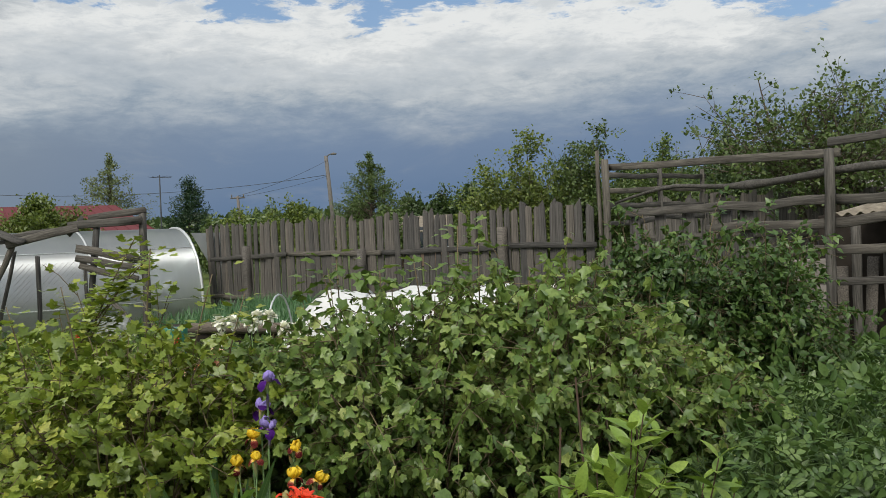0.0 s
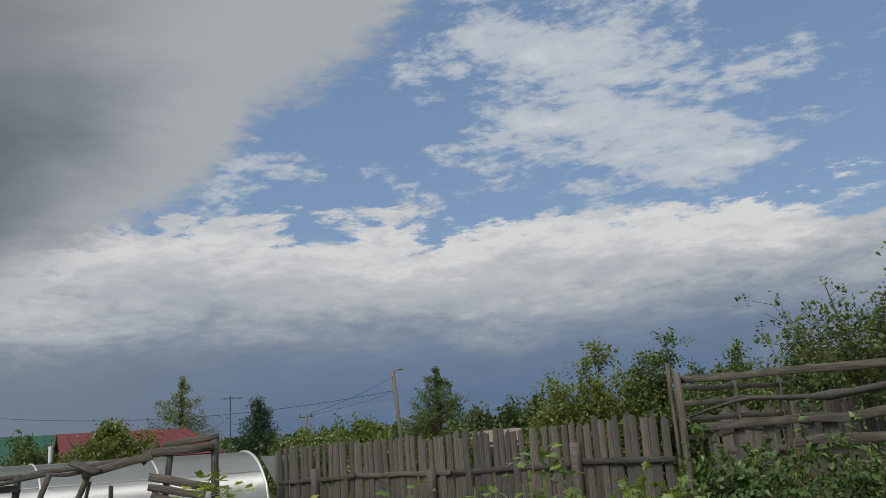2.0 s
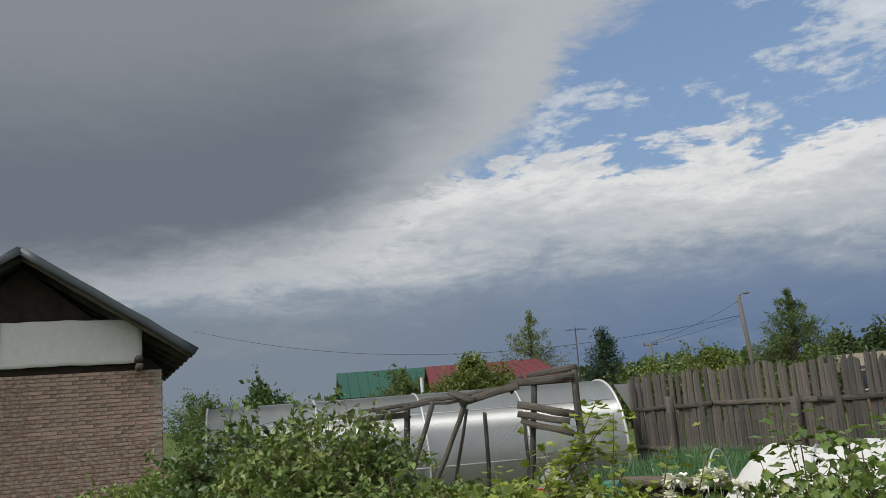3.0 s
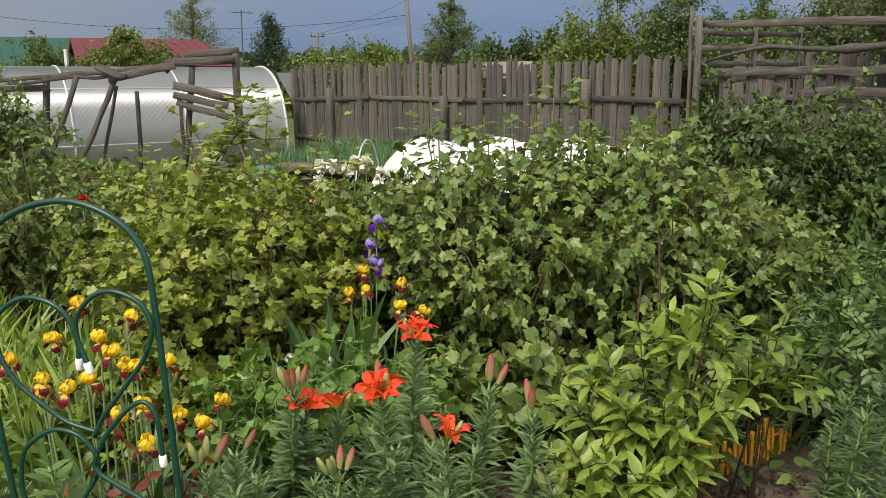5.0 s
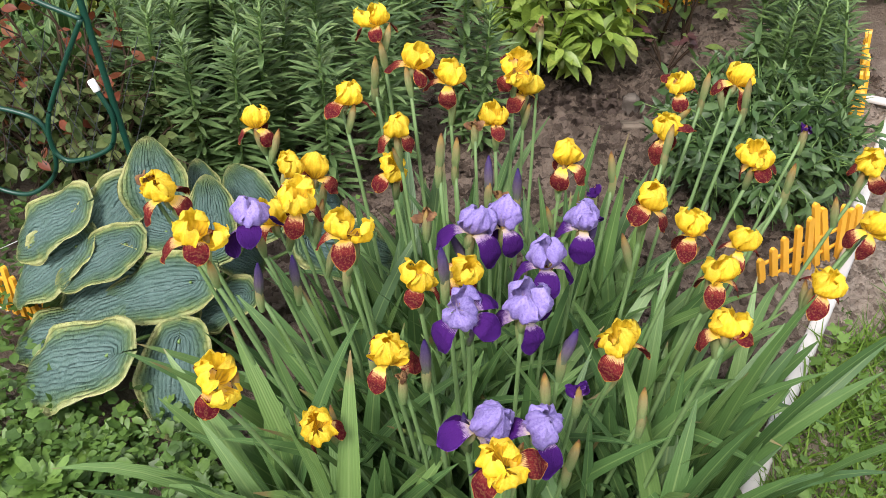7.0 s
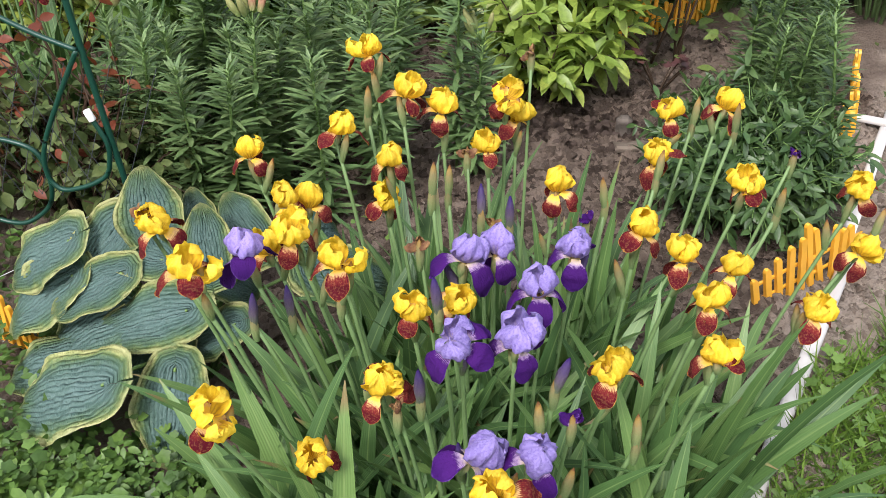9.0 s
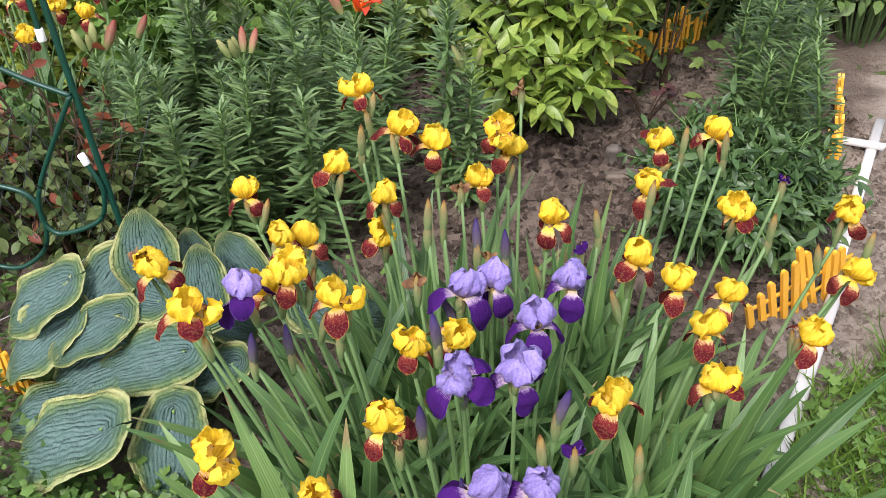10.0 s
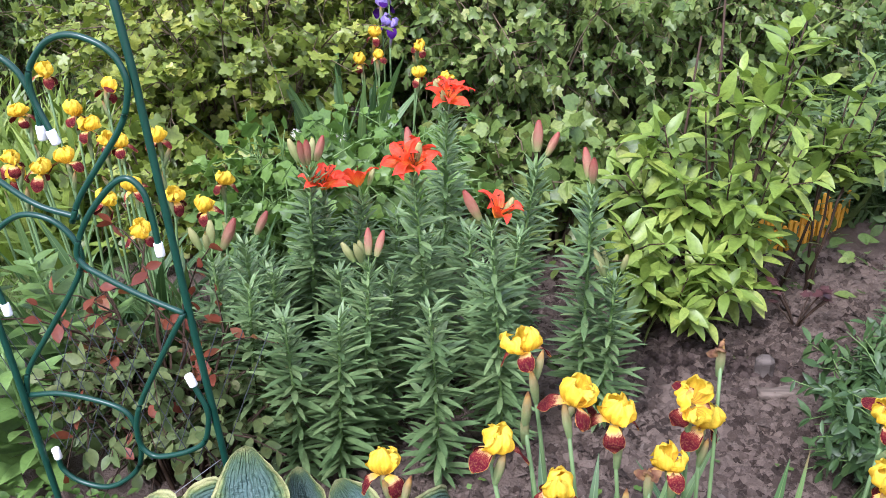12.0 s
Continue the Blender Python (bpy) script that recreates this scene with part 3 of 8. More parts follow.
def netting(name, a, b, z0, z1, step, label, rad=0.0018):
    a, b = np.asarray(a, float), np.asarray(b, float)
    ln = np.linalg.norm(b - a)
    h = z1 - z0
    segs = []
    n = int((ln + h) / step)
    for k in range(n):
        for s in (1, -1):
            u0, u1 = k * step - h, k * step
            lo, hi = max(0, u0), min(ln, u1)
            if hi - lo < 0.02:
                continue
            za, zb = (lo - u0), (hi - u0)
            if s < 0:
                za, zb = h - za, h - zb
            d = (b - a) / ln
            segs.append([(a[0] + d[0] * lo, a[1] + d[1] * lo, z0 + za), (a[0] + d[0] * hi, a[1] + d[1] * hi, z0 + zb)])
    v, f = tubes(np.array(segs), np.full(len(segs), rad), np.full(len(segs), rad), 3)
    return tagged(fast(name, v, f, "wire"), label, "netting", kind="stuff")


M["wire"] = plain("galvanised_wire", (0.30, 0.30, 0.29), 0.5, 0.5, 0.6, 0.1)
M["asbestos"] = plain("corrugated_cement", (0.19, 0.165, 0.13), 0.95, 0.1, var=0.35, scale=9, bumpd=0.004)
# near-black boards: the shade inside the shed is put into the colour
M["dimwall"] = plain("shed_boards", (0.028, 0.023, 0.019), 0.9, 0.1, var=0.3, scale=6)
M["pale"] = plain("pale_plaster", (0.20, 0.18, 0.16), 0.9, 0.1, var=0.25, scale=4)


def wavy_roof(name, a, b, c, waves, amp, parent, mat, thick=0.008, label=""):
    """A corrugated sheet with its lower edge from a to b; c is the corner above a."""
    a, b, c = (np.asarray(q, float) for q in (a, b, c))
    n = waves * 8 + 1
    up = unit(np.cross(b - a, c - a))
    u = np.linspace(0, 1, n)
    off = amp * np.sin(u * waves * 2 * np.pi)
    rows = [a + (b - a) * u[:, None] + (c - a) * s + up * (off[:, None] - d) for s in (0, 0.5, 1) for d in (0, thick)]
    lo, lo2, mi, mi2, hi, hi2 = range(6)
    f = []
    for p, q in ((lo, mi), (mi, hi), (mi2, lo2), (hi2, mi2), (lo2, lo), (hi, hi2)):
        f += [(p * n + i, p * n + i + 1, q * n + i + 1, q * n + i) for i in range(n - 1)]
    return fast(name, np.concatenate(rows), np.array(f), mat, parent, label)


def block(name, lo, hi, mat, parent, label="", bevel=0.01):
    bm = bmesh.new()
    bmesh.ops.create_cube(bm, size=1.0)
    for q in bm.verts:
        for i in range(3):
            q.co[i] = lo[i] if q.co[i] < 0 else hi[i]
    bmesh.ops.bevel(bm, geom=bm.edges[:], offset=bevel, segments=1, affect="EDGES")
    me = bpy.data.meshes.new(name)
    bm.to_mesh(me)
    bm.free()
    me.materials.append(M[mat])
    o = new(name, me)
    o.parent = parent
    return tagged(o, label)


def poly(name, v, f, mat, parent, label="", thick=0.0):
    """A flat-sided mesh; thick gives a sheet depth along its normals."""
    o = fast(name, np.array(v, float), [tuple(q) for q in f], mat, parent, label, smooth=False)
    if thick:
        md = o.modifiers.new("depth", "SOLIDIFY")
        md.thickness = thick
    return o


def shed_by_pen():
    s = root("animal_shed", "low dark shed with a corrugated cement roof beside the pen", "shed")
    wavy_roof("roof", (3.45, 9.9, 1.66), (6.6, 7.0, 1.66), (4.6, 11.1, 1.86), 32, 0.02, s, "asbestos", label="mossy corrugated sheets")
    block("wall", (2.95, 10.02, 0.0), (3.42, 10.08, 1.17), "pale", s, "pale patched wall below the boards")
    # back wall, coloured dark to stand for the shaded inside
    w = block("wall", (0, 0, 0), (3.9, 0.06, 1.66), "dimwall", s)
    w.matrix_basis = pose(3.62, 11.0, 0, 0, 0, -42)
    rr = np.random.RandomState(8)
    for k in range(13):
        q = np.array([3.5, 10.72]) + np.array([0.743, -0.669]) * (k * 0.27 + rr.uniform(0, 0.08))
        beam("board", (q[0], q[1], 0.0), (q[0] + rr.normal(0, 0.03), q[1], rr.uniform(0.75, 1.5)), 0.13, 0.025, s, "picket" if k % 3 else "timber", up=(0.669, 0.743, 0))
    for k, u in enumerate((0.05, 0.45, 0.95)):
        x, y = 3.5 + 3.0 * u, 9.93 - 2.8 * u
        beam("post", (x, y, 0), (x, y, 1.6), 0.09, 0.09, s, up=(1, 0, 0))
    # grey slatted roof of the barn behind
    b = root("old_barn", "old barn with a grey shingled board roof behind the fence", "barn")
    bw = np.array([7.2, 19.0])
    for k in range(34):
        x = bw[0] - 1.9 + k * 0.17
        beam("roof_board", (x, 17.0, 2.15), (x + 0.05, 19.2, 3.0 + 0.04 * math.sin(k * 2.1)), 0.15, 0.03, b, "barnroof", up=(0, -0.4, 0.9))
    block("wall", (5.4, 17.2, 0.0), (11.0, 19.3, 2.1), "dimwall", b)


M["barnroof"] = timber("barn_roof_board", (0.13, 0.12, 0.11), (0.27, 0.255, 0.235))
shed_by_pen()

# ---- greenhouse ----


def glass_mat():
    """Twin-wall sheet: half clear, half milky, with a broad sheen; dirt gathers in runs."""
    m = bpy.data.materials.new("polycarbonate")
    m.use_nodes = True
    t = m.node_tree
    t.nodes.clear()
    g = G(t)
    o = g.node("ShaderNodeTexCoord", 3)
    bs = t.nodes.new("ShaderNodeBsdfPrincipled")
    runs = g.noise(g.node("ShaderNodeMapping", 0, {"Vector": o, "Scale": (6.0, 0.7, 0.7)}), 1.0, 4)
    t.links.new(g.mix(g.span(runs, 0.3, 0.75), (0.19, 0.205, 0.20), (0.27, 0.285, 0.28)), bs.inputs["Base Color"])
    bs.inputs["Roughness"].default_value = 0.5
    gl = t.nodes.new("ShaderNodeBsdfAnisotropic")
    gl.inputs["Color"].default_value = (0.92, 0.94, 0.95, 1)
    gl.inputs["Roughness"].default_value = 0.5
    gl.inputs["Anisotropy"].default_value = 0.72
    gl.inputs["Rotation"].default_value = 0.0
    tan = t.nodes.new("ShaderNodeTangent")
    tan.direction_type, tan.axis = "RADIAL", "X"
    t.links.new(tan.outputs[0], gl.inputs["Tangent"])
    tr = t.nodes.new("ShaderNodeBsdfTransparent")
    tr.inputs[0].default_value = (0.80, 0.84, 0.83, 1)
    mx = t.nodes.new("ShaderNodeMixShader")
    mx.inputs[0].default_value = 0.50
    coat = t.nodes.new("ShaderNodeMixShader")
    coat.inputs[0].default_value = 0.58
    t.links.new(bs.outputs[0], coat.inputs[1])
    t.links.new(gl.outputs[0], coat.inputs[2])
    t.links.new(tr.outputs[0], mx.inputs[1])
    t.links.new(coat.outputs[0], mx.inputs[2])
    t.links.new(mx.outputs[0], t.nodes.new("ShaderNodeOutputMaterial").inputs[0])
    return m


M["poly"] = glass_mat()
M["galv"] = plain("galvanised_tube", (0.55, 0.56, 0.56), 0.4, 0.5, 0.5, 0.08)
M["darkpanel"] = plain("grey_panel", (0.17, 0.18, 0.18), 0.35, 0.5, var=0.1, scale=3)


def greenhouse(x_end, y_c, length, rad, wide, label, heading=4.0):
    """An arched polycarbonate tunnel; local x runs along it from its near end to the far one."""
    gh = root("greenhouse", label, "greenhouse", at=(x_end, y_c, 0), rz=180 + heading)
    th = np.linspace(0, np.pi, 25)
    arc = np.stack([wide * np.cos(th), 0.35 + (rad - 0.35) * np.sin(th) ** 0.85], -1)
    arc = np.concatenate([[(wide, 0.0)], arc, [(-wide, 0.0)]])
    nx = int(length / 2.1)
    for k in range(nx):
        x0, x1 = k * length / nx + 0.004, (k + 1) * length / nx - 0.004
        v = [(x, y, z) for x in np.linspace(x0, x1, 5) for y, z in arc]
        n = len(arc)
        f = [(i * n + j, i * n + j + 1, (i + 1) * n + j + 1, (i + 1) * n + j) for i in range(4) for j in range(n - 1)]
        fast("panel", v, np.array(f), "poly", gh)
    for k in range(nx + 1):
        x = k * length / nx
        pts = [(x, y * 1.006, z * 1.004) for y, z in arc]
        fast("hoop", *tube(pts, 0.024 if k else 0.035, 6), "galv", gh)
    for y, z in ((0, rad), (wide * 0.72, 0.35 + (rad - 0.35) * 0.74), (-wide * 0.72, 0.35 + (rad - 0.35) * 0.74), (wide, 0.5), (-wide, 0.5)):
        fast("purlin", *tube([(0, y, z - 0.02), (length, y, z - 0.02)], 0.014, 6), "galv", gh)
    n = len(arc)
    for x in (-0.01, length + 0.01):
        fast("end_wall", [(x, y, z) for y, z in arc], [tuple(range(n))], "poly", gh, smooth=False)
    for y in (-0.5, 0.5):
        fast("door_post", *tube([(-0.03, y, 0), (-0.03, y, rad * 0.93)], 0.018, 6), "galv", gh)
    for y in (0.9, -0.9, 0.3, -0.3):
        fast("bed_board", *board(length, 0.03, 0.22, 8), "timber", gh).matrix_basis = pose(0, wide * y, 0.1)
    return gh


greenhouse(-8.85, 20.0, 9.6, 2.15, 1.5, "long arched greenhouse of clear polycarbonate on a tube frame", 47.0)
greenhouse(-16.2, 21.5, 6.0, 1.5, 1.4, "small arched white greenhouse", -62)
vent = root("vent_panel", "grey sheet panel leaning between greenhouse and fence", "panel")
poly("sheet", [(-8.1, 20.2, 1.3), (-7.75, 20.2, 1.3), (-7.75, 20.2, 2.0), (-8.5, 20.2, 2.02)], [(0, 1, 2, 3)], "darkpanel", vent, thick=0.02)
fast("prop", *tube([(-7.77, 20.22, 0.0), (-7.77, 20.22, 2.0)], 0.02, 6), "galv", vent)

# ---- old timber frame in front of the greenhouse ----


def old_frame():
    p = root("timber_frame", "leaning frame of old grey poles and split boards", "frame")
    y = 11.5
    B = lambda n, a, b, w, t, up=(0, 1, 0.0): beam(n, a, b, w * 0.78, t * 0.85, p, up=up, rough=0.012)
    B("post", (-5.41, y, -0.02), (-5.40, y, 2.16), 0.12, 0.11, (1, 0, 0))
    B("post", (-8.82, y + 0.1, -0.02), (-8.66, y + 0.1, 1.85), 0.12, 0.1, (1, 0, 0))
    B("pole", (-8.36, y - 0.05, -0.02), (-7.35, y - 0.05, 1.85), 0.09, 0.08)
    B("pole", (-8.72, y - 0.3, -0.02), (-7.98, y - 0.1, 1.85), 0.09, 0.08)
    B("pole", (-7.98, y + 0.2, 0.1), (-7.45, y + 0.1, 1.7), 0.06, 0.05)
    B("pole", (-6.45, y + 0.1, -0.02), (-6.1, y, 2.0), 0.10, 0.09)
    B("pole", (-5.95, y, 0.95), (-5.36, y, 0.25), 0.10, 0.05)
    B("pole", (-7.45, y + 0.6, -0.02), (-7.42, y + 0.6, 1.62), 0.07, 0.07, (1, 0, 0))
    B("pole", (-7.02, y + 1.2, -0.02), (-7.0, y + 1.2, 1.5), 0.06, 0.06, (1, 0, 0))
    B("beam", (-9.6, y, 1.66), (-8.55, y, 1.68), 0.13, 0.06)
    B("beam", (-9.9, y + 0.3, 1.80), (-6.55, y + 0.05, 1.98), 0.09, 0.07)
    B("beam", (-9.7, y + 0.7, 1.84), (-6.3, y + 0.35, 2.05), 0.07, 0.05)
    B("beam", (-9.2, y - 0.1, 1.76), (-7.3, y - 0.1, 1.86), 0.07, 0.05)
    B("beam", (-7.45, y - 0.1, 1.80), (-6.35, y - 0.05, 2.0), 0.15, 0.06)
    B("beam", (-6.5, y - 0.05, 2.03), (-5.38, y - 0.08, 2.06), 0.15, 0.06)
    B("beam", (-6.2, y - 0.02, 2.12), (-5.36, y + 0.03, 2.20), 0.12, 0.05)
    B("board", (-7.6, y - 0.15, 2.0), (-7.1, y - 0.2, 1.82), 0.16, 0.04, (0.2, -0.6, 0.8))
    B("board", (-6.55, y, 1.9), (-6.3, y, 2.15), 0.10, 0.05)
    B("plank", (-6.35, y - 0.14, 1.70), (-5.42, y - 0.12, 1.50), 0.15, 0.05)
    B("plank", (-6.33, y - 0.18, 1.56), (-5.48, y - 0.16, 1.40), 0.13, 0.05)
    B("plank", (-6.30, y - 0.16, 1.46), (-5.45, y - 0.12, 1.22), 0.12, 0.05)
    B("stick", (-5.28, y - 0.4, 1.0), (-4.92, y - 0.6, 0.2), 0.03, 0.03)
    netting("wire_netting", (-9.5, y + 0.9), (-7.0, y + 1.2), 0.5, 1.5, 0.09, "sagging wire netting stretched between poles", 0.003)
    return p


old_frame()
M["log"] = timber("bed_log", (0.07, 0.055, 0.042), (0.17, 0.14, 0.11))
log = fast("bed_edge_log", *tube([(-5.35, 12.1, 0.42), (-4.6, 12.0, 0.44), (-3.5, 11.9, 0.41), (-2.4, 11.9, 0.40)], (0.085, 0.09, 0.08, 0.075), 9), "log")
tagged(log, "long brown log edging the onion bed", "log")
block("bed_board", (-5.4, 12.0, 0.0), (-2.4, 12.08, 0.40), "dimwall", tagged(new("raised_bed_frame"), "dark boards holding the raised onion bed", "bed frame"))
M["film"] = plain("clear_film", (0.33, 0.34, 0.34), 0.25, 0.6, var=0.15, scale=20, trans=0.4)


def crumpled(name, at, size, mat, label, cat, seed=0, flat=0.0):
    bm = bmesh.new()
    bmesh.ops.create_icosphere(bm, subdivisions=4, radius=1.0)
    for q in bm.verts:
        d = q.co.normalized()
        k = 1 + 0.22 * noise.noise(d * 2.2 + Vector((seed, 0, 0))) + 0.12 * noise.noise(d * 6 + Vector((0, seed, 0)))
        q.co = Vector((d.x * size[0] * k, d.y * size[1] * k, max(-size[2] * 0.8, d.z * size[2] * k)))
    me = bpy.data.meshes.new(name)
    bm.to_mesh(me)
    bm.free()
    me.materials.append(M[mat])
    o = new(name, me)
    o.location = at
    return tagged(o, label, cat)


crumpled("plastic_bag", (-5.75, 11.2, 0.44), (0.27, 0.2, 0.30), "film", "crumpled clear plastic sheet bundled on the ground", "plastic sheet", 3)
M["green_bucket"] = plain("green_plastic", (0.03, 0.16, 0.11), 0.4, 0.5)
bk = fast("bucket", *tube([(-4.95, 11.4, 0.0), (-4.95, 11.4, 0.02), (-4.95, 11.4, 0.5), (-4.95, 11.4, 0.52)], (0.12, 0.13, 0.17, 0.165), 20), "green_bucket")
tagged(bk, "dark green plastic bucket beside the log", "bucket")

# ---- white covered bed ----


def cover_bed():
    c = root("covered_bed", "long low tunnel covered with white garden fabric", "garden tunnel")
    n, m = 90, 26
    L = 3.5
    v = []
    for i in range(n):
        u = i / (n - 1)
        x = -2.85 + L * u
        hump = 0.95 + 0.035 * math.cos(u * L / 0.85 * 2 * math.pi)
        fall = min(1.0, math.sin(min(1, u / 0.20) * math.pi / 2) * 0.75 + 0.25, math.sin(min(1, (1 - u) / 0.08) * math.pi / 2) * 0.7 + 0.3)
        for j in range(m):
            a = math.pi * j / (m - 1)
            k = 1 + 0.05 * noise.noise(Vector((x * 3, a * 2.5, 1))) + 0.02 * noise.noise(Vector((x * 11, a * 8, 4)))
            v.append((x + 0.02 * noise.noise(Vector((x * 6, a * 4, 9))), 9.35 + 0.55 * math.cos(a) * (0.85 + 0.15 * fall), max(0.0, 1.09 * hump * fall * math.sin(a) ** 0.7 * k)))
    f = [(i * m + j, i * m + j + 1, (i + 1) * m + j + 1, (i + 1) * m + j) for i in range(n - 1) for j in range(m - 1)]
    fast("fabric", v, np.array(f), "white", c, "white spunbond fabric sagging between hoops")
    for k in range(4):
        x = -2.75 + k * 1.05
        pts = [(x, 9.35 + 0.53 * math.cos(a), 1.05 * math.sin(a) ** 0.7) for a in np.linspace(0, math.pi, 15)]
        fast("hoop", *tube(pts, 0.012, 5), "galv", c)


cover_bed()

# ---- houses ----
M["redroof"] = plain("red_metal_roof", (0.12, 0.032, 0.036), 0.7, 0.25, var=0.08, scale=1.5)
M["greenroof"] = plain("green_metal_roof", (0.022, 0.078, 0.058), 0.7, 0.25, var=0.08, scale=1.5)
M["gable"] = plain("pale_gable", (0.50, 0.52, 0.54), 0.8, 0.2, var=0.08, scale=2)
M["logwall"] = plain("brown_wall", (0.16, 0.11, 0.08), 0.9, 0.2, var=0.2, scale=3)
M["window"] = plain("dark_window", (0.02, 0.025, 0.03), 0.08, 0.6, var=0.1)


def gabled(name, label, x0, x1, y0, y1, eave, ridge, roof, hip=False, over=0.5, at=(0, 0), turn=0.0):
    """A house with its ridge along its own x, turned by so many degrees."""
    h = root(name, label, "house", at=(at[0], at[1], 0), rz=turn)
    ym = (y0 + y1) / 2
    block("wall", (x0, y0, 0), (x1, y1, eave), "logwall", h)
    xr = x1 - (0.9 if hip else 0)
    a = [(x0 - over, y0 - over, eave - 0.15), (x1 + over, y0 - over, eave - 0.15), (xr + (0 if hip else over), ym, ridge), (x0 - over, ym, ridge)]
    poly("roof", a, [(0, 1, 2, 3)], roof, h, thick=0.06)
    b = [(x0 - over, y1 + over, eave - 0.15), (x1 + over, y1 + over, eave - 0.15), (xr + (0 if hip else over), ym, ridge), (x0 - over, ym, ridge)]
    poly("roof", b, [(3, 2, 1, 0)], roof, h, thick=0.06)
    if hip:
        poly("roof", [a[1], b[1], a[2]], [(0, 1, 2)], roof, h, thick=0.06)
    n = int((x1 - x0) / 0.55)
    for k in range(n + 1):
        s = k / n
        lo = np.array(a[0]) * (1 - s) + np.array(a[1]) * s
        hi = np.array(a[3]) * (1 - s) + np.array((xr + (0 if hip else over), ym, ridge)) * s
        fast("seam", *tube([lo + (0, -0.02, 0.005), hi + (0, -0.02, 0.005)], 0.016, 4), roof, h)
    poly("gable", [(x0 - 0.02, y0, eave - 0.1), (x0 - 0.02, y1, eave - 0.1), (x0 - 0.02, ym, ridge - 0.05)], [(2, 1, 0)], "gable", h, thick=0.05)
    for k in range(3):
        xw = x0 + (k + 0.6) * (x1 - x0) / 3.2
        w = block("window", (xw, y0 - 0.05, 1.1), (xw + 0.9, y0 + 0.02, 2.3), "window", h)
        block("window_frame", (xw - 0.08, y0 - 0.08, 1.02), (xw + 0.98, y0 - 0.051, 1.1), "gable", w)
    return h


gabled("red_roofed_house", "low house with a dark red metal roof", 0, 7.2, 0, 5.0, 2.95, 4.35, "redroof", True, at=(-27.29, 39.68), turn=40)
block("chimney_pipe", (-27.7, 38.45, 0.0), (-27.55, 38.6, 3.6), "gable", tagged(new("flue"), "pale pipe standing beside the red roof", "pipe"))
gabled("green_roofed_house", "house with a green metal roof and pale gable", 0, 7.6, 0, 5.0, 3.1, 4.72, "greenroof", at=(-35.93, 41.83), turn=44)
gabled("far_shed", "small old shed with a grey and rusty roof", -8.4, -5.6, 49.0, 52.0, 2.2, 3.0, "asbestos", over=0.2)

# brick house at the left
M["brick"] = material("red_brick", lambda g, o: g.mix(g.span(g.noise(o, 14.0, 4), 0.35, 0.7), g.node("ShaderNodeHueSaturation", 0, {"Hue": 0.5, "Saturation": 0.9, "Value": g.span(g.node("ShaderNodeObjectInfo", 5), 0, 1, 0.55, 1.35, False), "Color": (0.30, 0.17, 0.125, 1)}), (0.36, 0.29, 0.24)), 0.9, 0.2,
                      bump=lambda g, o: (g.noise(o, 60.0, 4), 0.6, 0.006))
M["mortar"] = plain("grey_mortar", (0.33, 0.30, 0.26), 0.95, 0.1, var=0.2, scale=15)
M["slate"] = plain("dark_roof_sheet", (0.045, 0.055, 0.065), 0.5, 0.4, var=0.1, scale=3)


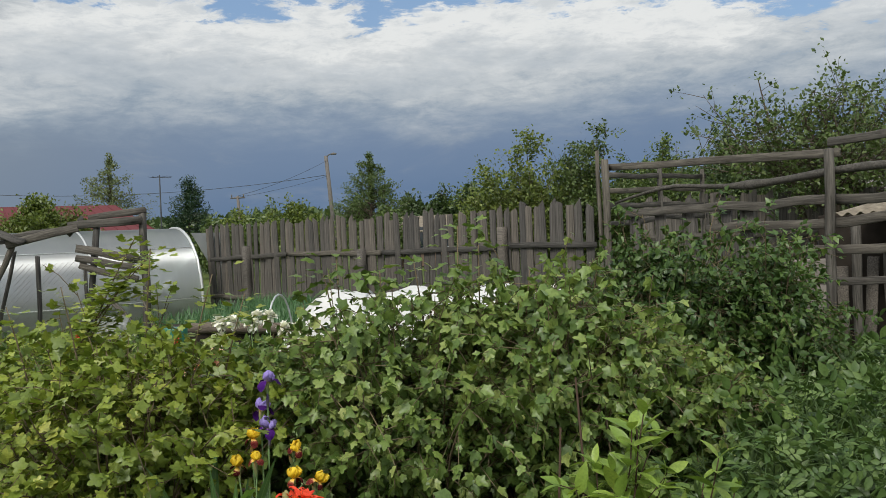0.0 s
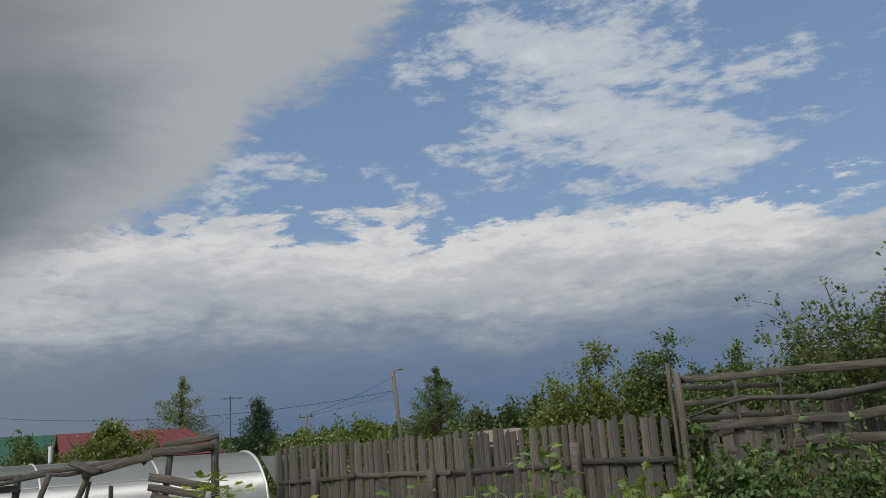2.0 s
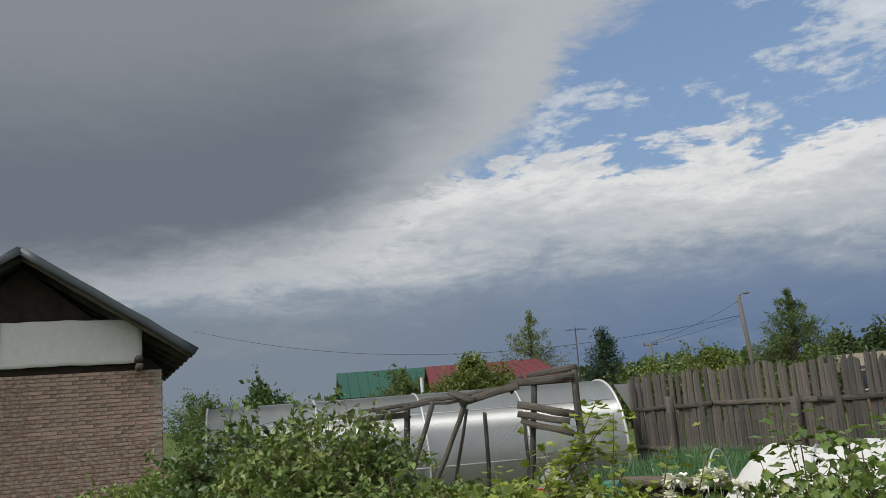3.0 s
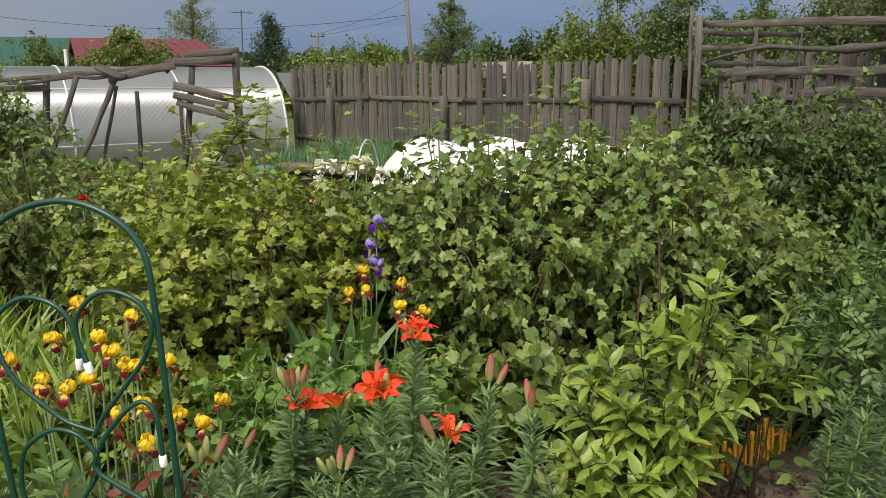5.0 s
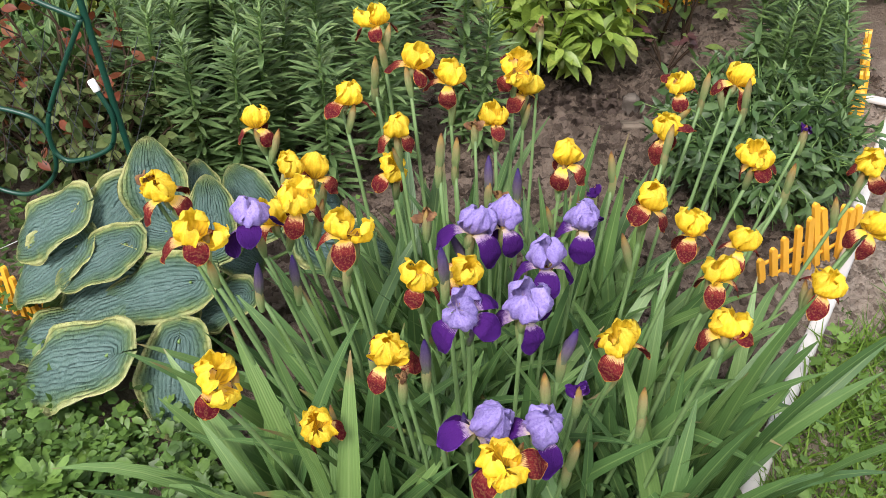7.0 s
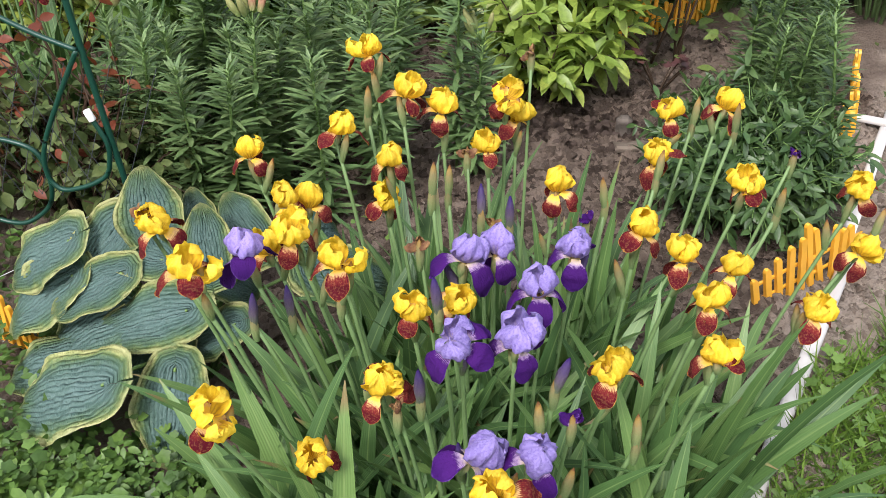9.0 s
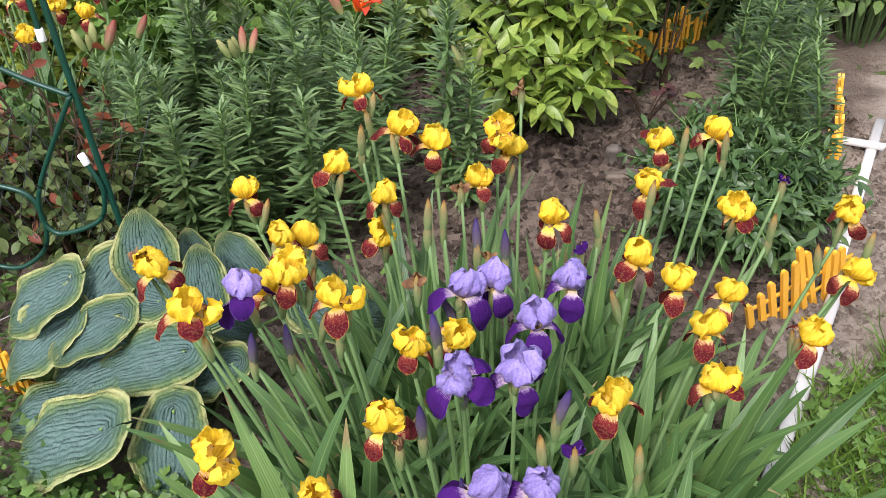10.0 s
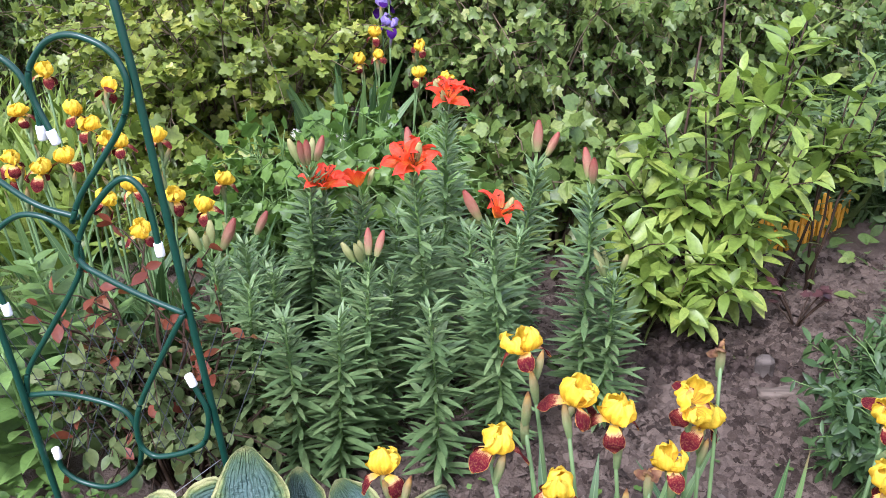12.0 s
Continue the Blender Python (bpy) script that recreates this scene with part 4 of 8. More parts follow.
def brick_house():
    X, Y = -14.45, 11.0          # near right-hand corner; the gable wall faces the garden
    h = root("brick_house", "old red brick house with a dark overhanging roof", "house")
    turn = Matrix.Translation((X, Y, 0)) @ Matrix.Rotation(radians(56), 4, "Z") @ Matrix.Translation((-X, -Y, 0))
    h.matrix_basis = turn
    x0 = X - 5.2
    block("wall", (x0, Y + 0.012, 0), (X - 0.012, Y + 8.0, 3.0), "mortar", h)
    poly("gable", [(x0, Y + 0.05, 3.0), (X, Y + 0.05, 3.0), ((x0 + X) / 2, Y + 0.05, 5.15)], [(0, 1, 2)], "dimwall", h, thick=0.1)
    for sgn in (1, -1):
        xe = X + 0.62 if sgn > 0 else x0 - 0.62
        xm = (x0 + X) / 2
        a = [(xm, Y - 0.75, 5.42), (xe, Y - 0.75, 3.32), (xe, Y + 8.5, 3.32), (xm, Y + 8.5, 5.42)]
        poly("roof", a, [(0, 1, 2, 3) if sgn > 0 else (3, 2, 1, 0)], "slate", h, thick=0.09)
        beam("barge_board", (xm, Y - 0.78, 5.36), (xe, Y - 0.78, 3.26), 0.04, 0.16, h, "slate")
        for k in range(8):
            yy = Y - 0.55 + k * 1.1
            beam("rafter", (xm, yy, 5.26), (xe - 0.05 * sgn, yy, 3.2), 0.07, 0.12, h, "timber")
    for z in (3.05, 2.9):
        beam("wall_plate", (X - 0.45, Y - 0.5, z + 0.15), (X - 0.45, Y + 0.2, z + 0.15), 0.14, 0.12, h, "timber")
    # bricks of the wall that faces the garden, two stretches wide
    bl, bh = 0.25, 0.065
    bm = bmesh.new()
    bmesh.ops.create_cube(bm, size=1.0)
    bmesh.ops.scale(bm, vec=(bl, 0.03, bh), verts=bm.verts)
    bmesh.ops.bevel(bm, geom=bm.edges[:], offset=0.006, segments=1, affect="EDGES")
    me = bpy.data.meshes.new("brick")
    bm.to_mesh(me)
    bm.free()
    me.materials.append(M["brick"])
    r = np.random.RandomState(3)
    for row in range(21, 38):
        z = 0.045 + row * 0.079
        for k in range(9):
            x = X - 0.13 - k * 0.262 - (0.131 if row % 2 else 0)
            o = new("brick", me)
            o.parent = h
            o.matrix_basis = pose(x + r.normal(0, 0.004), Y + r.normal(0, 0.004), z, 0, 0, r.normal(0, 0.8))
    vs, fs = [], []
    bv = np.array([q.co[:] for q in me.vertices])
    bf = [list(q.vertices) for q in me.polygons]
    n = 0
    for row in range(0, 38):
        for k in range(20):
            if row >= 21 and k < 9:
                continue
            x = X - 0.13 - k * 0.262 - (0.131 if row % 2 else 0)
            vs.append(bv + (x, Y, 0.045 + row * 0.079))
            fs += [[i + n for i in q] for q in bf]
            n += len(bv)
    for row in range(0, 38):
        for k in range(30):
            y = Y + 0.13 + k * 0.262 + (0.131 if row % 2 else 0)
            vs.append(bv[:, [1, 0, 2]] * (-1, 1, 1) + (X, y, 0.045 + row * 0.079))
            fs += [[i + n for i in q] for q in bf]
            n += len(bv)
    fast("brickwork", np.concatenate(vs), fs, "brick", h, smooth=False, kind="stuff")
    # cloth hung over the gable
    g = []
    nu, nv = 26, 12
    for i in range(nu):
        for j in range(nv):
            x = X - 0.38 - 2.6 * i / (nu - 1)
            z = 4.05 - 0.9 * j / (nv - 1)
            g.append((x, Y - 0.06 - 0.03 * noise.noise(Vector((x * 4, z * 3, 0))), z + 0.03 * noise.noise(Vector((x * 2, 3, 0)))))
    f = [(i * nv + j, i * nv + j + 1, (i + 1) * nv + j + 1, (i + 1) * nv + j) for i in range(nu - 1) for j in range(nv - 1)]
    cl = fast("hanging_sheet", g, np.array(f), "white", None)
    cl.modifiers.new("depth", "SOLIDIFY").thickness = 0.006
    cl.matrix_basis = turn
    tagged(cl, "pale sheet hung over the gable of the brick house", "sheet")


brick_house()

# ---- poles, wires and the aerial ----
M["pole"] = plain("grey_pole", (0.13, 0.12, 0.11), 0.9, 0.2, var=0.2, scale=5)
M["blackwire"] = plain("dark_cable", (0.04, 0.045, 0.05), 0.6, 0.3)


def power_pole(x, y, h, lean, rad, label, lamp=True):
    p = root("power_pole", label, "power pole", at=(x, y, 0))
    fast("pole", *tube([(0, 0, 0), (lean * 0.5, 0, h * 0.5), (lean, 0, h)], (rad * 1.25, rad * 1.1, rad), 10), "pole", p)
    if lamp:
        fast("lamp_arm", *tube([(lean, 0, h - 0.1), (lean + 0.35, -0.1, h + 0.1), (lean + 0.5, -0.1, h + 0.1)], 0.04, 6), "pole", p)
        fast("lamp_head", *tube([(lean + 0.45, -0.1, h + 0.1), (lean + 0.7, -0.1, h + 0.13), (lean + 0.95, -0.1, h + 0.1)], (0.06, 0.11, 0.05), 8), "pole", p)
    else:
        fast("cross_arm", *tube([(lean - 0.55, 0, h - 0.15), (lean + 0.55, 0, h - 0.15)], 0.06, 6), "pole", p)
        for s in (-0.45, 0.45):
            fast("insulator", *tube([(lean + s, 0, h - 0.1), (lean + s, 0, h + 0.12)], (0.04, 0.05), 6), "pole", p)
    return p


power_pole(-17.45, 70.0, 9.0, -0.6, 0.16, "tall grey concrete pole with a street lamp")
power_pole(-22.0, 60.0, 5.4, -0.2, 0.1, "short dark wooden pole with a cross arm", False)


def cable(a, b, sag, rad=0.02):
    t = np.linspace(0, 1, 24)[:, None]
    p = np.array(a) * (1 - t) + np.array(b) * t
    p[:, 2] -= 4 * sag * (t * (1 - t))[:, 0]
    tagged(fast("power_cable", *tube(p, rad, 5), "blackwire"), "thin dark overhead cable between the poles", "cable")


cable((-18.0, 70, 8.6), (-22.2, 60, 5.4), 0.25, 0.014)
cable((-18.0, 70, 7.3), (-22.2, 60, 5.3), 0.15, 0.012)
cable((-17.9, 70, 7.4), (-75, 62, 12.5), 2.9, 0.022)
ant = root("aerial_mast", "thin dark aerial mast with a crossed antenna", "aerial", at=(-21.55, 46, 0))
fast("mast", *tube([(0, 0, 0), (0.05, 0, 5.95)], (0.05, 0.035), 6), "blackwire", ant)
fast("boom", *tube([(-0.55, 0, 5.85), (0.75, 0, 5.75)], 0.015, 5), "blackwire", ant)
for k in range(5):
    fast("element", *tube([(-0.45 + 0.27 * k, -0.4, 5.84), (-0.45 + 0.27 * k, 0.4, 5.84)], 0.01, 4), "blackwire", ant)

# ---- bushes ----


def bush(name, label, cat, at, rx, ry, h, stems, shape, size, mat, seed, twigs=9, per=6, wood="twig", lean=(0, 0), low=0.25, spires=0, droop=0.35, flat=0.3, group=""):
    """Arching stems with side twigs and leaves: branches and foliage under one root."""
    r = np.random.RandomState(seed)
    b = root(name, label, cat, group, at=(at[0], at[1], 0), rz=0)
    a = r.rand(stems) * 2 * np.pi
    u = np.sqrt(r.rand(stems))
    end = np.stack([rx * u * np.cos(a) + lean[0], ry * u * np.sin(a) + lean[1], h * (1 - flat * u ** 2) * r.uniform(0.72, 1.0, stems)], -1)
    if spires:
        end[:spires, 2] = h * r.uniform(1.0, 1.12, spires)
    sp = 0.28
    base = np.stack([rx * sp * u * np.cos(a), ry * sp * u * np.sin(a), np.zeros(stems) - 0.01], -1)
    ctrl = base * 0.55 + end * 0.45
    ctrl[:, 2] = end[:, 2] * r.uniform(0.65, 0.85, stems)
    S = curve3(base, ctrl, end, 7) + r.normal(0, 0.012, (stems, 7, 3)) * np.linspace(0, 1, 7)[None, :, None]
    v1, f1 = tubes(S, r.uniform(0.006, 0.011, stems), np.full(stems, 0.0025), 3)
    # twigs
    t = r.uniform(low, 1.0, (stems, twigs))
    idx = np.clip(t * 6, 0, 5.999)
    i0 = idx.astype(int)
    fr = (idx - i0)[..., None]
    k = np.arange(stems)[:, None]
    p0 = S[k, i0] * (1 - fr) + S[k, i0 + 1] * fr
    out = unit(np.stack([p0[..., 0], p0[..., 1], np.zeros(t.shape)], -1) + 1e-6)
    d = unit(rnd_dirs(r, stems * twigs).reshape(stems, twigs, 3) * 0.9 + out * 0.55 + np.array([0, 0, 0.35]))
    tl = r.uniform(0.10, 0.30, t.shape) * (0.5 + 0.5 * h)
    p0, d, tl = p0.reshape(-1, 3), d.reshape(-1, 3), tl.reshape(-1)
    mid = p0 + d * tl[:, None] * 0.55 + np.array([0, 0, 0.02])
    tip = p0 + d * tl[:, None] - np.array([0, 0, 1.0]) * (tl[:, None] * 0.18)
    T = curve3(p0, mid, tip, 3)
    v2, f2 = tubes(T, np.full(len(T), 0.003), np.full(len(T), 0.0015), 3)
    fast("branch", *join([(v1, f1), (v2, f2)]), wood, b)
    s = r.uniform(0.12, 1.0, (len(T), per))[..., None]
    L = (p0[:, None] * (1 - s) ** 2 + 2 * s * (1 - s) * mid[:, None] + s ** 2 * tip[:, None]).reshape(-1, 3)
    n = len(L)
    od = np.repeat(d, per, 0)
    D = unit(od * 0.5 + rnd_dirs(r, n) * 0.9 + np.array([0, 0, -droop]))
    o2 = unit(np.stack([L[:, 0], L[:, 1], np.zeros(n)], -1) + 1e-6)
    N = np.array([0, 0, 1.0]) + o2 * 0.45 + rnd_dirs(r, n) * 0.8
    sz = size * r.uniform(0.55, 1.2, n)
    keep = L[:, 2] > 0.03
    fast("foliage", *scatter(shape, L[keep], D[keep], N[keep], sz[keep]), mat, b)
    return b


def spire(name, label, cat, at, h, bend, leaves, shape, size, mat, seed, wood="twig"):
    """One long shoot with leaves along it."""
    r = np.random.RandomState(seed)
    b = root(name, label, cat, at=(at[0], at[1], 0))
    t = np.linspace(0, 1, 9)[:, None]
    p = np.concatenate([np.array(bend)[None] * t ** 2, h * t], 1)
    fast("stem", *tube(p, np.linspace(0.009, 0.003, 9), 5), wood, b)
    s = np.sort(r.uniform(0.25, 1.0, leaves) ** 0.8)
    L = np.stack([np.interp(s, t[:, 0], p[:, i]) for i in range(3)], -1)
    a = np.arange(leaves) * 2.4 + r.normal(0, 0.4, leaves)
    D = np.stack([np.cos(a), np.sin(a), r.uniform(-0.3, 0.5, leaves)], -1)
    fast("foliage", *scatter(shape, L + D * r.uniform(0.0, 0.13, leaves)[:, None], D, np.array([0, 0, 1.0]) + rnd_dirs(r, leaves) * 0.4, size * r.uniform(0.6, 1.15, leaves)), mat, b)
    return b


bush("gooseberry_bush", "broad yellow-green gooseberry bush with lobed leaves", "bush", (-1.72, 3.75), 0.85, 0.75, 1.24, 90, GOOSE, 0.058, "goose", 1, 11, 8)
bush("gooseberry_bush", "yellow-green gooseberry bush with long loose shoots", "bush", (-2.25, 4.6), 0.8, 0.6, 1.24, 55, GOOSE, 0.058, "goose", 2, 11, 7, spires=3)
for k, (x, y, h, bx, by) in enumerate(((-1.72, 4.0, 1.62, 0.10, 0.0), (-1.55, 3.95, 1.48, 0.22, 0.1), (-1.95, 4.0, 1.45, -0.15, 0.0), (-2.2, 4.0, 1.36, -0.2, 0.0), (-1.4, 4.0, 1.38, 0.25, 0))):
    spire("gooseberry_shoot", "tall leafy gooseberry shoot above the bush", "shoot", (x, y), h, (bx, by), 80, GOOSE, 0.055, "goose", 40 + k)
for k, (x, h, bx) in enumerate(((-2.62, 1.60, 0.86), (-2.50, 1.50, 0.62), (-2.40, 1.68, 0.55))):
    spire("gooseberry_shoot", "long leaning gooseberry shoot set with leaves", "shoot", (x, 4.3), h, (bx, 0.0), 230, GOOSE, 0.060, "goose", 52 + k)
bush("currant_bush", "large green currant bush with hanging lobed leaves", "bush", (-0.38, 4.15), 0.72, 0.6, 1.42, 135, BERRY, 0.048, "currant", 3, 12, 7, droop=0.8)
bush("currant_bush", "green currant bush with broad lobed leaves", "bush", (0.26, 4.35), 0.62, 0.6, 1.54, 125, BERRY, 0.048, "currant", 4, 12, 7, droop=0.8)
bush("currant_bush", "lower green currant bush beside the potatoes", "bush", (0.92, 4.9), 0.55, 0.6, 1.02, 80, BERRY, 0.048, "currant", 5, 11, 7, droop=0.6)
for k, (x, y, h, bx) in enumerate(((-0.16, 4.2, 1.66, 0.04), (-0.25, 4.2, 1.52, -0.1), (0.12, 4.4, 1.42, 0.1), (-0.72, 4.2, 1.52, -0.02), (-0.05, 4.3, 1.56, 0.02), (-0.5, 4.1, 1.46, 0.0), (0.45, 4.4, 1.36, -0.05), (-0.66, 4.2, 1.45, -0.15))):
    spire("currant_shoot", "upright young currant shoot with large leaves", "shoot", (x, y), h, (bx, 0), 95, BERRY, 0.058, "currant", 60 + k)
bush("blackcurrant_bush", "tall dark green currant bush beside the pen", "bush", (1.15, 6.3), 0.62, 0.6, 1.55, 110, FOLD, 0.06, "dark", 6, 14, 12, spires=7)
bush("blackcurrant_bush", "dark green leafy bush before the pen", "bush", (1.85, 6.45), 0.5, 0.5, 1.46, 90, FOLD, 0.06, "dark", 7, 14, 12, spires=5)
bush("raspberry_bush", "tall dark leafy bush at the garden's edge", "bush", (-5.0, 5.4), 0.95, 0.8, 1.85, 130, FOLD, 0.075, "currant", 8, 13, 9, spires=0)
bush("raspberry_bush", "rounded green bush with pale leaf backs", "bush", (-3.6, 4.7), 0.75, 0.6, 1.32, 90, FOLD, 0.06, "currant", 9, 11, 9)
bush("raspberry_bush", "rounded green bush beside the daylilies", "bush", (-4.3, 3.9), 0.8, 0.6, 1.3, 90, FOLD, 0.06, "currant", 10, 11, 9)
bush("raspberry_bush", "wide green bush standing farther from the path", "bush", (-6.9, 6.4), 1.0, 0.9, 1.9, 90, FOLD, 0.10, "dark", 12, 11, 7)
bush("peony_bush", "green peony bush carrying white flowers", "bush", (-1.75, 6.2), 0.75, 0.5, 0.98, 60, FOLD, 0.10, "dark", 11, 9, 7)
bush("garden_herbs", "low mixed greens in front of the timber frame", "bush", (-4.2, 8.2), 1.3, 1.2, 0.75, 80, FOLD, 0.09, "currant", 13, 9, 7)
bush("garden_herbs", "low mixed greens beside the covered bed", "bush", (-6.7, 9.2), 1.6, 1.2, 0.7, 80, FOLD, 0.09, "goose", 14, 9, 7)
bush("garden_herbs", "low leafy greens behind the currants", "bush", (0.9, 7.9), 1.0, 0.8, 0.9, 60, FOLD, 0.09, "currant", 15, 9, 7)

bush("currant_bush", "low green currant bush beside the gooseberries", "bush", (-0.98, 4.5), 0.42, 0.45, 1.22, 55, BERRY, 0.048, "currant", 16, 11, 7, droop=0.4)

# ---- potatoes ----


def potatoes():
    r = np.random.RandomState(21)
    kinds = [bush("potato_plant", "leafy green potato plant in a row", "potato plant", (1.5 + k * 0.4, 3.9), 0.34, 0.34, 0.66, 26, POTATO, (0.125, 0.150)[k // 2], "potato", 200 + k, (8, 5)[k // 2], 1, wood="potstem", low=(0.42, 0.5)[k // 2], droop=0.1, group="potato rows", flat=0.4) for k in range(4)]
    n = 0
    for row in range(10):
        for k in range(8):
            x, y = 1.28 + 0.42 * k + r.normal(0, 0.05), 3.75 + 0.36 * row + r.normal(0, 0.04)
            if x < 1.2 + 0.0 * row and y > 4.6 or (y > 5.7 and x < 2.3):
                continue
            m = pose(x, y, 0, 0, 0, r.uniform(0, 360)) @ Matrix.Diagonal((1, 1, r.uniform(0.95, 1.2), 1))
            if n < 4:
                kinds[n].matrix_basis = m
            else:
                c = copy_thing(kinds[r.randint(2) + (2 if y > 4.9 else 0)], m)
                c.matrix_basis = m
            n += 1


potatoes()

# ---- onions and grass ----


def strap(rows, w, arch):
    s = np.linspace(0, 1, rows)
    y = s * (1 - 0.25 * arch * s)
    z = arch * 0.55 * s ** 2
    ww = w * (1 - s ** 2.2) + 0.001
    v = np.stack([np.stack([-ww, y, -z + 0.0 * s], -1), np.stack([ww, y, -z], -1)], 1).reshape(-1, 3)
    f = []
    for i in range(rows - 1):
        a = i * 2
        f += [(a, a + 1, a + 3), (a, a + 3, a + 2)]
    return v, np.array(f)


STRAP0 = strap(3, 0.022, 0.5)
STRAP = strap(5, 0.018, 0.5)
STRAP2 = strap(6, 0.03, 0.9)


def blades(name, label, cat, pts, lo, hi, spread, mat, seed, shape=STRAP, kind="stuff"):
    r = np.random.RandomState(seed)
    n = len(pts)
    D = unit(rnd_dirs(r, n) * spread * np.array([1, 1, 0.3]) + np.array([0, 0, 1.0]))
    N = unit(rnd_dirs(r, n) * np.array([1, 1, 0]) + np.array([0, 0, 0.15]))
    return tagged(fast(name, *scatter(shape, pts, D, N, r.uniform(lo, hi, n)), mat), label, cat, kind=kind)


def field(r, n, x0, x1, y0, y1, z=0.0, inside=None):
    p = np.stack([r.uniform(x0, x1, n), r.uniform(y0, y1, n), np.full(n, z)], -1)
    return p if inside is None else p[inside(p[:, 0], p[:, 1])]


r = np.random.RandomState(31)
GRASS_X = lambda y: np.where(y < 1.35, 0.80 + 0.45 * (y - 0.99), 1.04 + 0.75 * (y - 1.3))
block("onion_bed_soil", (-5.4, 12.1, 0.0), (-0.6, 15.6, 0.12), "soil", tagged(new("onion_bed"), "raised soil bed of the onions", "garden bed", kind="structure"))
pts = field(r, 14000, -6.2, 0.4, 12.2, 19.5, 0.1, lambda x, y: y < 19.6 - (x + 7.9) * 0.62)
blades("onion_rows", "dense rows of upright blue-green onion leaves", "onions", pts, 0.38, 0.62, 0.35, "onion", 32)
blades("lawn_grass", "rough green grass and weeds on the ground", "grass", field(r, 22000, -22, 6, 4.5, 24, 0.0), 0.10, 0.30, 0.6, "grass", 33, STRAP0)
blades("edge_grass", "short grass and weeds beside the white board", "grass", field(r, 16000, 0.75, 2.6, -0.3, 3.6, 0.0, lambda x, y: (x > GRASS_X(y))), 0.05, 0.15, 0.9, "grass", 34, STRAP0)
blades("edge_grass", "lush short grass along the foot of the white board", "grass", field(r, 7000, 0.62, 1.5, 0.4, 1.5, 0.0, lambda x, y: (x > GRASS_X(y) + 0.02)), 0.05, 0.14, 1.0, "grass", 37, STRAP)
blades("lawn_edge", "grass and weeds in front of the flower bed", "grass", field(r, 9000, -1.5, 0.9, -0.6, 0.62), 0.05, 0.16, 0.9, "grass", 35)
blades("turf", "rough grass around the flower bed", "grass", field(r, 15000, -4.5, 5.2, -2.2, 3.3, -0.02, lambda x, y: (x < -1.7) | (x > 2.1) | (y < 0.1)), 0.06, 0.17, 0.8, "grass", 38, STRAP0)
pts = field(r, 900, -3.4, -2.0, 2.7, 3.7)
blades("daylily_clump", "arching strappy daylily leaves beside the bushes", "daylilies", pts, 0.4, 0.75, 0.75, "shrub", 36, STRAP2)

# ---- trees ----
M["rowan"] = leafy("rowan_leaf", [(0.065, 0.095, 0.02), (0.10, 0.14, 0.027), (0.145, 0.185, 0.036), (0.20, 0.22, 0.05)])


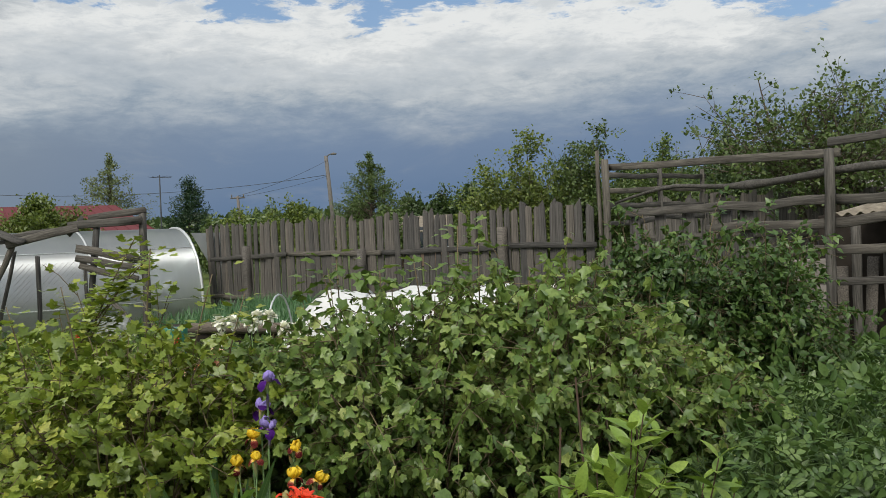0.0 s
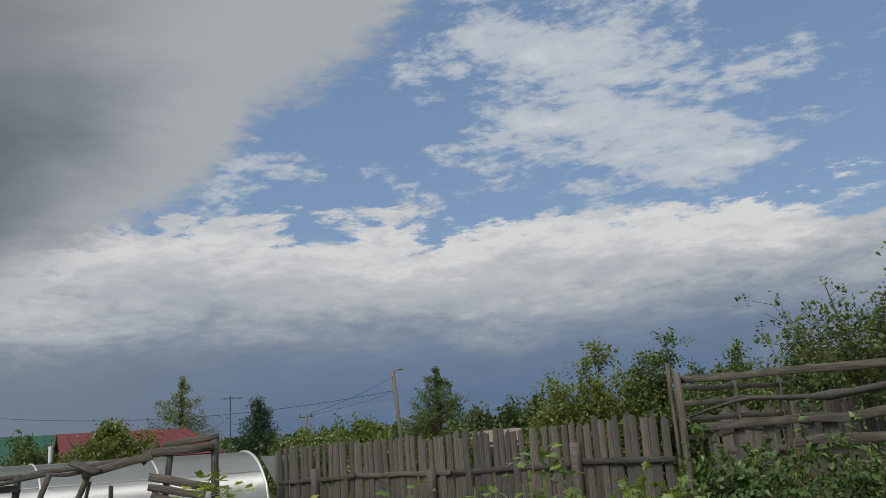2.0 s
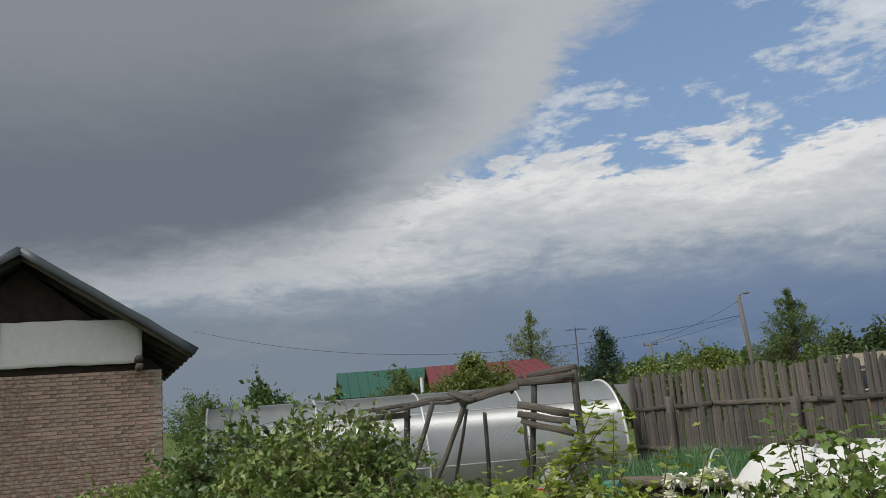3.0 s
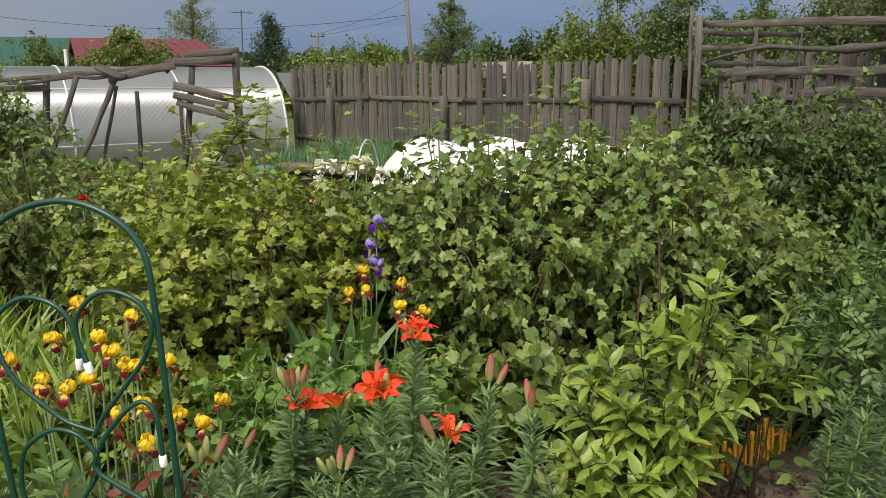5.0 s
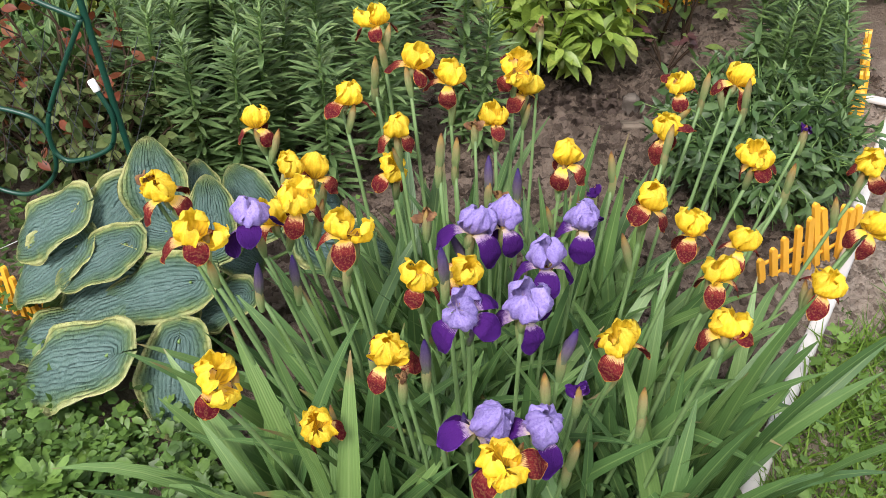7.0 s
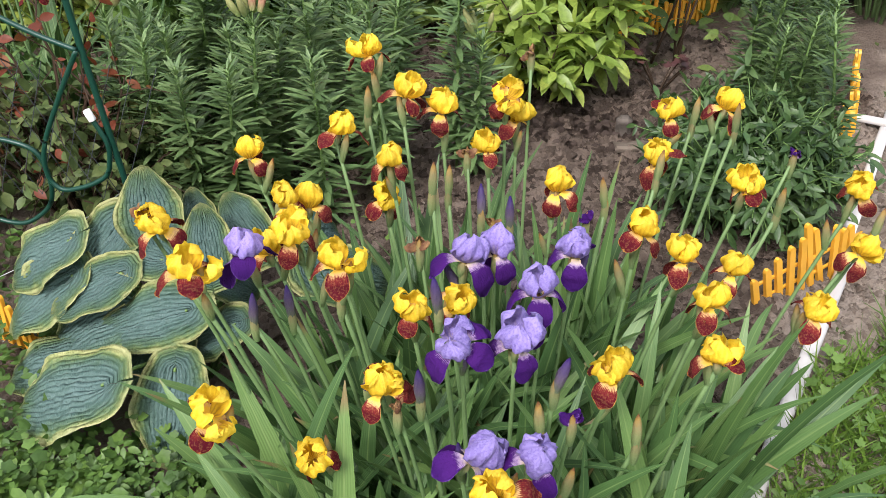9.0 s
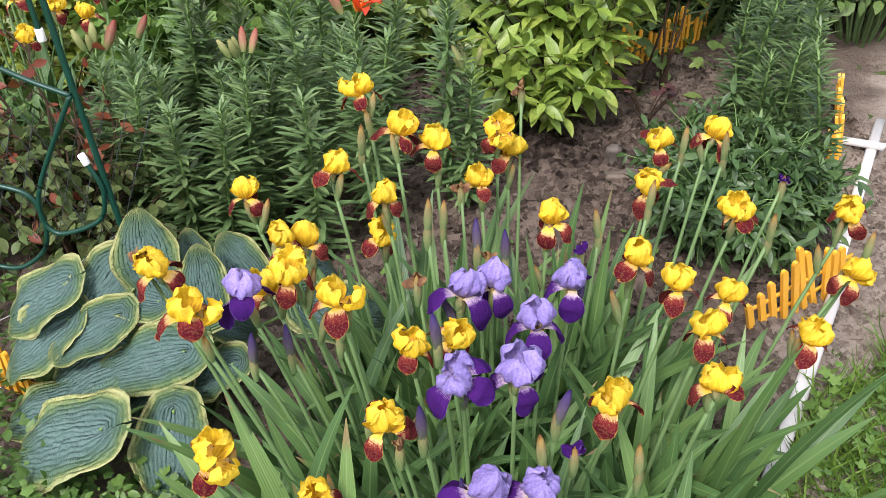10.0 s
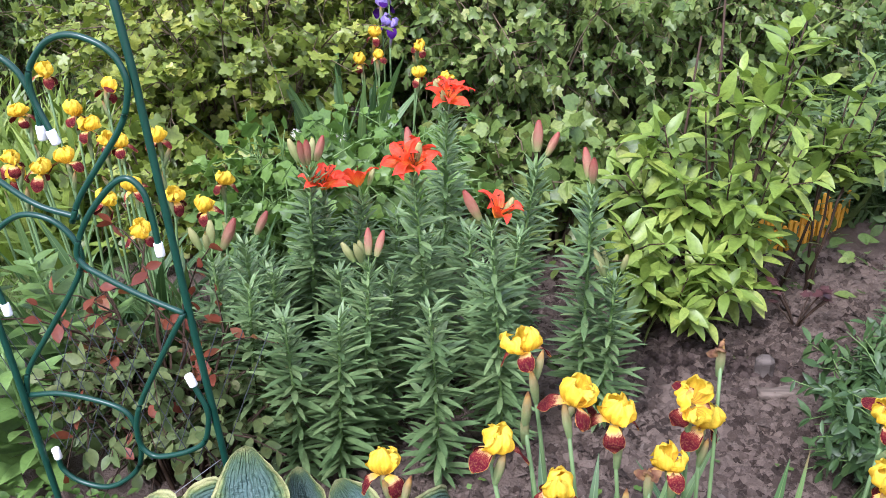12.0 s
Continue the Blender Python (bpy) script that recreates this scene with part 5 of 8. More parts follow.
def tree(name, label, at, h, crown, z0, limbs, subs, per, shape, size, mat, seed, form="round", trunk=0.06, bark="bark", multi=1, ragged=0.2):
    """Tapered trunk or trunks, limbs, and a crown of many small leaves round the outer twigs."""
    r = np.random.RandomState(seed)
    t = root(name, label, "tree", at=(at[0], at[1], 0))
    allT, allL, allD = [], [], []
    trunks = []
    for q in range(multi):
        off = np.array([0, 0]) if multi == 1 else r.normal(0, crown * 0.22, 2)
        hh = h * (1.0 if q == 0 else r.uniform(0.72, 0.98))
        tp = np.array([(off[0] * s * 0.8 + r.normal(0, 0.012 * h) * s, off[1] * s * 0.8 + r.normal(0, 0.012 * h) * s, hh * s * 0.97) for s in np.linspace(0, 1, 9)])
        tp[0, 2] = -0.05
        trunks.append(tube(tp, trunk * (1 - np.linspace(0, 1, 9) * 0.88), 7))
        nl = limbs // multi
        s = np.sort(r.uniform(z0 / hh, 0.97, nl))
        if form != "round":                       # more limbs where the crown is wide
            s = z0 / hh + (0.98 - z0 / hh) * (1 - np.sqrt(1 - np.linspace(0.01, 0.985, nl)))
        if form == "cone":                        # whorls with gaps between
            s = z0 / hh + np.round((s - z0 / hh) * 13) / 13 + r.normal(0, 0.006, nl)
        p0 = np.stack([np.interp(s * hh, tp[:, 2], tp[:, i]) for i in range(3)], -1)
        f = (s - z0 / hh) / (1 - z0 / hh)
        if form == "round":
            u3 = rnd_dirs(r, nl) * (r.uniform(0.45, 1.0, nl) ** 0.6)[:, None]
            zc, zr = (z0 + hh) / 2, (hh - z0) / 2
            end = np.stack([u3[:, 0] * crown * r.uniform(1 - ragged, 1 + ragged, nl) + tp[-1, 0] * 0.7, u3[:, 1] * crown + tp[-1, 1] * 0.7, zc + u3[:, 2] * zr * r.uniform(1 - ragged * 0.6, 1 + ragged * 0.4, nl)], -1)
            zs = np.clip(z0 * 0.5 + (end[:, 2] - z0 * 0.5) * r.uniform(0.3, 0.75, nl), 0.1, hh * 0.92)
            p0 = np.stack([np.interp(zs, tp[:, 2], tp[:, i]) for i in range(3)], -1)
            d = unit(end - p0)
            reach = np.linalg.norm(end - p0, axis=1) + 0.25 * crown
            ctrl = (p0 + end) / 2 + np.array([0, 0, -0.1]) * reach[:, None] + r.normal(0, 0.04 * crown, p0.shape)
        else:
            reach = crown * (1.02 - f) ** 0.8 if form == "cone" else crown * (1.05 - f) ** 0.95 * (0.65 + 0.35 * np.clip(f * 4, 0, 1))
            reach = reach * r.uniform(1 - 2 * ragged, 1 + ragged, nl) + 0.03
            a = r.rand(nl) * 2 * np.pi
            d = np.stack([np.cos(a), np.sin(a), np.full(nl, 0.05 if form == "cone" else 0.5) * r.uniform(0.4, 1.4, nl)], -1)
            end = p0 + d * reach[:, None]
            end[:, 2] = np.minimum(end[:, 2], hh * r.uniform(0.94, 1.0, nl))
            ctrl = p0 + d * reach[:, None] * 0.5 + np.array([0, 0, 1.0]) * reach[:, None] * (0.10 if form != "cone" else -0.05)
        Lm = curve3(p0, ctrl, end, 5)
        trunks.append(tubes(Lm, trunk * 0.4 * (1 - s * 0.6), np.full(nl, trunk * 0.06), 4))
        ts = r.uniform(0.3, 1.0, (nl, subs))[..., None]
        q0 = ((1 - ts) ** 2 * p0[:, None] + 2 * ts * (1 - ts) * ctrl[:, None] + ts ** 2 * end[:, None]).reshape(-1, 3)
        sd = unit(rnd_dirs(r, len(q0)) + np.repeat(d, subs, 0) * 0.5)
        sl = np.minimum(np.repeat(reach, subs), crown) * r.uniform(0.16, 0.36, len(q0))
        if form == "cone":
            sd = unit(sd * 0.7 + np.repeat(d, subs, 0))
            sl = np.repeat(reach, subs) * r.uniform(0.12, 0.28, len(q0)) + 0.05
        # leafy twigs on the leader too
        nt = max(8, nl)
        us = r.uniform(0.6, 1.0, nt)
        q0 = np.concatenate([q0, np.stack([np.interp(us * hh * 0.97, tp[:, 2], tp[:, i]) for i in range(3)], -1)])
        sd = np.concatenate([sd, unit(rnd_dirs(r, nt) + np.array([0, 0, 0.7]))])
        sl = np.concatenate([sl, crown * r.uniform(0.08, 0.2, nt) * (1.0 if form == "round" else 0.4)])
        q1 = q0 + sd * sl[:, None]
        bend = r.normal(0, 0.02, q0.shape)
        if at[1] < 30:                            # thin twigs only where they can be told apart
            trunks.append(tubes(np.stack([q0, (q0 + q1) / 2 + bend, q1], 1), np.full(len(q0), trunk * 0.1), np.full(len(q0), trunk * 0.03), 3))
        ls = r.uniform(0.5 if at[1] < 16 else 0.1, 1.08, (len(q0), per))[..., None]
        L = (q0[:, None] * (1 - ls) + q1[:, None] * ls).reshape(-1, 3) + r.normal(0, size * 0.7, (len(q0) * per, 3))
        allL.append(L)
        allD.append(np.repeat(sd, per, 0))
    fast("trunk", *join(trunks), bark, t)
    L, D = np.concatenate(allL), np.concatenate(allD)
    n = len(L)
    D = unit(D * 0.6 + rnd_dirs(r, n) + np.array([0, 0, -0.2 if form != "cone" else 0.1]))
    N = np.array([0, 0, 0.7]) + rnd_dirs(r, n) * 0.9
    fast("crown", *scatter(shape, L, D, N, size * r.uniform(0.6, 1.3, n)), mat, t)
    return t


M["birch"] = leafy("birch_leaf", [(0.075, 0.10, 0.035), (0.11, 0.14, 0.05), (0.15, 0.18, 0.07), (0.20, 0.22, 0.10)])
NEEDLE2 = (NEEDLE[0] * np.array([4.0, 1, 1]), NEEDLE[1])
tree("birch_tree", "tall slender birch behind the red-roofed house", (-26.6, 50), 8.0, 3.1, 0.8, 120, 8, 10, FLAKE, 0.12, "birch", 71, "tall", 0.10, ragged=0.1)
tree("pine_tree", "young pine with open tiers of branches", (-23.9, 55.2), 6.5, 1.7, 2.0, 78, 6, 14, NEEDLE2, 0.26, "pine", 72, "cone", 0.09, ragged=0.15)
tree("birch_tree", "leafy green birch standing beyond the fence", (-11.2, 55), 7.5, 3.1, 0.5, 150, 9, 14, FLAKE, 0.12, "treeleaf", 73, "tall", 0.11, ragged=0.12)
tree("rowan_tree", "round yellowish bush in front of the red roof", (-22.9, 36.5), 4.3, 2.3, 1.0, 110, 10, 30, FLAKE, 0.16, "rowan", 74, "round", 0.07, multi=3)
tree("apple_tree", "round garden tree in front of the green roof", (-31.3, 42), 4.7, 2.2, 1.2, 70, 9, 26, FLAKE, 0.14, "treeleaf", 75, "round", 0.07, multi=3)
tree("plum_tree", "small fruit tree with thin leafy branches behind the fence", (1.2, 18.2), 3.9, 1.3, 1.2, 80, 9, 22, FLAKE, 0.075, "treeleaf", 76, "round", 0.03, multi=4, ragged=0.4)
tree("plum_tree", "small leafy fruit tree behind the pen corner", (2.9, 18.6), 3.6, 1.2, 1.3, 76, 9, 22, FLAKE, 0.075, "treeleaf", 77, "round", 0.03, multi=4, ragged=0.4)
tree("plum_tree", "low leafy fruit tree over the fence", (-0.1, 17.9), 3.75, 1.35, 1.1, 84, 9, 22, FLAKE, 0.075, "rowan", 78, "round", 0.03, multi=4, ragged=0.4)
tree("apple_tree", "old apple tree with dark open limbs and sparse leaves", (4.55, 13.2), 3.85, 1.75, 2.3, 84, 9, 13, FLAKE, 0.072, "treeleaf", 79, "round", 0.060, multi=5, ragged=0.25)
tree("apple_tree", "second sparse apple tree by the barn", (6.6, 14.0), 4.0, 1.6, 2.1, 66, 9, 13, FLAKE, 0.075, "treeleaf", 80, "round", 0.06, multi=4, ragged=0.3)
tree("maple_tree", "dark round tree far beyond the barn", (8.9, 40), 5.9, 1.7, 1.5, 60, 9, 30, FLAKE, 0.15, "farleaf", 81, "round", 0.1, multi=2)
for k, (x, y, h, c, m) in enumerate(((-13.8, 47, 4.3, 1.9, "rowan"), (-16.5, 50, 4.4, 2.2, "treeleaf"), (-19.5, 52, 4.0, 2.3, "rowan"), (-9.0, 48, 3.6, 1.7, "treeleaf"), (-5.0, 60, 4.1, 2.0, "treeleaf"), (-17.8, 44, 3.4, 1.7, "treeleaf"),
                                     (-2.0, 40, 3.0, 1.8, "rowan"), (3.0, 32, 2.2, 1.5, "treeleaf"), (6.0, 34, 2.3, 1.8, "treeleaf"), (-11.5, 42, 3.0, 1.8, "rowan"), (-21.5, 60, 4.2, 2.2, "treeleaf"))):
    tree("garden_tree", "rounded green garden tree among other gardens", (x, y), h, c, 0.5, 50, 8, 11, FLAKE, 0.19, m, 300 + k, "round", 0.07, multi=3)
for k, (x, y, h, c) in enumerate(((-5.2, 92, 7.7, 2.6), (-1.5, 93, 8.0, 3.0), (3.4, 96, 7.9, 3.4), (7.5, 90, 8.4, 3.6), (11.0, 92, 8.2, 3.6), (-8.4, 92, 7.6, 2.0), (-11.4, 92, 7.2, 2.2), (-14.6, 92, 6.7, 2.0), (15, 90, 7.5, 3.6), (19, 94, 7.2, 3.6))):
    tree("forest_tree", "full green tree at the edge of the woods", (x, y), h, c, 0.8, 60, 8, 9, FLAKE, 0.42, "farleaf", 330 + k, "round", 0.14, multi=2)
for k, (x, y, h, c, m) in enumerate(((-21.5, 20.3, 3.4, 1.8, "dark"), (-24.5, 23.5, 3.2, 1.8, "treeleaf"), (-47, 40, 4.0, 3, "treeleaf"), (-56, 46, 4.6, 3, "dark"))):
    tree("garden_tree", "dark green garden tree near the brick house", (x, y), h, c, 0.5, 44, 8, 11, FLAKE, 0.19, m, 360 + k, "round", 0.07, multi=3)


def woods(name, label, x0, x1, y, h0, h1, n, size, seed, hill=None):
    """Far woods: many leaf clumps heaped along a line, with an uneven top."""
    r = np.random.RandomState(seed)
    x = r.uniform(x0, x1, n)
    top = np.array([h0 + (h1 - h0) * (0.5 + 0.5 * noise.noise(Vector((a / (size * 9), seed, 0)))) + size * 2.2 * noise.noise(Vector((a / (size * 2.5), seed, 5))) for a in x])
    base = np.array([hill(a) if hill else 0.0 for a in x])
    z = base + top * r.rand(n) ** 0.6
    p = np.stack([x, y + r.normal(0, size * 2.5, n) + 0 * x, z], -1)
    D = rnd_dirs(r, n) + np.array([0, 0, 0.3])
    N = np.array([0, -0.6, 0.6]) + rnd_dirs(r, n) * 0.8
    tagged(fast(name, *scatter(FLAKE, p, D, N, size * r.uniform(0.6, 1.6, n)), "farleaf"), label, "woods", kind="stuff")


woods("far_woods", "dark green woods along the horizon", -230, 130, 260, 9.0, 12.5, 16000, 2.4, 91)
woods("near_woods", "line of green trees and bushes beyond the gardens", -90, 45, 115, 3.0, 5.0, 12000, 0.9, 92)
hx = np.linspace(-60, 420, 60)
hill_h = lambda a: 24 * math.exp(-((a - 110) / 90) ** 2)
ht = [(a, 420.0, -0.5) for a in hx] + [(a, 470.0, hill_h(a) * 0.95) for a in hx] + [(a, 700.0, hill_h(a) * 0.6 - 0.5) for a in hx]
fast("hill", ht, np.array([(k * 60 + i, k * 60 + i + 1, k * 60 + 60 + i + 1, k * 60 + 60 + i) for k in range(2) for i in range(59)]), "meadow")
tagged(bpy.data.objects["hill"], "low wooded hill beyond the village", "hill", kind="structure")
woods("hill_woods", "woods covering the low hill", -30, 300, 430, 9, 13, 14000, 3.2, 93, lambda a: hill_h(a) * 0.85)

for k in range(9):
    bush("tomato_plant", "green tomato plant growing inside the greenhouse", "tomato plant", (-9.0 - 0.62 * k + (0.7 if k % 2 else -0.4), 19.2 - 0.68 * k), 0.5, 0.3, 0.85, 14, FOLD, 0.13, "currant", 950 + k, 6, 6, wood="greenstem", group="tomatoes in the greenhouse")

for k, (x, y, h) in enumerate(((-12.2, 9.2, 1.1), (-10.5, 10.8, 0.9), (-12.8, 13.0, 1.3), (-9.0, 6.8, 1.2), (-11.0, 7.4, 1.0))):
    bush("garden_bush", "low green garden bush between the path and the brick house", "bush", (x, y), 0.8, 0.8, h, 50, FOLD, 0.09, "currant", 970 + k, 9, 7)

# ---- flower materials ----


def attr_mat(name, attr, stops, rough=0.5, trans=0.3, speck=None, veins=0.0, spec=0.3, blur=0.28, lines=26.0):
    """Petals and patterned leaves: a colour along the named point attribute, broken up by fine noise; veins: how far lines along the petal shift it."""
    def build(g, o):
        a = g.node("ShaderNodeAttribute", 2)
        a.node.attribute_name = attr
        n = g.noise(o, 120.0, 4, 0.6)
        f = g.math("ADD", a, g.math("MULTIPLY", g.math("SUBTRACT", n, 0.5), blur))
        if veins:
            u = g.node("ShaderNodeAttribute", 2)
            u.node.attribute_name = "across"
            fork = g.math("SINE", g.math("ADD", g.math("MULTIPLY", u, lines), g.math("MULTIPLY", g.noise(o, 90.0, 3), 7.0)))
            f = g.math("ADD", f, g.math("MULTIPLY", fork, veins))
        c = g.ramp(f, stops)
        if speck:
            c = g.mix(g.math("MULTIPLY", g.span(g.noise(o, 320.0, 3), 0.5, 0.62), speck[1]), c, speck[0])
        return g.node("ShaderNodeHueSaturation", 0, {"Hue": 0.5, "Saturation": 1.0, "Value": g.span(g.node("ShaderNodeObjectInfo", 5), 0, 1, 0.85, 1.12, False), "Color": c})
    def wrinkle(g, o):
        mp = g.node("ShaderNodeMapping", 0, {"Vector": o, "Scale": (1.0, 1.0, 0.45)})
        return g.math("ADD", g.noise(mp, 85.0, 5, 0.6, 1.2), g.math("MULTIPLY", g.noise(mp, 260.0, 3, 0.6, 0.8), 0.4)), 0.7, 0.006
    return material(name, build, rough, spec, 0, trans, wrinkle)


M["yellow"] = attr_mat("yellow_petal", "along", [(0.0, (0.42, 0.24, 0.03)), (0.22, (0.68, 0.42, 0.02)), (0.6, (0.80, 0.56, 0.03)), (1.0, (0.84, 0.64, 0.07))], 0.55, 0.35, ((0.62, 0.36, 0.015), 0.28), 0.13, 0.2)
M["maroon"] = attr_mat("maroon_fall", "along", [(0.0, (0.80, 0.54, 0.05)), (0.17, (0.76, 0.48, 0.07)), (0.28, (0.60, 0.38, 0.16)), (0.37, (0.16, 0.020, 0.018)), (0.58, (0.072, 0.005, 0.011)), (0.88, (0.085, 0.006, 0.011)), (0.97, (0.42, 0.20, 0.05))], 0.8, 0.08, ((0.55, 0.34, 0.12), 0.10), 0.035, 0.08, 0.34, 46.0)
M["lilac"] = attr_mat("lilac_petal", "along", [(0.0, (0.36, 0.28, 0.42)), (0.4, (0.27, 0.205, 0.53)), (1.0, (0.37, 0.30, 0.66))], 0.6, 0.3, ((0.17, 0.11, 0.42), 0.4), 0.16, 0.2)
M["violet"] = attr_mat("violet_fall", "along", [(0.0, (0.70, 0.52, 0.25)), (0.10, (0.60, 0.50, 0.46)), (0.19, (0.36, 0.24, 0.44)), (0.27, (0.050, 0.009, 0.115)), (0.9, (0.030, 0.005, 0.085)), (1.0, (0.12, 0.05, 0.24))], 0.8, 0.05, None, 0.035, 0.10, 0.26, 46.0)
M["wilt"] = attr_mat("wilted_petal", "along", [(0.0, (0.26, 0.15, 0.05)), (0.5, (0.13, 0.055, 0.03)), (1.0, (0.30, 0.17, 0.07))], 0.8, 0.1)
M["budskin"] = attr_mat("bud_sheath", "along", [(0.0, (0.15, 0.24, 0.09)), (0.40, (0.24, 0.29, 0.12)), (0.70, (0.30, 0.26, 0.12)), (0.9, (0.36, 0.22, 0.06)), (1.0, (0.20, 0.09, 0.04))])
M["violetbud"] = attr_mat("violet_bud", "along", [(0.0, (0.13, 0.19, 0.07)), (0.45, (0.14, 0.11, 0.16)), (1.0, (0.04, 0.015, 0.14))])
M["lilybud"] = attr_mat("lily_bud", "along", [(0.0, (0.24, 0.29, 0.10)), (0.4, (0.36, 0.20, 0.12)), (1.0, (0.30, 0.07, 0.055))])
M["lilybudg"] = attr_mat("green_lily_bud", "along", [(0.0, (0.18, 0.26, 0.08)), (1.0, (0.42, 0.40, 0.17))])
M["lilyred"] = attr_mat("lily_petal", "along", [(0.0, (0.62, 0.20, 0.02)), (0.22, (0.80, 0.20, 0.025)), (0.45, (0.78, 0.078, 0.020)), (1.0, (0.76, 0.058, 0.028))], 0.5, 0.3, None, 0.10, 0.3)
M["anther"] = plain("dark_anther", (0.10, 0.025, 0.01), 0.7, 0.2)


def sword_mat():
    """Iris blades: parallel veins, a pale keel, a yellower foot, here and there a dry brown tip."""
    def get(g, key):
        a = g.node("ShaderNodeAttribute", 2)
        a.node.attribute_name = key
        return a

    def veins(g, o):
        return g.math("SINE", g.math("ADD", g.math("MULTIPLY", get(g, "across"), 24.0), g.math("MULTIPLY", g.noise(o, 12.0, 2), 2.0)))

    def build(g, o):
        rnd = g.node("ShaderNodeObjectInfo", 5)
        f = g.math("ADD", g.math("MULTIPLY", rnd, 0.7), g.math("MULTIPLY", g.noise(o, 9.0, 3), 0.35))
        c = g.ramp(f, [(0.0, (0.032, 0.076, 0.026)), (0.5, (0.072, 0.145, 0.042)), (1.0, (0.150, 0.245, 0.070))])
        c = g.mix(g.math("MULTIPLY", g.span(veins(g, o), 0.0, 1.0), 0.13), c, (0.035, 0.080, 0.022))
        keel = g.span(g.math("ABSOLUTE", get(g, "across")), 0.14, 0.03)
        c = g.mix(g.math("MULTIPLY", keel, 0.45), c, (0.22, 0.31, 0.11))
        s = get(g, "along")
        c = g.mix(g.math("MULTIPLY", g.span(s, 0.22, 0.0), 0.5), c, (0.22, 0.27, 0.10))
        return g.mix(g.math("MULTIPLY", g.span(g.math("ADD", s, g.math("MULTIPLY", g.math("SUBTRACT", rnd, 0.85), 0.4)), 0.95, 1.0), 0.8), c, (0.20, 0.13, 0.06))
    return material("iris_leaf", build, 0.42, 0.38, 0, 0.10, lambda g, o: (veins(g, o), 0.15, 0.002))


M["sword"] = sword_mat()
M["irisstem"] = plain("iris_stem", (0.125, 0.205, 0.075), 0.55, 0.4, var=0.15, scale=20)
M["lilyleaf"] = leafy("lily_leaf", [(0.078, 0.142, 0.052), (0.150, 0.240, 0.088), (0.275, 0.365, 0.155)], 0.40, 0.18, spec=0.5)
M["lilyleaf2"] = leafy("fresh_lily_leaf", [(0.052, 0.098, 0.030), (0.100, 0.165, 0.052), (0.175, 0.255, 0.090)], 0.42, 0.2, spec=0.5)
M["rose"] = leafy("rose_leaf", [(0.060, 0.095, 0.030), (0.100, 0.145, 0.045), (0.155, 0.195, 0.065), (0.20, 0.14, 0.055)], 0.5, 0.2, spec=0.25)
M["rosered"] = leafy("young_rose_leaf", [(0.13, 0.030, 0.018), (0.19, 0.055, 0.025), (0.23, 0.12, 0.045)], 0.45, 0.25, spec=0.25)
M["peonyleaf"] = leafy("peony_leaf", [(0.026, 0.058, 0.017), (0.050, 0.100, 0.028), (0.100, 0.165, 0.050)], 0.45, 0.12, spec=0.4)
M["phlox"] = leafy("phlox_leaf", [(0.075, 0.145, 0.035), (0.12, 0.21, 0.05), (0.18, 0.28, 0.075)], 0.45, 0.2)
M["mallow"] = leafy("mallow_leaf", [(0.075, 0.150, 0.028), (0.13, 0.235, 0.042), (0.20, 0.31, 0.07)], 0.45, 0.25)
M["weed"] = leafy("weed_leaf", [(0.036, 0.082, 0.014), (0.075, 0.150, 0.026), (0.140, 0.235, 0.045)], 0.5, 0.2)
M["heuchera"] = leafy("dark_leaf", [(0.045, 0.018, 0.022), (0.075, 0.03, 0.03), (0.10, 0.05, 0.045)], 0.4, 0.1)


def hosta_mat():
    """Blue-green, waxy, cream-edged; grooves between the ribs and dimples along them."""
    def build(g, o):
        a = g.node("ShaderNodeAttribute", 2)
        a.node.attribute_name = "along"
        f = g.math("ADD", a, g.math("MULTIPLY", g.math("SUBTRACT", g.noise(o, 24.0, 6, 0.7), 0.5), 0.55))
        c = g.ramp(f, [(0.0, (0.095, 0.165, 0.150)), (0.50, (0.078, 0.142, 0.120)), (0.72, (0.066, 0.124, 0.068)), (0.82, (0.12, 0.18, 0.062)), (0.91, (0.27, 0.30, 0.105)), (1.0, (0.40, 0.40, 0.17))])
        return g.mix(g.math("MULTIPLY", g.span(g.noise(o, 9.0, 3), 0.45, 0.7), 0.3), c, (0.085, 0.165, 0.085))

    def ribs(g, o):
        u = g.node("ShaderNodeAttribute", 2)
        u.node.attribute_name = "across"
        wob = g.math("MULTIPLY", g.noise(o, 30.0, 3), 2.5)
        rib = g.math("ABSOLUTE", g.math("SINE", g.math("ADD", g.math("MULTIPLY", u, 26.7), wob)))
        dimple = g.noise(g.node("ShaderNodeMapping", 0, {"Vector": o, "Scale": (1.0, 2.2, 1.0)}), 90.0, 3, 0.6)
        return g.math("ADD", rib, g.math("MULTIPLY", dimple, 1.6)), 0.95, 0.006
    return material("hosta_leaf", build, 0.46, 0.45, 0, 0.10, ribs)


M["hosta"] = hosta_mat()
M["tubegreen"] = plain("green_plastic_tube", (0.006, 0.042, 0.027), 0.34, 0.4, var=0.08, scale=8)
M["cap"] = plain("white_plastic_cap", (0.78, 0.78, 0.76), 0.4, 0.4, var=0.04)
M["yellowplastic"] = plain("yellow_plastic", (0.72, 0.36, 0.03), 0.42, 0.4, var=0.10, scale=14)
M["whiteboard"] = plain("white_painted_board", (0.50, 0.49, 0.47), 0.6, 0.3, var=0.12, scale=14)
M["cone"] = plain("pine_cone", (0.060, 0.043, 0.034), 0.8, 0.25, var=0.42, scale=40, bumpd=0.006)
M["paleflower"] = plain("white_petal", (0.80, 0.79, 0.74), 0.6, 0.3, var=0.05, trans=0.2)
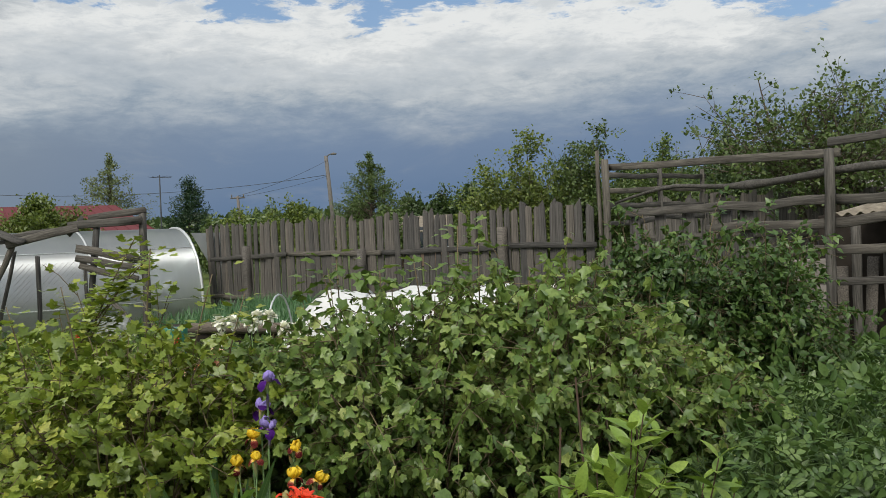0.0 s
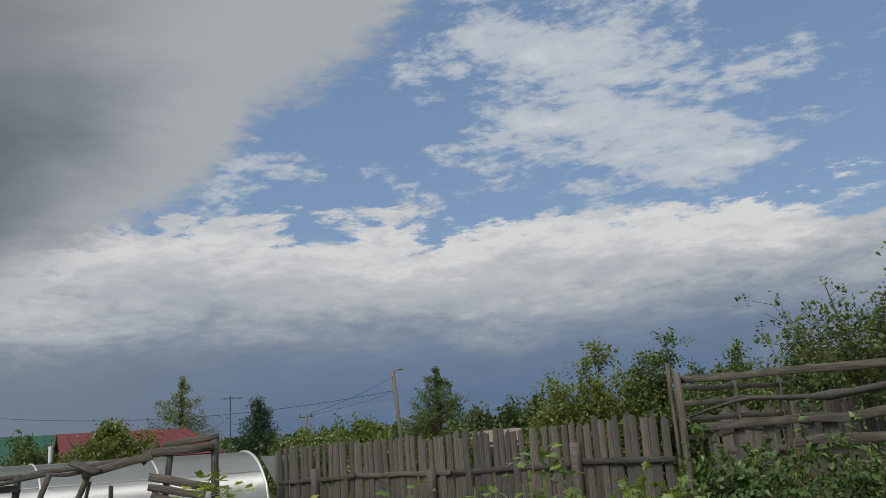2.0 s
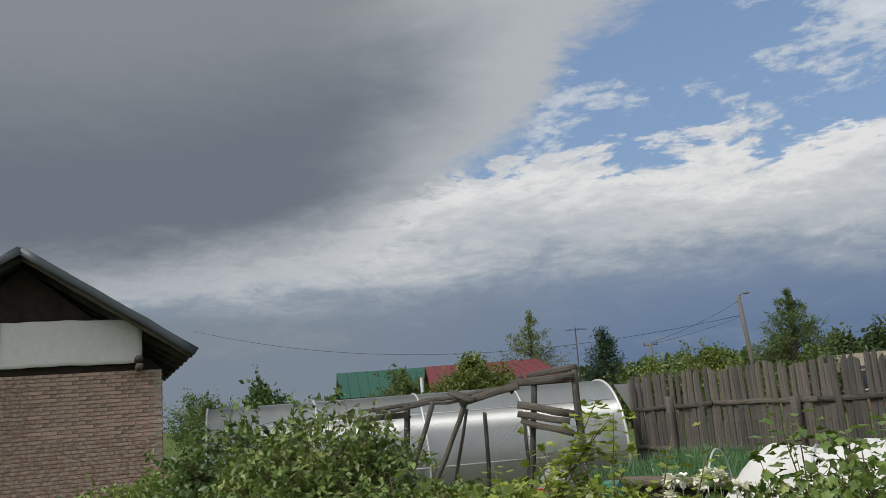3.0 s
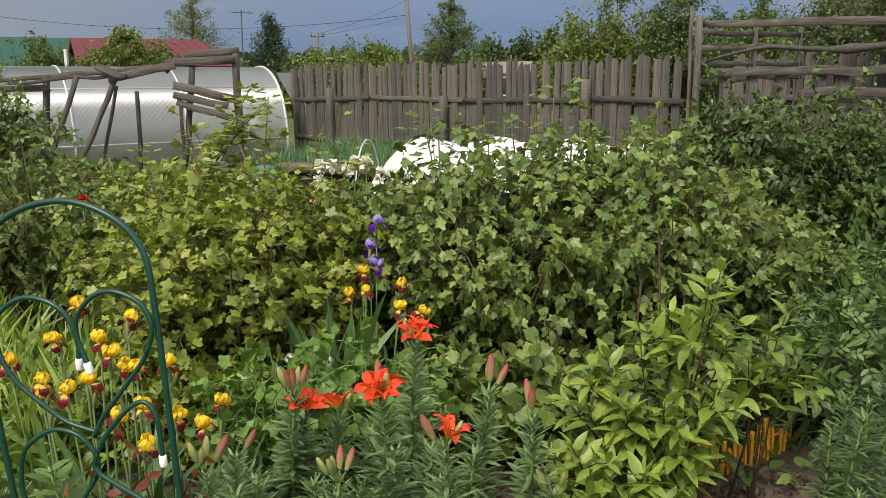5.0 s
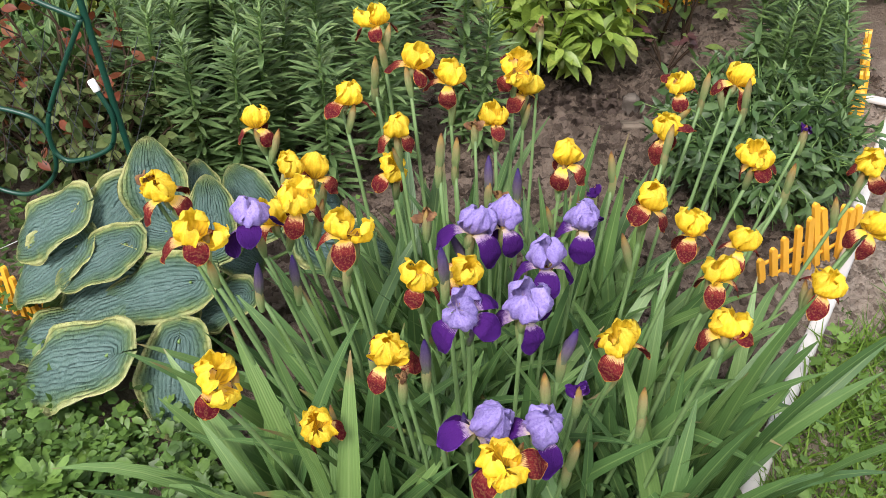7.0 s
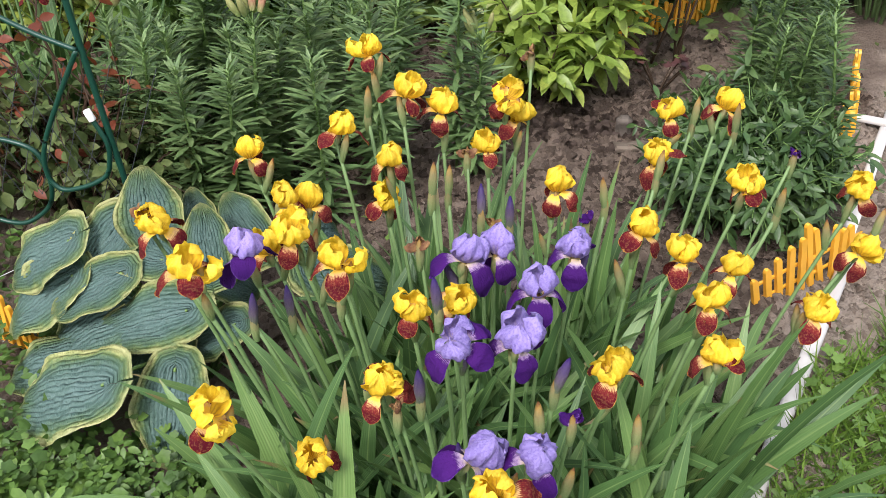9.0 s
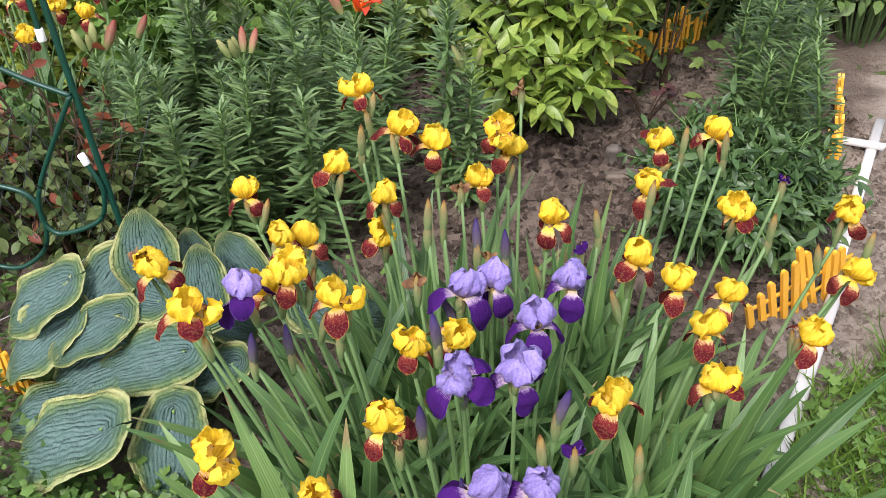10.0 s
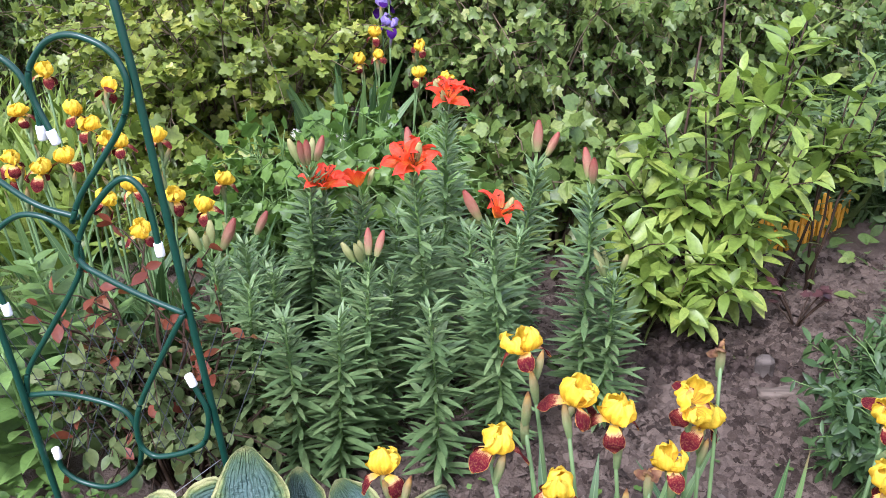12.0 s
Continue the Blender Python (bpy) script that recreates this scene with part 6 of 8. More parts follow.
M["pinkflower"] = plain("pink_petal", (0.75, 0.42, 0.30), 0.6, 0.3, var=0.1, trans=0.2)
M["poppyred"] = plain("red_petal", (0.62, 0.05, 0.02), 0.6, 0.3, var=0.1, trans=0.2)


def surface(fn, ns, nu):
    """A curved sheet: fn(s, u) with s 0..1 along and u -1..1 across; gives points, quads, the value from fn and u."""
    S, U = np.linspace(0, 1, ns), np.linspace(-1, 1, nu)
    v, a = [], []
    for s in S:
        for u in U:
            p, w = fn(s, u)
            v.append(p)
            a.append(w)
    f = [(i * nu + j, i * nu + j + 1, (i + 1) * nu + j + 1, (i + 1) * nu + j) for i in range(ns - 1) for j in range(nu - 1)]
    return np.array(v), np.array(f), np.array(a), np.tile(U, ns)


def with_attr(name, vfa, mat):
    """A bare mesh with the point attribute "along" and, for sheets, "across"."""
    v, f = vfa[:2]
    ob = fast(name, v, f, mat)
    me = ob.data
    for key, a in zip(("along", "across"), vfa[2:]):
        me.attributes.new(key, "FLOAT", "POINT").data.foreach_set("value", np.asarray(a, np.float32))
    bpy.data.objects.remove(ob)
    return me


def put(name, me, parent, m=None, label=""):
    o = new(name, me)
    o.parent = parent
    if m is not None:
        o.matrix_basis = m
    return tagged(o, label)


def standard_petal(seed):
    """One of the three upright petals: a broad crinkled shell that closes over the heart of the flower."""
    r = np.random.RandomState(seed)
    ph, lean, h = r.rand(5) * 6.28, r.uniform(-0.004, 0.008), r.uniform(0.054, 0.066)

    def fn(s, u):
        w = 0.0335 * math.sin(math.pi * (0.07 + 0.76 * s)) ** 0.8
        wave = abs(u) ** 1.6 * s
        ruff = 0.0085 * math.sin(u * 5 + ph[0] + s * 8) * wave + 0.0028 * math.sin(s * 13 + ph[1] + u * 5) * s + 0.0030 * math.sin(u * 11 + ph[2] + s * 4) * s ** 0.5
        crease = -0.0035 * math.exp(-(u / 0.12) ** 2) * math.sin(math.pi * s)
        rad = 0.004 + 0.0235 * math.sin(math.pi * min(1.0, s * 0.92) ** 0.9) + lean * s + ruff + crease
        ang = max(-1.45, min(1.45, u * w / max(rad, 0.018)))
        z = h * (s - 0.08 * s ** 3) - 0.013 * abs(u) ** 2.2 * s + 0.005 * math.sin(u * 7 + ph[3]) * wave
        return (rad * math.sin(ang), rad * math.cos(ang) - 0.002, z), s
    return surface(fn, 12, 15)


def fall_petal(seed, length=0.057, half=0.0142):
    """The tongue of an iris: a narrow pale haft, then an oval blade that hangs."""
    r = np.random.RandomState(seed)
    ph = r.rand(3) * 6.28
    a0, a1 = r.uniform(-0.05, 0.35), r.uniform(1.15, 1.65)
    L = length * r.uniform(0.85, 1.12)

    def centre(s):
        y = z = 0.0
        n = 14
        for k in range(n):
            t = s * (k + 0.5) / n
            q = min(1.0, max(0.0, t * 1.25))
            ang = a0 - (a0 + a1) * q * q * (3 - 2 * q)
            y += L * s / n * math.cos(ang)
            z += L * s / n * math.sin(ang)
        return y, z

    def fn(s, u):
        y, z = centre(s)
        t = max(0.0, (s - 0.15) / 0.85)
        w = 0.0075 * (1 - t ** 4) + (half - 0.003) * (math.sin(math.pi * (0.02 + 0.96 * t ** 1.15)) ** 0.75 if t > 0 else 0.0)
        curl = -0.25 * abs(u) ** 2 * w * t + 0.0022 * math.sin(u * 4 + s * 9 + ph[0]) * abs(u) * t
        edge = 1.0 if abs(u) > 0.99 and s > 0.35 else 0.0
        return (u * w, 0.007 + y + curl * 0.6 + 0.0012 * math.sin(s * 16 + ph[1]), z + curl), max(edge, min(0.86, s * 0.86) if s < 0.985 else 0.97)
    return surface(fn, 12, 11)


def spindle(h, r, n=9, sides=8, tip=0.12, twist=0.0):
    """A bud: swollen in the middle, pointed at the top, with three faint folds."""
    v, a, f = [], [], []
    for i in range(n):
        s = i / (n - 1)
        rad = r * (0.35 + 0.65 * math.sin(math.pi * (0.12 + 0.62 * s)) ** 1.0) * (1 - s ** 4 * (1 - tip))
        for j in range(sides):
            t = 2 * math.pi * j / sides + twist * s
            q = rad * (1 + 0.10 * math.cos(3 * t + 1))
            v.append((q * math.cos(t), q * math.sin(t), h * s))
            a.append(s)
    for i in range(n - 1):
        for j in range(sides):
            f.append((i * sides + j, i * sides + (j + 1) % sides, (i + 1) * sides + (j + 1) % sides, (i + 1) * sides + j))
    return np.array(v), np.array(f), np.array(a)


def sword(seed, length, w, arch):
    """An iris leaf: a long blade that rises along z and arches towards +y, with a keel and a sharp tip."""
    r = np.random.RandomState(seed)
    v, f, a = [], [], []
    n = 13
    y = z = 0.0
    ang = r.uniform(0, 0.12)
    tw = r.uniform(-0.35, 0.35)
    for i in range(n):
        s = i / (n - 1)
        ww = w * (0.75 + 0.5 * s) * (1 - s ** 3.2) + 0.0006
        c, t = math.cos(tw * s), math.sin(tw * s)
        nx, ny = c, t
        keel = 0.18 * ww
        v += [(-ww * nx, y - ww * ny, z), (0, y + keel * math.cos(ang), z - keel * math.sin(ang) * 0.5), (ww * nx, y + ww * ny, z)]
        step = length / (n - 1)
        y += step * math.sin(ang)
        z += step * math.cos(ang)
        ang += arch * (0.4 + 1.2 * s) / (n - 1)
        a += [s] * 3
    for i in range(n - 1):
        for j in range(2):
            f.append((i * 3 + j, i * 3 + j + 1, (i + 1) * 3 + j + 1, (i + 1) * 3 + j))
    return np.array(v), np.array(f), np.array(a), np.tile([-1.0, 0.0, 1.0], n)


IRIS = {
    "yellow": ([with_attr("standard", standard_petal(k), "yellow") for k in range(4)], [with_attr("fall", fall_petal(k + 20), "maroon") for k in range(4)]),
    "purple": ([with_attr("standard", standard_petal(k + 8), "lilac") for k in range(4)], [with_attr("fall", fall_petal(k + 28, 0.070, 0.0170), "violet") for k in range(4)]),
}
WILT = [with_attr("petal", standard_petal(40 + k), m) for k, m in enumerate(("wilt", "violet", "wilt"))]
SWORDS = [with_attr("leaf", sword(k, 0.46 + 0.035 * (k % 4), 0.0150 + 0.0025 * (k % 3), (0.15, 0.35, 0.6, 0.9, 1.3, 0.25, 1.7, 0.5)[k]), "sword") for k in range(8)]
BUDS = {"yellow": with_attr("bud", spindle(0.072, 0.0082, 9, 8, 0.2, 1.5), "budskin"), "purple": with_attr("bud", spindle(0.070, 0.0085, 9, 8, 0.2, 1.5), "violetbud")}
SHEATH = with_attr("sheath", spindle(0.060, 0.0078, 8), "budskin")
OVARY = with_attr("flower", spindle(0.03, 0.008, 5), "budskin")


def stem_to(base, top, rad, parent, mat, name="stem", bow=0.03, sides=6):
    base, top = np.array(base, float), np.array(top, float)
    ctrl = np.array([base[0] * 0.3 + top[0] * 0.7, base[1] * 0.3 + top[1] * 0.7, (base[2] + top[2]) * 0.5]) + np.array([0, 0, bow])
    ctrl[:2] = base[:2] * 0.65 + top[:2] * 0.35
    p = curve3(base[None], ctrl[None], top[None], 7)[0]
    return fast(name, *tube(p, np.linspace(rad, rad * 0.7, 7), sides), mat, parent), p


def leaf_fan(parent, base, n, r, scale=1.0, spread=0.35, turn=None, wide=1.0):
    a0 = r.uniform(0, 360) if turn is None else turn
    for k in range(n):
        s = (k - (n - 1) / 2) / max(1, n - 1)
        me = SWORDS[r.randint(8)]
        sc = scale * r.uniform(0.75, 1.12)
        side = -90 if s < 0 else 90
        m = pose(base[0] + 0.02 * s * math.cos(radians(a0)), base[1] + 0.02 * s * math.sin(radians(a0)), base[2] - 0.015) @ Matrix.Rotation(radians(a0), 4, "Z") @ Matrix.Rotation(spread * 2 * s, 4, "Y") \
            @ Matrix.Rotation(radians(-side + r.normal(0, 30)), 4, "Z") @ Matrix.Diagonal((wide, 1, sc, 1))
        put("leaf", me, parent, m)


def iris(pos, colour, seed, clump, label, group, leaves=3, pull=0.32, scale=1.0, buds=1):
    """A flowering iris: stem, sheath, bud, sword leaves, and a flower of three standards and three falls."""
    r = np.random.RandomState(seed)
    pos = np.array(pos, float)
    b = np.array([pos[0] * (1 - pull) + clump[0] * pull + r.normal(0, 0.015), pos[1] * (1 - pull) + clump[1] * pull + r.normal(0, 0.015), 0.0])
    p = root("iris", label, "iris", group, at=tuple(b))
    top = pos - b + np.array([0, 0, -0.035])
    _, line = stem_to((0, 0, -0.02), top, 0.0047, p, "irisstem")
    d = unit(line[-1] - line[-2])
    put("sheath", SHEATH, p, pose(*(line[-1] - d * 0.045), math.degrees(-d[1]), math.degrees(d[0]), r.uniform(0, 360)))
    for k in range(buds):
        q = line[5 - k] * 0.6 + line[-1] * 0.4
        put("bud", BUDS[colour], p, pose(*q, r.normal(0, 12), r.normal(0, 14), r.uniform(0, 360)) @ Matrix.Scale(r.uniform(0.75, 1.1), 4))
    fl = put("flower", OVARY, p, pose(*(top - np.array([0, 0, 0.016])), r.normal(4, 11), r.normal(0, 12), (0 if r.rand() < 0.6 else 60) + r.normal(0, 20)) @ Matrix.Scale(scale * r.uniform(0.84, 1.0), 4))
    st, fa = IRIS[colour]
    for k in range(3):
        put("standard", st[r.randint(4)], fl, pose(0, 0, 0.024, r.normal(-3, 9) - (28 if k == 2 and r.rand() < 0.25 else 0), r.normal(0, 7), 120 * k + r.normal(0, 12)) @ Matrix.Scale(r.uniform(0.88, 1.06), 4))
        put("fall", fa[r.randint(4)], fl, pose(0, 0, 0.026, r.normal(0, 14), r.normal(0, 8), 120 * k + 60 + r.normal(0, 14)) @ Matrix.Scale(r.uniform(0.85, 1.08), 4))
    if leaves:
        leaf_fan(p, (0.02, 0, 0), leaves, r, r.uniform(0.75, 1.0))
    return p


def iris_bud(pos, colour, seed, clump, label, group):
    r = np.random.RandomState(seed)
    pos = np.array(pos, float)
    b = np.array([pos[0] * 0.7 + clump[0] * 0.3, pos[1] * 0.7 + clump[1] * 0.3, 0.0])
    p = root("iris_bud", label, "iris bud", group, at=tuple(b))
    top = pos - b
    stem_to((0, 0, -0.02), top - (0, 0, 0.04), 0.005, p, "irisstem")
    put("sheath", SHEATH, p, pose(*(top - (0, 0, 0.075)), 0, 0, r.uniform(0, 360)))
    put("bud", BUDS[colour], p, pose(*(top - (0, 0, 0.045)), r.normal(0, 6), r.normal(0, 6), r.uniform(0, 360)))
    return p


YELLOW_BACK = [(-0.045, 1.169, 0.83), (0.016, 1.112, 0.78), (0.086, 1.125, 0.75), (-0.087, 1.034, 0.74), (-0.242, 1.018, 0.69), (0.013, 1.004, 0.71), (0.198, 1.196, 0.75), (0.221, 1.206, 0.70), (0.173, 1.12, 0.68),
               (0.30, 0.994, 0.68), (0.521, 1.305, 0.68), (0.62, 1.341, 0.68), (0.493, 1.148, 0.66), (0.648, 1.129, 0.634), (0.864, 1.168, 0.62), (0.715, 0.857, 0.58), (0.83, 1.033, 0.58), (-0.154, 0.924, 0.66), (-0.009, 1.047, 0.60)]
YELLOW_FRONT = [(0.439, 0.913, 0.66), (0.50, 0.824, 0.68), (0.601, 0.94, 0.58), (0.532, 0.751, 0.66), (0.525, 0.614, 0.68), (0.401, 0.63, 0.62), (0.072, 0.583, 0.60), (0.103, 0.67, 0.66), (0.15, 0.712, 0.66), (-0.014, 0.741, 0.68),
                (-0.095, 0.777, 0.70), (-0.122, 0.944, 0.64), (-0.274, 0.727, 0.74), (-0.177, 0.577, 0.775), (-0.112, 0.424, 0.68), (0.256, 0.379, 0.66), (-0.012, 0.533, 0.50), (-0.155, 0.835, 0.62)]
PURPLE = [(-0.159, 0.738, 0.68), (0.162, 0.776, 0.68), (0.213, 0.804, 0.68), (0.333, 0.791, 0.70), (0.281, 0.709, 0.68), (0.186, 0.567, 0.716), (0.256, 0.582, 0.70), (0.197, 0.468, 0.60), (0.284, 0.483, 0.60)]
IRIS_BUDS = [(-0.045, 1.11, 0.75), (0.108, 1.068, 0.62), (0.567, 1.325, 0.66), (0.647, 1.31, 0.66), (0.707, 1.114, 0.60), (-0.026, 0.765, 0.60), (0.397, 1.096, 0.60), (0.299, 0.551, 0.58), (0.336, 0.515, 0.50), (0.442, 0.619, 0.50),
             (0.096, 0.938, 0.70), (0.888, 1.121, 0.56), (0.481, 1.106, 0.66)]
VIOLET_BUDS = [(0.146, 0.65, 0.70), (0.18, 0.941, 0.66), (0.228, 0.951, 0.64), (-0.17, 0.752, 0.55), (-0.102, 0.745, 0.58), (0.135, 0.555, 0.62), (0.312, 0.562, 0.66)]
HEART = (0.28, 0.86)
for k, q in enumerate(YELLOW_BACK + YELLOW_FRONT):
    iris(q, "yellow", 500 + k, HEART, "bearded iris with yellow standards and maroon falls", "irises in the front clump", 3, buds=(1, 0, 1, 0, 2)[k % 5])
for k, q in enumerate(PURPLE):
    iris(q, "purple", 560 + k, HEART, "bearded iris with lilac standards and deep violet falls", "irises in the front clump", 3, scale=1.06, buds=k % 2)
for k, q in enumerate(IRIS_BUDS):
    iris_bud(q, "yellow", 600 + k, HEART, "closed yellow-brown iris bud on its stem", "irises in the front clump")
for k, q in enumerate(VIOLET_BUDS):
    iris_bud(q, "purple", 620 + k, HEART, "closed dark violet iris bud on its stem", "irises in the front clump")


def iris_fans(cx, cy, rx, ry, n, seed, scale, label, group, wide=1.0):
    r = np.random.RandomState(seed)
    for k in range(n):
        a, u = r.rand() * 2 * math.pi, math.sqrt(r.rand())
        x, y = cx + rx * u * math.cos(a), cy + ry * u * math.sin(a)
        p = root("iris_leaf_fan", label, "iris leaves", group, at=(x, y, 0))
        leaf_fan(p, (0, 0, 0), r.randint(5, 8), r, scale * r.uniform(0.8, 1.1), 0.32 + 0.25 * u, turn=math.degrees(a) + r.normal(0, 35), wide=wide)


iris_fans(0.25, 0.77, 0.38, 0.35, 60, 640, 1.0, "fan of upright sword-shaped iris leaves", "iris leaf fans", 1.15)
iris_fans(0.02, 0.60, 0.22, 0.16, 12, 642, 0.95, "fan of broad sword-shaped iris leaves", "iris leaf fans", 1.25)
iris_fans(0.20, 1.08, 0.27, 0.09, 12, 643, 1.12, "fan of tall narrow iris leaves among the flower stems", "iris leaf fans", 0.9)
iris_fans(0.54, 0.64, 0.13, 0.18, 4, 641, 1.0, "fan of arching sword-shaped iris leaves", "iris leaf fans")

LONG = [with_attr("leaf", sword(60 + k, 0.60 + 0.04 * k, 0.012, (1.5, 1.75, 1.95)[k]), "sword") for k in range(3)]
r = np.random.RandomState(46)
fan = root("iris_leaf_fan", "long iris leaves arching out over the white board", "iris leaves", "iris leaf fans", at=(0.62, 0.56, 0))
for k in range(6):
    put("leaf", LONG[k % 3], fan, pose(r.normal(0, 0.07), r.normal(0, 0.10), -0.01, -12 + r.normal(0, 8), r.normal(0, 8), -90 + r.uniform(-35, 40)) @ Matrix.Scale(r.uniform(0.85, 1.1), 4))

# second clump behind the trellis
YELLOW_LEFT = [(-1.714, 2.4, 0.902), (-1.532, 2.43, 0.85), (-1.666, 2.2, 0.836), (-1.489, 2.2, 0.839), (-1.422, 2.15, 0.815), (-1.335, 2.1, 0.801), (-1.294, 2.1, 0.789), (-1.394, 2.0, 0.769), (-1.232, 2.2, 0.774),
               (-1.177, 1.95, 0.723), (-1.097, 2.0, 0.685), (-0.975, 1.95, 0.679), (-0.995, 2.1, 0.694), (-1.101, 1.83, 0.651), (-1.574, 2.0, 0.765), (-1.453, 1.95, 0.756), (-1.78, 2.1, 0.78), (-1.62, 2.05, 0.70), (-1.30, 1.98, 0.66)]
for k, q in enumerate(YELLOW_LEFT):
    iris(q, "yellow", 660 + k, (-1.35, 2.1), "yellow and maroon iris behind the green trellis", "irises behind the trellis", 3, pull=0.2, buds=k % 3)
iris_fans(-1.25, 2.05, 0.40, 0.2, 12, 690, 1.05, "fan of narrow iris leaves behind the trellis", "iris leaf fans")

# third clump between the berry bushes
FAR_PURPLE = [(-0.884, 3.5, 1.058), (-0.919, 3.5, 0.94), (-0.881, 3.48, 0.87)]
FAR_YELLOW = [(-0.949, 3.45, 0.83), (-0.995, 3.4, 0.732), (-0.749, 3.4, 0.805), (-0.632, 3.3, 0.694), (-0.723, 3.3, 0.706), (-0.912, 3.4, 0.756)]
for k, q in enumerate(FAR_PURPLE):
    iris(q, "purple", 700 + k, (-0.9, 3.4), "tall lilac and violet iris between the bushes", "irises between the bushes", 3, pull=0.3, scale=1.05)
for k, q in enumerate(FAR_YELLOW):
    iris(q, "yellow", 710 + k, (-0.9, 3.4), "faded yellow iris between the bushes", "irises between the bushes", 3, pull=0.3)
iris_fans(-0.98, 3.22, 0.22, 0.10, 9, 720, 1.45, "fan of long iris leaves between the bushes", "iris leaf fans", 1.5)

# ---- lilies ----


def lily_petal(seed):
    r = np.random.RandomState(seed)
    ph, flare = r.rand() * 6.28, r.uniform(0.010, 0.026)

    def fn(s, u):
        w = 0.0172 * math.sin(math.pi * min(1.0, 0.06 + 0.94 * s ** 0.85)) ** 0.9 + 0.0005
        y = 0.003 + 0.022 * s + 0.034 * s ** 2
        z = 0.066 * s - (flare + 0.004) * s ** 4
        return (u * w, y, z + 0.42 * abs(u) * w - 0.0025 * math.exp(-(u / 0.2) ** 2) * math.sin(math.pi * s) + 0.003 * math.sin(s * 9 + ph + u * 2) * abs(u)), s
    return surface(fn, 10, 7)


PETALS = [with_attr("petal", lily_petal(k), "lilyred") for k in range(5)]
LBUD = {"red": with_attr("bud", spindle(0.076, 0.0125, 10, 9, 0.35), "lilybud"), "green": with_attr("bud", spindle(0.058, 0.0102, 9, 9, 0.4), "lilybudg")}
STAMEN = fast("stamen", *join([tube([(0, 0, 0), (0, 0.012, 0.028), (0, 0.022, 0.046)], 0.0008, 4), tube([(-0.004, 0.022, 0.047), (0.004, 0.022, 0.047)], 0.0016, 5)]), "anther").data
bpy.data.objects.remove(bpy.data.objects["stamen"])


def lily(pos, seed, flowers=0, red=0, green=0, label="", group="lilies", mat="lilyleaf", lean=0.08, dense=270, size=0.104, shape=LANCE):
    """A leafy upright stem with whorled narrow leaves, buds and star flowers on top; pos is its tip."""
    r = np.random.RandomState(seed)
    pos = np.array(pos, float)
    b = np.array([pos[0] + r.normal(0, lean * 0.5), pos[1] + r.normal(0, lean * 0.5), 0.0])
    p = root("lily", label, "lily", group, at=tuple(b))
    top = pos - b
    if flowers or red or green:
        top = top - (0, 0, 0.05)
    _, line = stem_to((0, 0, -0.02), top, 0.0055, p, "greenstem", bow=0.0)
    h = top[2]
    n = int(dense * h / 0.7)
    s = np.linspace(0.10, 0.99, n)
    k = np.clip(s * 6, 0, 5.999)
    i0 = k.astype(int)
    L = line[i0] * (1 - (k - i0))[:, None] + line[i0 + 1] * (k - i0)[:, None]
    a = np.arange(n) * 2.399 + r.normal(0, 0.25, n)
    rise = np.interp(s, [0, 0.35, 0.8, 1.0], [0.05, 0.30, 0.50, 1.0]) + r.normal(0, 0.26, n)
    D = np.stack([np.cos(a), np.sin(a), rise], -1)
    N = np.array([0, 0, 1.0]) - D * 0.2 + rnd_dirs(r, n) * 0.25
    sz = size * np.interp(s, [0, 0.2, 0.7, 1.0], [0.65, 1.0, 0.95, 0.5]) * r.uniform(0.7, 1.2, n)
    fast("foliage", *scatter(shape, L, D, N, sz), mat, p)
    for q in range(red + green):
        kind = "red" if q < red else "green"
        a = r.uniform(0, 360)
        t = r.uniform(18, 52)
        m = pose(*top) @ Matrix.Rotation(radians(a), 4, "Z") @ Matrix.Rotation(radians(-t), 4, "X")
        off = m @ Vector((0, 0, 0.042))
        fast("pedicel", *tube([top, off], 0.0022, 5), "greenstem", p)
        put("bud", LBUD[kind], p, Matrix.Translation(off) @ m.to_3x3().to_4x4() @ Matrix.Rotation(radians(t * 0.4), 4, "X") @ Matrix.Scale(r.uniform(0.85, 1.15), 4))
    for q in range(flowers):
        a = r.uniform(0, 360) if flowers == 1 else 200 + 150 * q + r.normal(0, 20)
        t = r.uniform(12, 40)
        m = pose(*top) @ Matrix.Rotation(radians(a), 4, "Z") @ Matrix.Rotation(radians(-t), 4, "X")
        off = m @ Vector((0, 0, 0.035))
        stalk = fast("flower", *tube([top, off, m @ Vector((0, 0, 0.042))], (0.0024, 0.003, 0.006), 6), "greenstem", p)
        hm = Matrix.Translation(off) @ m.to_3x3().to_4x4()
        for j in range(6):
            put("petal", PETALS[r.randint(5)], stalk, hm @ pose(0, 0, 0.003 * (j % 2), r.normal(-12 if j % 2 else -2, 9), r.normal(0, 6), 60 * j + r.normal(0, 7)) @ Matrix.Diagonal((1.08 if j % 2 else 0.90, 1.05, 1.05, 1)))
        for j in range(5):
            put("stamen", STAMEN, stalk, hm @ pose(0, 0, 0.004, r.normal(0, 8), 0, 72 * j))
    return p


